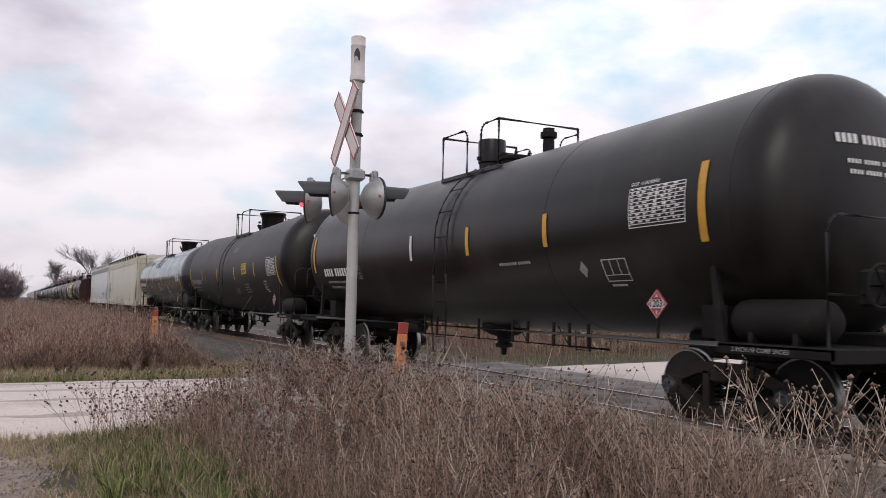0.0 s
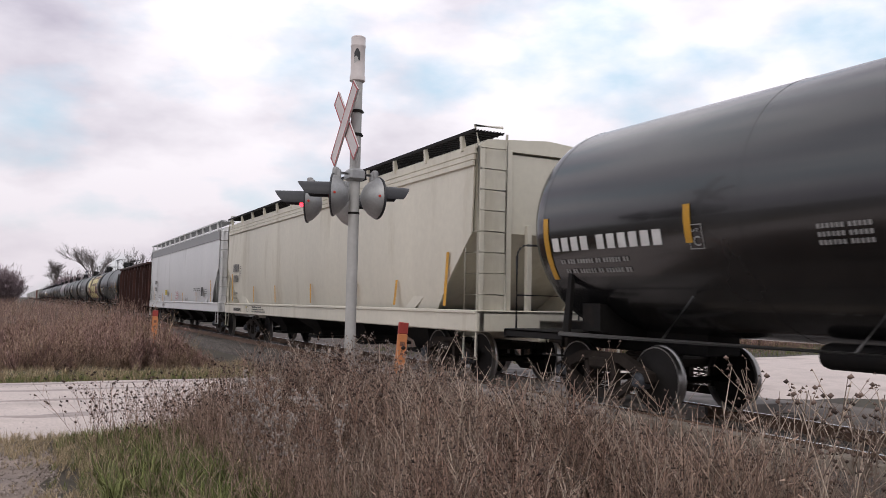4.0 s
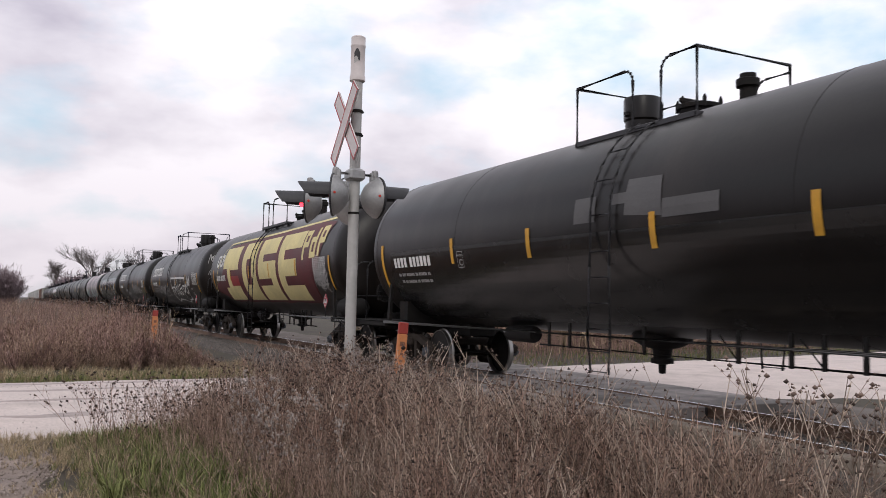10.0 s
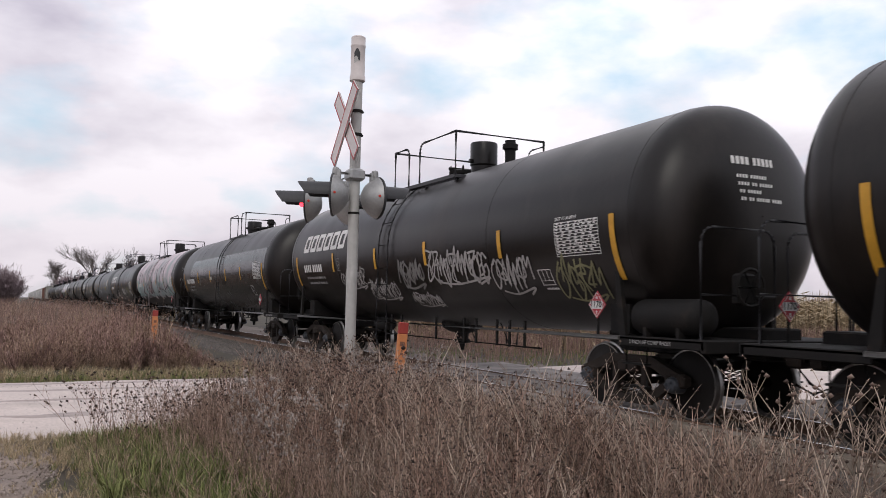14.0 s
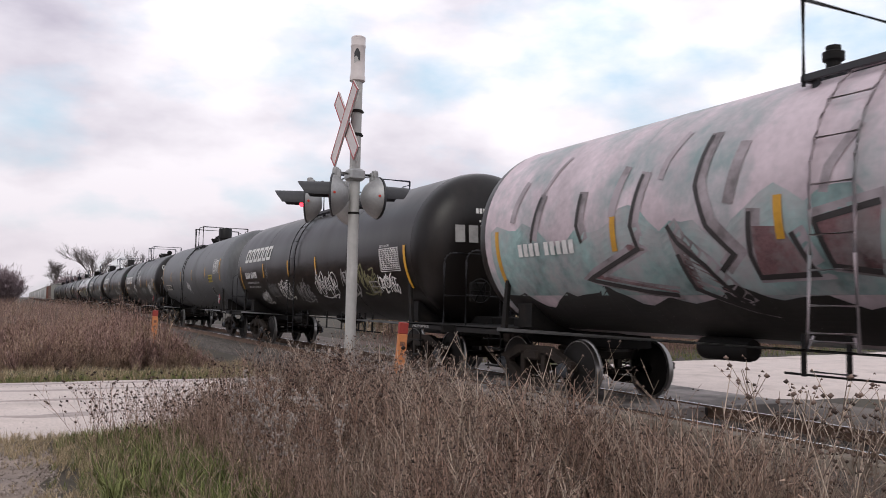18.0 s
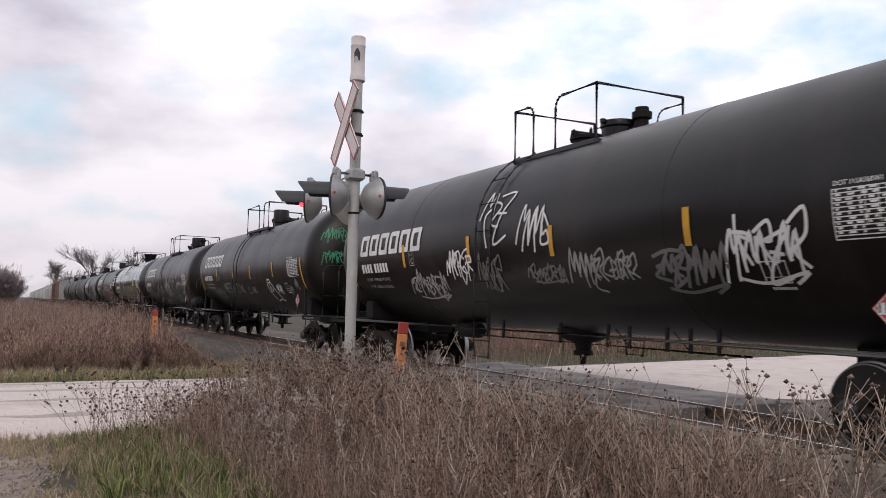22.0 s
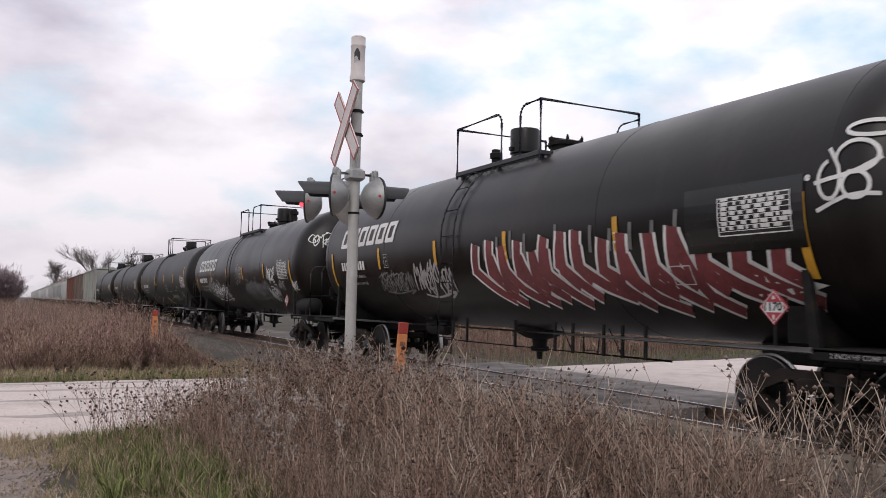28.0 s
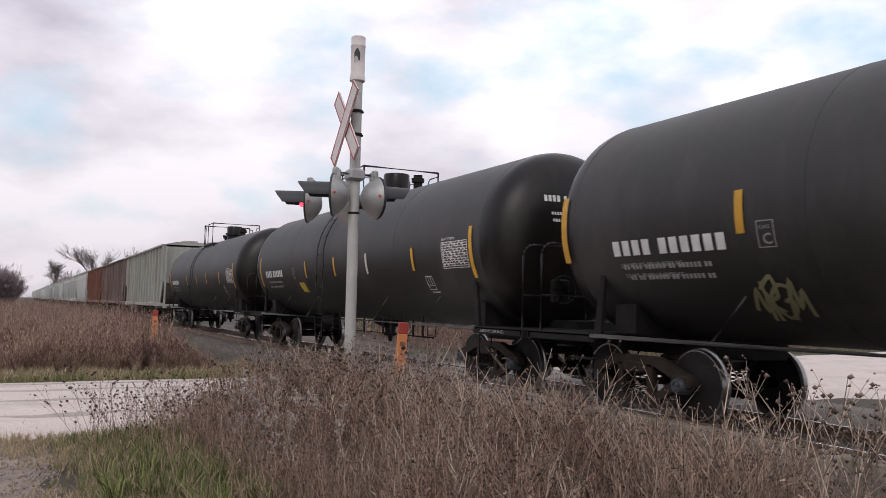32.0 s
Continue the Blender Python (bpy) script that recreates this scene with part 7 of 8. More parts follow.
class Sprig:
    """Collects thin stems and seed heads of one plant as triangles."""

    def __init__(self):
        self.v, self.f, self.m = [], [], []

    def stem(self, pts, r0, r1, slot=0):
        n = len(self.v)
        for k, p in enumerate(pts):
            r = r0 + (r1 - r0) * k / (len(pts) - 1)
            for a in (0.3, 2.4, 4.5):
                self.v.append((p[0] + r * math.cos(a), p[1] + r * math.sin(a), p[2]))
        for k in range(len(pts) - 1):
            for j in range(3):
                a, b = n + 3 * k + j, n + 3 * k + (j + 1) % 3
                self.f += [(a, b, b + 3), (a, b + 3, a + 3)]
                self.m += [slot, slot]

    def bud(self, p, r, slot, tall=1.2):
        n = len(self.v)
        if r > 0.017:
            self.v += [(p[0] + r * a, p[1] + r * b, p[2] + r * c) for a, b, c in ((1, 0, 0.1), (0, 1, -0.1), (-1, 0, 0.1), (0, -1, -0.1), (0.1, 0, 0.9), (0, 0.1, -0.8))]
            self.f += [(n + i, n + (i + 1) % 4, n + 4) for i in range(4)] + [(n + (i + 1) % 4, n + i, n + 5) for i in range(4)]
            self.m += [slot] * 8
            return
        for d in ((r, 0, 0), (-r * 0.5, r * 0.87, 0), (-r * 0.5, -r * 0.87, 0), (0, 0, r * tall)):
            self.v.append((p[0] + d[0], p[1] + d[1], p[2] + d[2]))
        self.f += [(n, n + 1, n + 3), (n + 1, n + 2, n + 3), (n + 2, n, n + 3), (n, n + 2, n + 1)]
        self.m += [slot] * 4

    def leaf(self, p, d, w, slot):
        n = len(self.v)
        q = (p[0] + d[0], p[1] + d[1], p[2] + d[2])
        m = ((p[0] + q[0]) / 2 - d[1] * w, (p[1] + q[1]) / 2 + d[0] * w, (p[2] + q[2]) / 2)
        self.v += [p, m, q]
        self.f.append((n, n + 1, n + 2))
        self.m.append(slot)

    def done(self):
        return np.array(self.v, float), np.array(self.f, int), np.array(self.m, int)


def weed(rng, branches=6, buds=2, bud_r=0.012, leaves=4, r=0.0050, spread=0.17, bud_slot=1, start=0.58):
    """A dry stalk 1 m tall with side twigs, small seed heads and curled leaves."""
    g = Sprig()
    bx, by = rng.uniform(-0.08, 0.08), rng.uniform(-0.08, 0.08)

    def at(t):
        return (bx * t * t, by * t * t, t)
    g.stem([at(0), at(0.5), at(1.0)], r, r * 0.45)
    for _ in range(branches):
        t = rng.uniform(start, 0.97)
        a = rng.uniform(0, math.tau)
        l = spread * (1.15 - t * 0.4) * rng.uniform(0.5, 1.1)
        p = at(t)
        e = (p[0] + l * 0.7 * math.cos(a), p[1] + l * 0.7 * math.sin(a), p[2] + l * 0.95)
        g.stem([p, e], r * 0.55, r * 0.3)
        for k in range(buds):
            u = rng.uniform(0.55, 1.05)
            g.bud((p[0] + (e[0] - p[0]) * u + rng.uniform(-.02, .02), p[1] + (e[1] - p[1]) * u + rng.uniform(-.02, .02), p[2] + (e[2] - p[2]) * u + rng.uniform(-.01, .02)), bud_r * rng.uniform(0.6, 1.35), bud_slot)
    for _ in range(leaves):
        t = rng.uniform(0.1, 0.85)
        a = rng.uniform(0, math.tau)
        l = rng.uniform(0.05, 0.12)
        g.leaf(at(t), (l * math.cos(a), l * math.sin(a), rng.uniform(-0.06, 0.03)), 0.22, 2)
    return g.done()


def plain_weed(rng, wide=0.28):
    """A simpler stalk for places further off: slivers for twigs and leaves."""
    g = Sprig()
    bx, by = rng.uniform(-wide, wide), rng.uniform(-wide, wide)
    g.stem([(0, 0, 0), (bx * 0.5, by * 0.3, 0.5), (bx, by, 1.0)], 0.005, 0.002)
    for _ in range(20):
        t, a, l = rng.uniform(0.3, 1.0), rng.uniform(0, math.tau), rng.uniform(0.04, 0.12)
        g.leaf((bx * t, by * t, t), (l * math.cos(a), l * math.sin(a), rng.uniform(0.0, 0.16)), 0.07, rng.choice((1, 2)))
    return g.done()


def blade_tuft(rng, n=12):
    g = Sprig()
    for _ in range(n):
        a, l = rng.uniform(0, math.tau), rng.uniform(0.5, 1.0)
        x, y = rng.uniform(-0.12, 0.12), rng.uniform(-0.12, 0.12)
        o = rng.uniform(0.2, 0.95) * l
        w = 0.010
        c, s = math.cos(a), math.sin(a)
        k = len(g.v)
        g.v += [(x - w * s, y + w * c, 0), (x + w * s, y - w * c, 0), (x + o * 0.35 * c - w * s, y + o * 0.35 * s + w * c, l * 0.6), (x + o * 0.35 * c + w * s, y + o * 0.35 * s - w * c, l * 0.6), (x + o * c, y + o * s, l * (1.0 - 0.35 * o / l))]
        g.f += [(k, k + 1, k + 3), (k, k + 3, k + 2), (k + 2, k + 3, k + 4)]
        g.m += [0, 0, 0]
    return g.done()


def stems_in(rng, n, x0, x1, y0, y1, keep):
    """Random footings in a field, thinned by keep(x, y) -> (chance, height)."""
    out = []
    while len(out) < n:
        x, y = rng.uniform(x0, x1), rng.uniform(y0, y1)
        c, h = keep(x, y)
        if rng.random() < c:
            out.append((x, y, h * rng.uniform(0.7, 1.12)))
    return np.array(out)


STALK = island_mat("dry_brown_stalks", (0.092, 0.057, 0.043), (0.60, 0.43, 0.335))
SEED = island_mat("dark_dry_seed_heads", (0.050, 0.036, 0.031), (0.27, 0.19, 0.155))
ROUGH_RED = island_mat("red_brown_rough", (0.105, 0.063, 0.055), (0.46, 0.295, 0.255))
# red-brown stalks, darkened further so that shade among them lies in the colour
STALK_RED = island_mat("shade_darkened_red_stalks", (0.078, 0.046, 0.036), (0.50, 0.33, 0.255))
SEED_DARK = island_mat("dark_brown_seed_heads", (0.026, 0.018, 0.016), (0.125, 0.085, 0.07))
CURL = island_mat("curled_dry_leaves", (0.105, 0.066, 0.049), (0.53, 0.37, 0.27))
PALE_STALK = island_mat("pale_straw_stalks", (0.15, 0.112, 0.088), (0.68, 0.545, 0.44))
FLUFF = island_mat("grey_fluffy_seed_heads", (0.22, 0.185, 0.165), (0.44, 0.385, 0.345))
GRASS = island_mat("damp_green_grass", (0.066, 0.082, 0.028), (0.26, 0.275, 0.105))
STRAW = island_mat("dead_straw_grass", (0.19, 0.145, 0.09), (0.55, 0.435, 0.28))
# dead growth, its colour kept near black to deepen the shade between stalks
LITTER = island_mat("shade_dark_undergrowth", (0.030, 0.018, 0.014), (0.145, 0.090, 0.066))


def weeds():
    rng = random.Random(11)
    common = [weed(rng, 8, 1, 0.0120, 4, r=0.0054, spread=0.22, start=0.40) for _ in range(14)]
    dark = [weed(rng, 6, 2, 0.0165, 1, r=0.0042, spread=0.32, start=0.35) for _ in range(6)]
    thistle = [weed(rng, 6, 2, 0.0150, 4, r=0.0068, spread=0.34, start=0.35) for _ in range(5)]
    plain = [plain_weed(rng) for _ in range(10)]
    fluffy = [weed(rng, 16, 5, 0.0125, 2, r=0.0042, spread=0.10, start=0.35) for _ in range(5)]
    tall = [weed(rng, 6, 2, 0.010, 1, r=0.0042, spread=0.26, start=0.45) for _ in range(8)]
    tuft = [blade_tuft(rng) for _ in range(8)]

    def near(x, y):
        """Height of the thicket in front of the track."""
        left = -6.98 + 0.05 * (y - 6) - max(0.0, min(0.15, (y - 8.2) * 0.5))
        if x < left or x > -2.0:
            return 0.0, 0.3
        h = 0.96 * min(1.0, 0.40 + (x - left) / 1.3) * (1.0 if x < -4.6 else max(0.27, 1.0 - (x + 4.6) * 0.44))
        if y > 10.4:
            h *= max(0.5, 1.0 - (y - 10.4) * 0.8)
        h *= 0.88 + 0.30 * noise.noise((x * 0.9, y * 0.9, 3.0)) + 0.28 * noise.noise((x * 2.3, y * 2.3, 6.0))
        clump = max(0.12, min(1.0, 0.62 + 1.3 * noise.noise((x * 1.9, y * 1.9, 1.0))))
        return min(1.0, 0.5 + (x - left)) * (1.0 if x < -3.0 else 0.65) * clump, h
    # short dead stems; their dark colour paints shade into the gaps of the thicket
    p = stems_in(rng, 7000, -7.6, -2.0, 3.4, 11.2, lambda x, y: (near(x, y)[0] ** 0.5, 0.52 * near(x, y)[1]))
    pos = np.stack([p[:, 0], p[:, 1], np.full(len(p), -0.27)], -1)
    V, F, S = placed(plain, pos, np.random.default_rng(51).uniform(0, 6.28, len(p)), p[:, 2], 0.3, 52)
    scatter_mesh("dead_undergrowth", V, F, LITTER, "tangled dead growth under the weeds, coloured dark for the shade there", "weeds")
    p = stems_in(rng, 6000, -7.9, -2.0, 3.4, 11.2, near)
    # redder and darker to the left, partly painting the shade inside the thicket
    tone = np.array([noise.noise((x * 0.55, y * 0.55, 9.0)) + 0.22 * (x + 4.6) + 0.22 * rng.uniform(-1, 1) for x, y, _ in p])
    for name, lo, hi, mats, label in (("brown_weeds", -9, -0.12, [STALK_RED, SEED_DARK, CURL], "thicket of dry red-brown weeds beside the track"),
                                      ("dry_weeds", -0.12, 0.2, [STALK, SEED, CURL], "thicket of dry brown weeds beside the track"),
                                      ("tan_weeds", 0.2, 9, [PALE_STALK, SEED, CURL], "dry tan weeds beside the track")):
        g = p[(tone >= lo) & (tone < hi)]
        pos = np.stack([g[:, 0], g[:, 1], np.full(len(g), -0.27)], -1)
        V, F, S = placed(common, pos, np.random.default_rng(1).uniform(0, 6.28, len(g)), g[:, 2], 0.14, 2)
        scatter_mesh(name, V, F, mats, label, "weeds", S)
    p = stems_in(rng, 1500, -6.8, -2.2, 3.6, 11.0, lambda x, y: (near(x, y)[0], near(x, y)[1] * 1.12))
    pos = np.stack([p[:, 0], p[:, 1], np.full(len(p), -0.27)], -1)
    V, F, S = placed(tall, pos, np.random.default_rng(3).uniform(0, 6.28, len(p)), p[:, 2], 0.2, 4)
    scatter_mesh("straw_weeds", V, F, [PALE_STALK, SEED, CURL], "pale straw-coloured dry stalks with seed heads", "weeds", S)
    p = stems_in(rng, 45, -5.6, -2.3, 2.6, 5.6, lambda x, y: (1.0 if 1.05 * y < x + 8.64 and 5.0 < math.hypot(x + 8.64, y) < 7.2 else 0.0, 1.12))
    pos = np.stack([p[:, 0], p[:, 1], np.full(len(p), -0.27)], -1)
    V, F, S = placed(thistle, pos, np.random.default_rng(5).uniform(0, 6.28, len(p)), p[:, 2], 0.2, 6)
    scatter_mesh("tall_straw_weeds", V, F, [PALE_STALK, SEED, CURL], "tall pale dry stalks close to the rails", "weeds", S)
    p = np.concatenate([stems_in(rng, 55, -5.7, -3.9, 9.2, 11.0, lambda x, y: (1.0, 1.12)), stems_in(rng, 18, -6.8, -6.2, 5.6, 9.0, lambda x, y: (1.0, 0.98))])
    pos = np.stack([p[:, 0], p[:, 1], np.full(len(p), -0.27)], -1)
    V, F, S = placed(fluffy, pos, np.random.default_rng(7).uniform(0, 6.28, len(p)), p[:, 2], 0.12, 8)
    scatter_mesh("fluffy_weeds", V, F, [STALK, FLUFF, CURL], "grey fluffy seed stalks round the signal mast", "weeds", S)
    p = np.concatenate([stems_in(rng, 44, -7.9, -6.7, 8.4, 10.6, lambda x, y: (1.0, 0.80)), stems_in(rng, 260, -6.8, -4.6, 6.0, 10.9, lambda x, y: (1.0, near(x, y)[1] * 1.08)), stems_in(rng, 90, -5.0, -2.4, 5.2, 9.6, lambda x, y: (1.0, min(0.9, near(x, y)[1] * 1.35))), stems_in(rng, 40, -7.0, -5.6, 8.6, 10.9, lambda x, y: (1.0, 0.80))])
    pos = np.stack([p[:, 0], p[:, 1], np.full(len(p), -0.27)], -1)
    V, F, S = placed(dark, pos, np.random.default_rng(25).uniform(0, 6.28, len(p)), p[:, 2], 0.3, 26)
    scatter_mesh("dark_headed_weeds", V, F, [STALK_RED, SEED_DARK, CURL], "bare stalks with round dark seed heads", "weeds", S)
    p = stems_in(rng, 380, -8.1, -6.5, 5.0, 10.8, lambda x, y: ((0.1 + 0.9 * (x + 8.1) / 1.6) ** 1.6, 0.46 + 0.12 * (x + 8.1)))
    pos = np.stack([p[:, 0], p[:, 1], np.full(len(p), -0.27)], -1)
    V, F, S = placed(common, pos, np.random.default_rng(27).uniform(0, 6.28, len(p)), p[:, 2], 0.3, 28)
    scatter_mesh("edge_weeds", V, F, [STALK, SEED, CURL], "thin brown weeds standing in the grass", "weeds", S)
    # low growth at the foot of the ballast
    p = stems_in(rng, 1500, -2.7, -1.5, 2.6, 9.4, lambda x, y: (0.8, 0.26))
    pos = np.stack([p[:, 0], p[:, 1], np.full(len(p), -0.30)], -1)
    V, F, S = placed(common, pos, np.random.default_rng(9).uniform(0, 6.28, len(p)), p[:, 2], 0.25, 10)
    scatter_mesh("low_weeds", V, F, [STALK, SEED, CURL], "low dry weeds on the ballast shoulder", "weeds", S)
    # green turf by the lane, straw mixed in
    def lawn(x, y):
        c = max(0.03, min(1.0, (x + 8.40 + 0.5 * noise.noise((x * 1.5, y * 1.2, 21.0))) / 0.9))
        return c * (1.0 if x < -6.2 else 0.5), 0.15 + 0.10 * (x + 8.4)
    p = stems_in(rng, 1900, -8.9, -5.6, 4.6, 10.95, lambda x, y: (lawn(x, y)[0] * max(0.06, min(1.0, 0.55 + 1.6 * noise.noise((x * 1.1, y * 0.8, 5.0)))), min(0.34, max(0.08, lawn(x, y)[1]))))
    pos = np.stack([p[:, 0], p[:, 1], np.full(len(p), -0.26)], -1)
    V, F, S = placed(tuft, pos, np.random.default_rng(11).uniform(0, 6.28, len(p)), p[:, 2], 0.2, 12)
    scatter_mesh("green_grass", V, F, GRASS, "damp green grass at the edge of the thicket", "grass")
    p = stems_in(rng, 300, -7.9, -6.1, 4.6, 8.2, lambda x, y: (max(0.0, min(1.0, 0.5 + 1.6 * noise.noise((x * 1.3, y * 1.0, 15.0)) - 0.5 * max(0.0, x + 6.9))), 0.42))
    pos = np.stack([p[:, 0], p[:, 1], np.full(len(p), -0.26)], -1)
    V, F, S = placed(tuft, pos, np.random.default_rng(53).uniform(0, 6.28, len(p)), p[:, 2], 0.3, 54)
    scatter_mesh("long_grass", V, F, GRASS, "long green grass blades before the weeds", "grass")
    p = stems_in(rng, 3400, -9.2, -5.6, 4.6, 11.0, lambda x, y: (0.8 if y > 9.5 else 0.7 * max(0.08, min(1.0, (x + 8.6 + 0.6 * noise.noise((x * 1.3, y * 1.1, 31.0))) / 0.6)), 0.16))
    pos = np.stack([p[:, 0], p[:, 1], np.full(len(p), -0.26)], -1)
    V, F, S = placed(tuft, pos, np.random.default_rng(13).uniform(0, 6.28, len(p)), p[:, 2], 0.3, 14)
    scatter_mesh("straw_grass", V, F, STRAW, "dead straw grass beside the lane", "grass")
    # far side of the road: green verge, then brown rough
    p = stems_in(rng, 4200, -22, -3.6, 17.3, 19.4, lambda x, y: (1.0 if y < 19.2 else 0.6, 0.16))
    pos = np.stack([p[:, 0], p[:, 1], np.full(len(p), -0.22)], -1)
    V, F, S = placed(tuft, pos, np.random.default_rng(15).uniform(0, 6.28, len(p)), p[:, 2], 0.3, 16)
    scatter_mesh("verge_grass", V, F, GRASS, "mown green verge along the gravel road", "grass")

    def rough(x, y):
        edge = min(1.0, max(0.25, (-3.6 - x) / 2.0)) if x > -6 else 1.0
        k = noise.noise((x * 0.45, y * 0.3, 7.0))
        return max(0.15, 0.75 + 0.9 * k), (0.95 + 0.8 * k + 0.35 * noise.noise((x * 1.3, y * 0.9, 2.0))) * edge * min(1.0, 0.45 + 0.5 * (y - 19.3))
    p = stems_in(rng, 1500, -14, -3.6, 19.5, 34, lambda x, y: (rough(x, y)[0], rough(x, y)[1] * 0.98))
    bushes = bush_protos(random.Random(77), 0.0065)
    for i, (name, mats, label) in enumerate((("rough_bushes", ROUGH_RED, "bushy red-brown dry growth across the road"), ("grey_rough_bushes", CURL, "bushy grey-brown dry growth across the road"))):
        g = p[i::2]
        pos = np.stack([g[:, 0], g[:, 1], np.full(len(g), -0.22)], -1)
        V, F, S = placed(bushes, pos, np.random.default_rng(33 + i).uniform(0, 6.28, len(g)), g[:, 2], 0.15, 34 + i)
        scatter_mesh(name, V, F, mats, label, "bushes")
    p = stems_in(rng, 2600, -14, -3.2, 19.4, 34, rough)
    q = stems_in(rng, 5200, -20, -3.4, 34, 90, lambda x, y: (1.0, 1.35 + 0.4 * noise.noise((x * 0.2, y * 0.1, 2.0))))
    p = np.concatenate([p, q])
    tone = np.array([noise.noise((x * 0.4, y * 0.22, 4.0)) + 0.2 * rng.uniform(-1, 1) for x, y, _ in p])
    for name, lo, hi, mats, label in (("rough_red_weeds", -9, -0.08, [ROUGH_RED, ROUGH_RED, CURL], "red-brown rough of dry weeds across the road"),
                                      ("rough_brown_weeds", -0.08, 0.42, [STALK, CURL, ROUGH_RED], "brown rough of dry weeds across the road"),
                                      ("rough_straw", 0.42, 9, [STRAW, CURL, STRAW], "straw-coloured rough grass across the road")):
        g = p[(tone >= lo) & (tone < hi)]
        pos = np.stack([g[:, 0], g[:, 1], np.full(len(g), -0.22)], -1)
        V, F, S = placed(plain, pos, np.random.default_rng(17).uniform(0, 6.28, len(g)), g[:, 2], 0.24, 18)
        scatter_mesh(name, V, F, mats, label, "weeds", S)
    p = stems_in(rng, 1500, -18, -3.4, 17.4, 21.4, lambda x, y: (0.3 + 0.7 * max(0.0, noise.noise((x * 0.8, y, 8.0))), 0.30))
    pos = np.stack([p[:, 0], p[:, 1], np.full(len(p), -0.22)], -1)
    V, F, S = placed(tuft, pos, np.random.default_rng(29).uniform(0, 6.28, len(p)), p[:, 2], 0.3, 30)
    scatter_mesh("verge_straw", V, F, STRAW, "straw tufts between the verge and the rough", "grass")
    # beyond the track on the far side of the road
    p = stems_in(rng, 4200, 2.9, 34, 18.8, 32, lambda x, y: (1.0 if y > 18.9 + 0.245 * x else 0.0, 0.95))
    pos = np.stack([p[:, 0], p[:, 1], np.full(len(p), -0.27)], -1)
    V, F, S = placed(plain, pos, np.random.default_rng(19).uniform(0, 6.28, len(p)), p[:, 2], 0.15, 20)
    scatter_mesh("verge_weeds", V, F, [ROUGH_RED, CURL, ROUGH_RED], "brown weeds on the verge beyond the track", "weeds", S)
    p = stems_in(rng, 2200, 2.9, 40, 18.0, 30, lambda x, y: (1.0 if y > 18.0 + 0.245 * x else 0.0, 0.22))
    pos = np.stack([p[:, 0], p[:, 1], np.full(len(p), -0.27)], -1)
    V, F, S = placed(tuft, pos, np.random.default_rng(21).uniform(0, 6.28, len(p)), p[:, 2], 0.3, 22)
    scatter_mesh("far_verge_grass", V, F, GRASS, "green verge grass beyond the track", "grass")
    # standing corn
    corn = []
    for _ in range(6):
        g = Sprig()
        g.stem([(0, 0, 0), (0.02, 0.01, 0.5), (0.0, 0.03, 1.0)], 0.007, 0.003)
        for _ in range(9):
            t, a, l = rng.uniform(0.15, 0.9), rng.uniform(0, 6.28), rng.uniform(0.15, 0.3)
            g.leaf((0, 0, t), (l * math.cos(a), l * math.sin(a), rng.uniform(-0.15, 0.08)), 0.22, 0)
        corn.append(g.done())
    p = stems_in(rng, 6500, 9, 75, 22.5, 48, lambda x, y: (1.0 if y > 22.5 + 0.245 * x else 0.0, 2.7))
    pos = np.stack([p[:, 0], p[:, 1], np.full(len(p), -0.27)], -1)
    V, F, S = placed(corn, pos, np.random.default_rng(23).uniform(0, 6.28, len(p)), p[:, 2], 0.05, 24)
    scatter_mesh("corn_field", V, F, STRAW, "standing dry corn beyond the track", "corn")


def stones():
    rng = np.random.default_rng(31)
    pr = []
    for k in range(5):
        r = np.random.default_rng(k)
        v = np.array([(1, 0, 0), (-1, 0, 0), (0, 1, 0), (0, -1, 0), (0, 0, 1), (0, 0, -1)], float) * r.uniform(0.6, 1.2, (6, 1))
        f = np.array([(0, 2, 4), (2, 1, 4), (1, 3, 4), (3, 0, 4), (2, 0, 5), (1, 2, 5), (3, 1, 5), (0, 3, 5)])
        pr.append((v, f, np.zeros(8, int)))

    def heap(n, xs, ys, zf, size, name, m, label):
        x, y = rng.uniform(*xs, n), rng.uniform(*ys, n)
        pos = np.stack([x, y, zf(x, y)], -1)
        V, F, S = placed(pr, pos, rng.uniform(0, 6.28, n), rng.uniform(*size, n), 0.4, n)
        scatter_mesh(name, V, F, m, label, "gravel")
    bed = lambda x, y: -0.18 - np.maximum(0, np.abs(x) - 1.55) * 0.225
    heap(9000, (-2.7, 1.5), (2.5, 9.2), bed, (0.016, 0.034), "ballast_stones", STONE, "loose dark ballast stones")
    heap(9000, (-2.7, -0.6), (18.5, 42), bed, (0.018, 0.04), "far_ballast_stones", STONE, "loose dark ballast stones along the track")
    heap(3500, (-10.5, -8.2), (5.0, 10.6), lambda x, y: np.full(len(x), -0.228), (0.006, 0.02), "lane_pebbles", STONE_LIGHT, "loose pebbles on the gravel lane")
    heap(2500, (-14, -3.2), (11.3, 17.2), lambda x, y: -0.31 + 0.24 * np.sin(np.pi * (y - 10.95) / 6.8) ** 0.35, (0.005, 0.013), "road_pebbles", PEBBLE, "loose limestone pebbles on the road")


# ---------------------------------------------------------------- trees
BARK = mat("grey_brown_bark", (0.17, 0.145, 0.14), 0.9, vary=0.3, scale=3, bump=0.02)
TWIG = island_mat("bare_twigs", (0.085, 0.066, 0.066), (0.16, 0.125, 0.12))
# distant twigs, lightened so that the haze of the air is in their colour
BRUSH = island_mat("hazed_bare_brush", (0.17, 0.128, 0.135), (0.30, 0.235, 0.245))


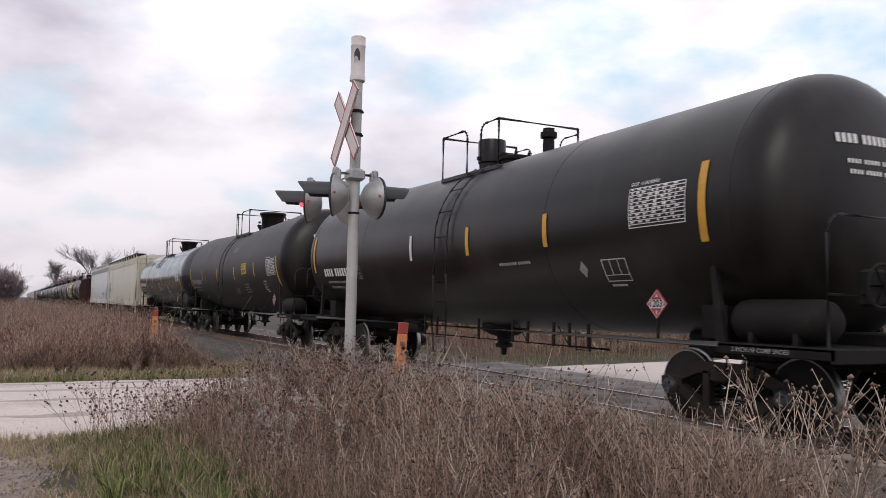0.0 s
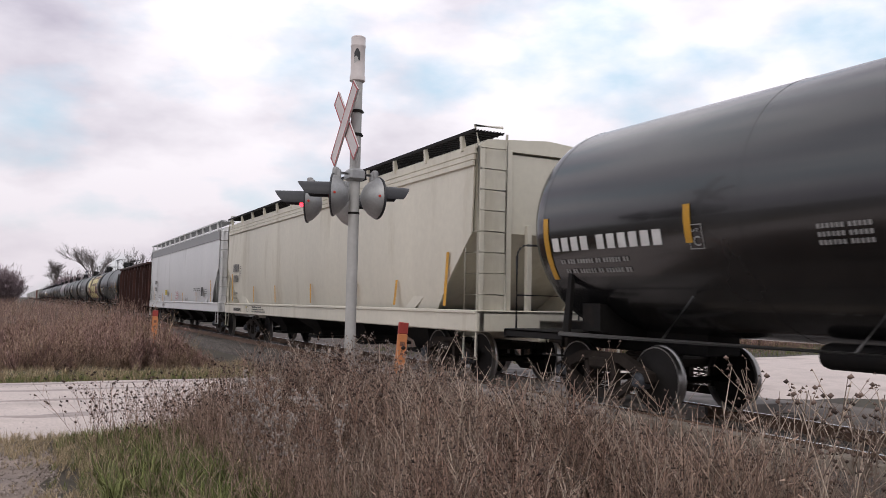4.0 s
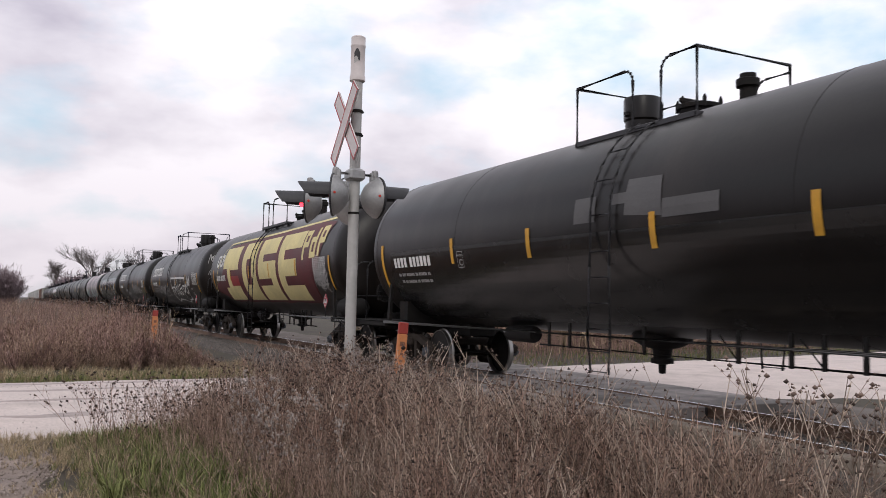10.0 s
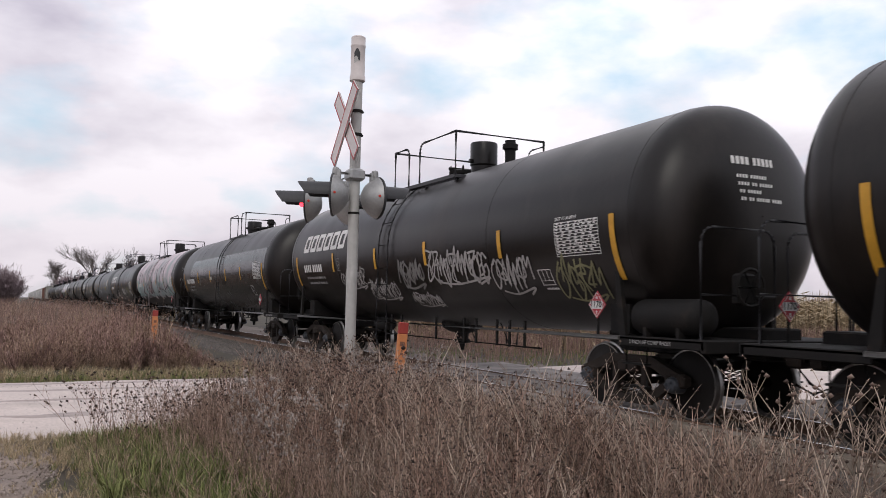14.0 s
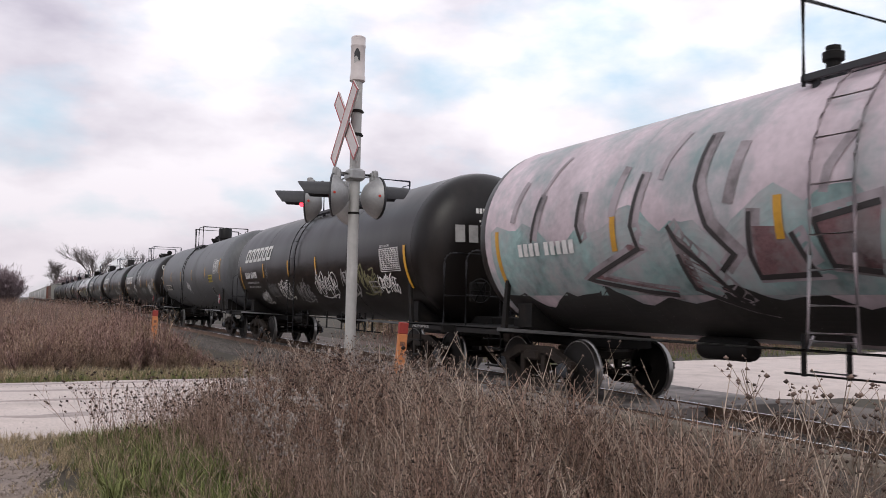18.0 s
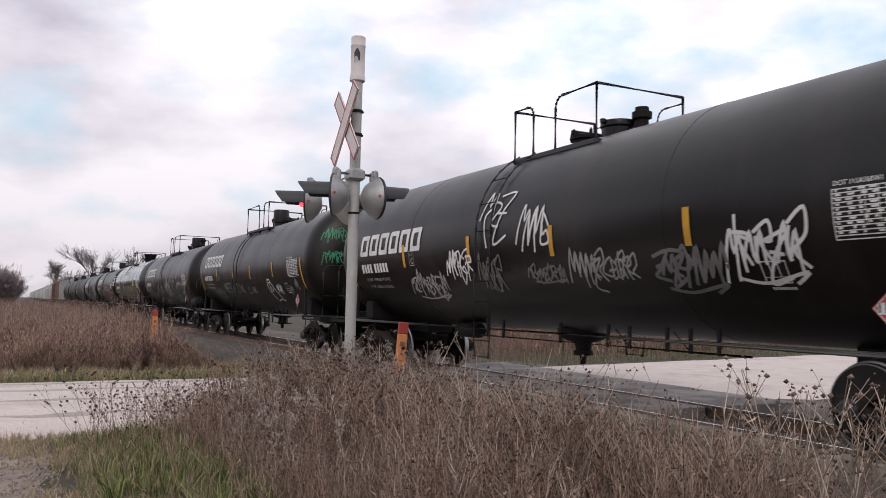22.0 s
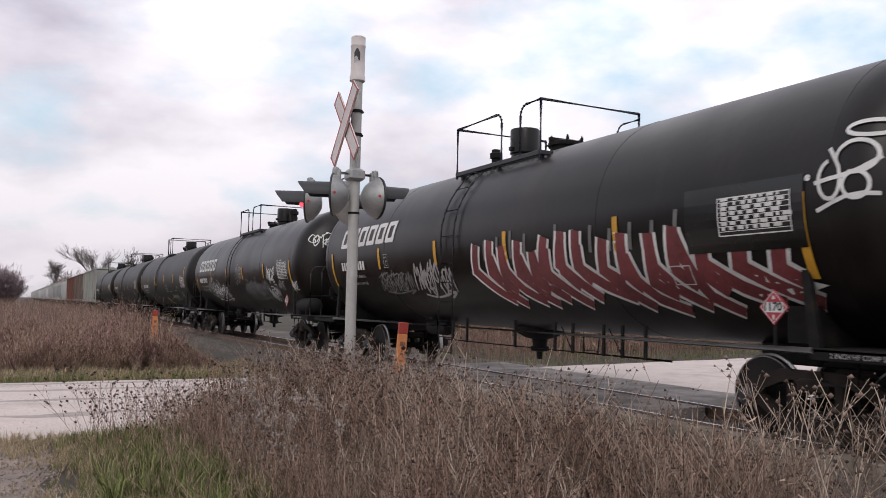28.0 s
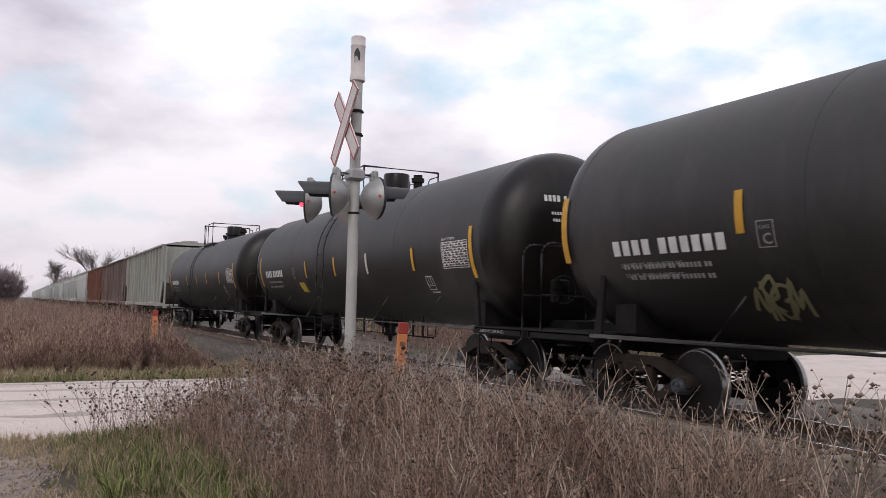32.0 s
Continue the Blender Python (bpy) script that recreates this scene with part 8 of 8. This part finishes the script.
def bare_tree(name, x, y, h, seed, label, lean=0.0, wide=1.0):
    rng = random.Random(seed)
    limbs, twigs, trunk = Shape(), Shape(), Shape()

    def grow(p, d, l, r, level):
        pts, rad, q = [p], [r], Vector(p)
        for k in range(3):
            d = (d + Vector((rng.uniform(-.22, .22), rng.uniform(-.22, .22), rng.uniform(-.10, .14)))).normalized()
            q = q + d * l / 3
            pts.append(tuple(q))
            rad.append(r * (1 - 0.17 * (k + 1)))
        (trunk if level == 0 else limbs if level < 3 else twigs).tube(pts, rad, 7 if level == 0 else 5 if level < 3 else 3)
        if level >= 5:
            return
        for k in range(4 if level < 2 else 5):
            t = rng.uniform(0.2, 1.0) if level else rng.uniform(0.5, 1.0)
            i = min(2, int(t * 3))
            b = Vector(pts[i]).lerp(Vector(pts[i + 1]), t * 3 - i)
            a = rng.uniform(0, math.tau)
            nd = (d * 0.75 + Vector((math.cos(a) * wide, math.sin(a) * wide, rng.uniform(-0.1, 0.6))) * 0.64).normalized()
            grow(tuple(b), nd, l * rng.uniform(0.55, 0.78), r * rng.uniform(0.50, 0.62), level + 1)
    grow((x, y, -0.4), Vector((lean, 0, 1)), h * 0.36, h * 0.017, 0)
    t = new(name)
    tagged(t, label, "tree", "bare trees")
    part("trunk", trunk, BARK, t)
    part("limb_frame", limbs, BARK, t)
    tagged(part("crown", twigs, BARK, t), kind="stuff")


def bush_protos(rng, r=0.011):
    protos = []
    for _ in range(5):
        g = Sprig()
        for _ in range(34):
            a, e = rng.uniform(0, 6.28), rng.uniform(0.25, 1.0)
            l = rng.uniform(0.6, 1.0)
            round_out = math.sqrt(max(0.0, 1 - e * e))
            ex, ey, ez = 0.5 * l * math.cos(a) * round_out, 0.5 * l * math.sin(a) * round_out, l * (0.25 + 0.75 * e)
            g.stem([(ex * 0.1, ey * 0.1, 0), (ex, ey, ez)], r, r * 0.45)
            for _ in range(9):
                u = rng.uniform(0.3, 1.0)
                b = (ex * u, ey * u, ez * u)
                g.leaf(b, (rng.uniform(-.16, .16), rng.uniform(-.16, .16), rng.uniform(-.08, .13)), 0.12, 0)
        protos.append(g.done())
    return protos


def brush_mass(name, n, region, h, seed, label, scale=1.0):
    """Dense bare bushes, each a spray of twigs."""
    rng = random.Random(seed)
    protos = bush_protos(rng, 0.007)
    p = stems_in(rng, n, *region, lambda x, y: (1.0, h))
    pos = np.stack([p[:, 0], p[:, 1], np.full(len(p), -0.3)], -1)
    V, F, S = placed(protos, pos, np.random.default_rng(seed).uniform(0, 6.28, len(p)), p[:, 2] * scale, 0.06, seed)
    scatter_mesh(name, V, F, BRUSH, label, "bushes")


def trees():
    bare_tree("bare_tree", 14.0, 300, 25.5, 3, "broad bare deciduous tree in winter", 0.02, 0.62)
    bare_tree("bare_tree", 24.5, 305, 23.5, 9, "bare deciduous tree in winter", 0.0, 0.42)
    bare_tree("bare_tree", 3.0, 330, 20.0, 14, "round bare deciduous tree in winter", 0.0, 0.8)
    bare_tree("bare_tree", 24.0, 320, 12.0, 15, "small bare deciduous tree in winter", 0.0, 1.0)
    brush_mass("hedgerow", 260, (5.0, 40, 295, 330), 11.5, 41, "bare brown hedgerow at the end of the field")
    brush_mass("thicket", 650, (-28, -10.5, 205, 240), 8.6, 42, "purple-brown bare thicket beside the line")
    brush_mass("low_thicket", 130, (4.5, 13.0, 330, 360), 10.0, 45, "bare rounded bushes beside the distant line")
    brush_mass("far_hedge", 130, (8, 260, 480, 620), 8.0, 43, "distant bare hedges along the horizon")
    brush_mass("field_hedge", 150, (60, 420, 140, 240), 5.5, 44, "distant brown hedge beyond the corn")


# ---------------------------------------------------------------- crossing signal and posts
MAST = mat("galvanised_mast_steel", (0.42, 0.41, 0.39), 0.55, metal=0.1, vary=0.14, scale=2, fine=20, bump=0.003)
CASTING = mat("cast_aluminium_housing", (0.36, 0.36, 0.355), 0.5, metal=0.5, vary=0.2, scale=4, bump=0.003)
HOOD = mat("black_lamp_hood", (0.030, 0.030, 0.033), 0.55, vary=0.3, bump=0.002)
LENS = mat("dark_red_lens", (0.12, 0.008, 0.010), 0.2, vary=0.2, bump=0.0)
LIT = glow("lit_red_lamp", (1.0, 0.04, 0.07), 3.0)
DIM = glow("faint_red_lamp", (0.42, 0.03, 0.015), 0.12)
CROSSWHITE = mat("white_reflective_board", (0.62, 0.56, 0.54), 0.45, vary=0.12, bump=0.0)
CROSSRED = mat("red_reflective_border", (0.42, 0.07, 0.07), 0.45, vary=0.2, bump=0.0)
ORANGE = mat("faded_orange_marker_post", (0.58, 0.22, 0.085), 0.5, vary=0.18, scale=4, bump=0.002)
PRINT = mat("faded_black_print", (0.20, 0.085, 0.05), 0.6, vary=0.3, bump=0.0)
POSTRED = mat("red_marker_cap", (0.33, 0.045, 0.035), 0.5, vary=0.2, bump=0.0)


def lamp_unit(mast, x, y, z, d, lit):
    """Flasher: dark round shield, hood outwards, cast housing behind; d is the side it faces."""
    s = Shape()
    s.lathe([(0.02, 0.0), (0.285, 0.0), (0.29, 0.012), (0.285, 0.024), (0.02, 0.024)], (x + d * 0.02, y, z), "x", 36)
    unit = part("flasher", s, HOOD, mast, "round black shield with a long hood")
    s = Shape()              # hood: open half tube, longer on top
    outer, inner = [], []
    n = 22
    for r, lst in ((0.172, outer), (0.164, inner)):
        for k in range(n + 1):
            a = radians(-6 + 192 * k / n)
            l = 0.44 * (0.72 + 0.28 * math.sin(a))
            lst.append([(x + d * 0.03, y + r * math.cos(a), z + r * math.sin(a)), (x + d * (0.04 + l), y + r * math.cos(a) * 0.96, z + 0.01 + r * math.sin(a) * 0.95)])
    vs = [p for q in outer for p in q] + [p for q in inner for p in q]
    o = 2 * (n + 1)
    fs = [(2 * k, 2 * k + 1, 2 * k + 3, 2 * k + 2) for k in range(n)] + [(o + 2 * k, o + 2 * k + 2, o + 2 * k + 3, o + 2 * k + 1) for k in range(n)]
    fs += [(2 * k + 1, o + 2 * k + 1, o + 2 * k + 3, 2 * k + 3) for k in range(n)] + [(0, o, o + 1, 1), (2 * n, 2 * n + 1, o + 2 * n + 1, o + 2 * n)]
    s.add(vs, fs)
    part("hood", s, HOOD, unit)
    s = Shape()
    s.lathe([(0.150, d * 0.03), (0.13, d * 0.05), (0.02, d * 0.06)], (x, y, z), "x", 24)
    part("lens", s, LENS, unit, "dark red lens")
    s = Shape()
    s.lathe([(0.278, 0.012 * d), (0.272, -d * 0.012), (0.235, -d * 0.07), (0.165, -d * 0.145), (0.09, -d * 0.19), (0.02, -d * 0.20)], (x, y, z), "x", 24)
    s.box(x - 0.05 * d - 0.04, x - 0.05 * d + 0.04, y - 0.03, y + 0.03, z + 0.15, z + 0.34, 0.01)
    part("housing", s, CASTING, unit, "cast aluminium lamp housing")
    s = Shape()
    s.lathe([(0.003, -0.008), (0.017, -0.006), (0.017, 0.006), (0.003, 0.008)], (x - d * 0.05, y - 0.262, z + 0.0), "y", 12)
    part("side_light", s, DIM, unit, "small red tell-tale")
    if lit:
        s = Shape()
        s.lathe([(0.003, -0.01), (0.036, -0.008), (0.036, 0.008), (0.003, 0.01)], (x + d * 0.06, y - 0.15, z - 0.045), "y", 12)
        part("lit_lamp", s, LIT, unit, "lit red lamp seen through the hood side")
    if d < 0:
        unit.matrix_basis = Matrix.Translation((x, y, z)) @ Matrix.Rotation(radians(-28), 4, "Z") @ Matrix.Translation((-x, -y, -z))


def signal():
    mx, my = -4.70, 10.30
    e = new("crossing_signal")
    e.location = (0, 0, 0)
    tagged(e, "grey crossing signal mast with crossbuck, bell and flashers", "crossing signal")
    s = Shape()
    s.lathe([(0.073, -0.35), (0.073, 4.55)], (mx, my, 0), "z", 24)
    part("mast", s, MAST, e)
    s = Shape()
    s.lathe([(0.16, -0.3), (0.16, -0.1), (0.10, -0.05), (0.09, 0.2), (0.075, 0.22)], (mx, my, 0), "z", 24)
    part("mast_base", s, CASTING, e)
    s = Shape()              # bell housing on top
    s.lathe([(0.075, 4.42), (0.105, 4.44), (0.105, 4.50), (0.096, 4.52), (0.096, 4.90), (0.101, 4.91), (0.101, 4.93), (0.096, 4.94), (0.098, 5.04), (0.08, 5.055), (0.02, 5.06)], (mx, my, 0), "z", 32)
    part("bell", s, CROSSWHITE, e, "white cylindrical bell housing")
    for name, m, low, arch in (("bell_mouth", HOOD, 4.70, 0.17), ("bell_baffle", MAST, 4.66, 0.13)):
        s = Shape()          # arched dark patch paints the opening's shade; a pale one its see-through lower part
        n, r = 10, 0.0985 if name == "bell_mouth" else 0.1000
        a0, a1 = (218, 266) if name == "bell_mouth" else (220, 258)
        pts = []
        for k in range(n + 1):
            u = k / n
            a = radians(a0 + (a1 - a0) * u)
            hi = low + arch * (0.62 + 0.38 * math.sin(math.pi * u)) - (0.06 * u if name == "bell_baffle" else 0.0)
            lo = low + (0.05 * u if name == "bell_baffle" else 0.0)
            pts += [(mx + r * math.cos(a), my + r * math.sin(a), lo), (mx + r * math.cos(a), my + r * math.sin(a), hi)]
        s.add(pts, [(2 * k, 2 * k + 2, 2 * k + 3, 2 * k + 1) for k in range(n)])
        part(name, s, m, e)
    # crossbuck: two boards across the mast, facing the road on the camera's side
    bx = mx - 0.17
    for k, a in enumerate((42, -42)):
        s, b = Shape(), Shape()
        m = Matrix.Translation((bx + 0.03 * k, my, 3.82)) @ Matrix.Rotation(radians(a), 4, "X")
        L, w = 0.61, 0.115
        out = [(-w, -L), (w, -L), (w, L), (-w, L)]
        ins = [(-w + 0.025, -L + 0.03), (w - 0.025, -L + 0.03), (w - 0.025, L - 0.03), (-w + 0.025, L - 0.03)]
        s.add([m @ Vector((x, q[0], q[1])) for x in (-0.008, 0.008) for q in out], [(3, 2, 1, 0), (4, 5, 6, 7), (0, 1, 5, 4), (1, 2, 6, 5), (2, 3, 7, 6), (3, 0, 4, 7)])
        board = part("crossbuck_board", s, CROSSWHITE, e, "white crossbuck board with red border", smooth=0)
        for x in (-0.0105, 0.0105):
            b.add([m @ Vector((x, q[0], q[1])) for q in out + ins], [(i, (i + 1) % 4, 4 + (i + 1) % 4, 4 + i) for i in range(4)])
        part("board_border", b, CROSSRED, board, smooth=0)
    for z in (3.70, 4.02):
        s = Shape()
        s.box(bx, mx + 0.10, my - 0.018, my + 0.018, z - 0.012, z + 0.012)
        s.lathe([(0.084, z - 0.02), (0.084, z + 0.02)], (mx, my, 0), "z", 20)
        part("clamp", s, FRAME, e)
    # arms carrying the lamps
    s = Shape()
    z = 3.16
    s.tube([(mx, my - 0.12, z), (mx, my + 1.12, z)], 0.032, 10)
    s.tube([(mx - 0.30, my - 0.03, z), (mx + 0.30, my - 0.03, z)], 0.028, 10)
    s.tube([(mx - 0.30, my + 1.05, z), (mx + 0.30, my + 1.05, z)], 0.028, 10)
    s.box(mx - 0.11, mx + 0.11, my - 0.13, my + 0.13, z - 0.09, z + 0.07, 0.03)
    for yy in (-0.03, 1.05):
        for xx in (-0.28, 0.28):
            s.lathe([(0.04, z - 0.05), (0.05, z), (0.045, z + 0.06), (0.02, z + 0.075)], (mx + xx, my + yy, 0), "z", 12)
    part("lamp_arm", s, CASTING, e, "aluminium arm")
    for yy in (-0.03, 1.05):
        lamp_unit(e, mx - 0.30, my + yy, 2.86, -1, yy > 1)
        lamp_unit(e, mx + 0.30, my + yy, 2.86, 1, False)
    s = Shape()
    s.lathe([(0.077, 2.62), (0.077, 2.65)], (mx, my, 0), "z", 20)
    part("clamp", s, FRAME, e)


def marker_post(x, y, h, lean, label):
    e = new("marker_post")
    e.matrix_world = pose(x, y, -0.27, 0, lean, 0)
    tagged(e, label, "marker post", "buried cable markers")
    s = Shape()
    s.box(-0.068, 0.068, -0.02, 0.02, 0, h - 0.15, 0.008)
    part("post", s, ORANGE, e)
    s = Shape()
    s.box(-0.068, 0.068, -0.02, 0.02, h - 0.15, h, 0.008)
    part("cap", s, POSTRED, e, "red top band")
    s = Shape()
    s.box(-0.035, 0.035, -0.0225, -0.0205, h - 0.31, h - 0.25)
    for k in range(7):
        z = h - 0.40 - k * 0.085
        s.box(-0.022, 0.022, -0.0225, -0.0205, z - 0.022, z + 0.002)
    tagged(part("warning_print", s, PRINT, e, smooth=0), kind="stuff")


def posts():
    marker_post(-4.29, 9.75, 1.47, 4.5, "leaning orange cable marker post in the weeds")
    marker_post(-5.55, 22.0, 1.42, 1.0, "orange cable marker post across the road")


def shoulder():
    s = Shape()
    for sgn, y0, y1 in ((1, -40, 11.2), (-1, -40, 10.6), (1, 18.6, 60), (-1, 18.2, 60)):
        rng = random.Random(int(y0) + sgn)
        ys = [y0 + (y1 - y0) * k / 40 for k in range(41)]
        rows = [[(sgn * 2.3, y, -0.36), (sgn * 3.0, y, -0.245), (sgn * (4.6 if sgn > 0 else 3.3) + rng.uniform(-0.3, 0.3), y, -0.235), (sgn * (6.4 if sgn > 0 else 3.8) + rng.uniform(-0.5, 0.5), y, -0.33)] for y in ys]
        s.add([p for r in rows for p in r], [(4 * j + i, 4 * j + i + 1, 4 * j + i + 5, 4 * j + i + 4) for j in range(40) for i in range(3)])
    setting("dirt_shoulder", s, DIRT, "dark cinder and dirt beside the ballast", 60)


ground_sheet()
shoulder()
roads()
track()
signal()
posts()
build_train()
trees()
weeds()
stones()


def motions():
    """The train rolls by at a steady speed; its wheels turn while it is near."""
    step = SPEED / 0.457 / FPS
    for car, c in CARS:
        walk(car, [(0.0, pose(0, c + SPEED * MID, 0)), (32.0, pose(0, c + SPEED * (MID - 32.0), 0))])
        f0 = max(1, int((MID + (c - 30) / SPEED) * FPS))
        f1 = min(int(32 * FPS) - 1, int((MID + (c + 8) / SPEED) * FPS))
        if f1 <= f0:
            continue
        for t in car.children:
            for w in t.children:
                if w.name.split(".")[0] in ("wheelset", "bearing_cap"):
                    y, z = w.matrix_basis.translation.y, w.matrix_basis.translation.z
                    rows = [(0.0, pose(0, y, z))] + [(f / FPS, pose(0, y, z, math.degrees(step * (f - f0)))) for f in range(f0, f1 + 1)]
                    walk(w, rows + [(32.0, rows[-1][1])])


motions()
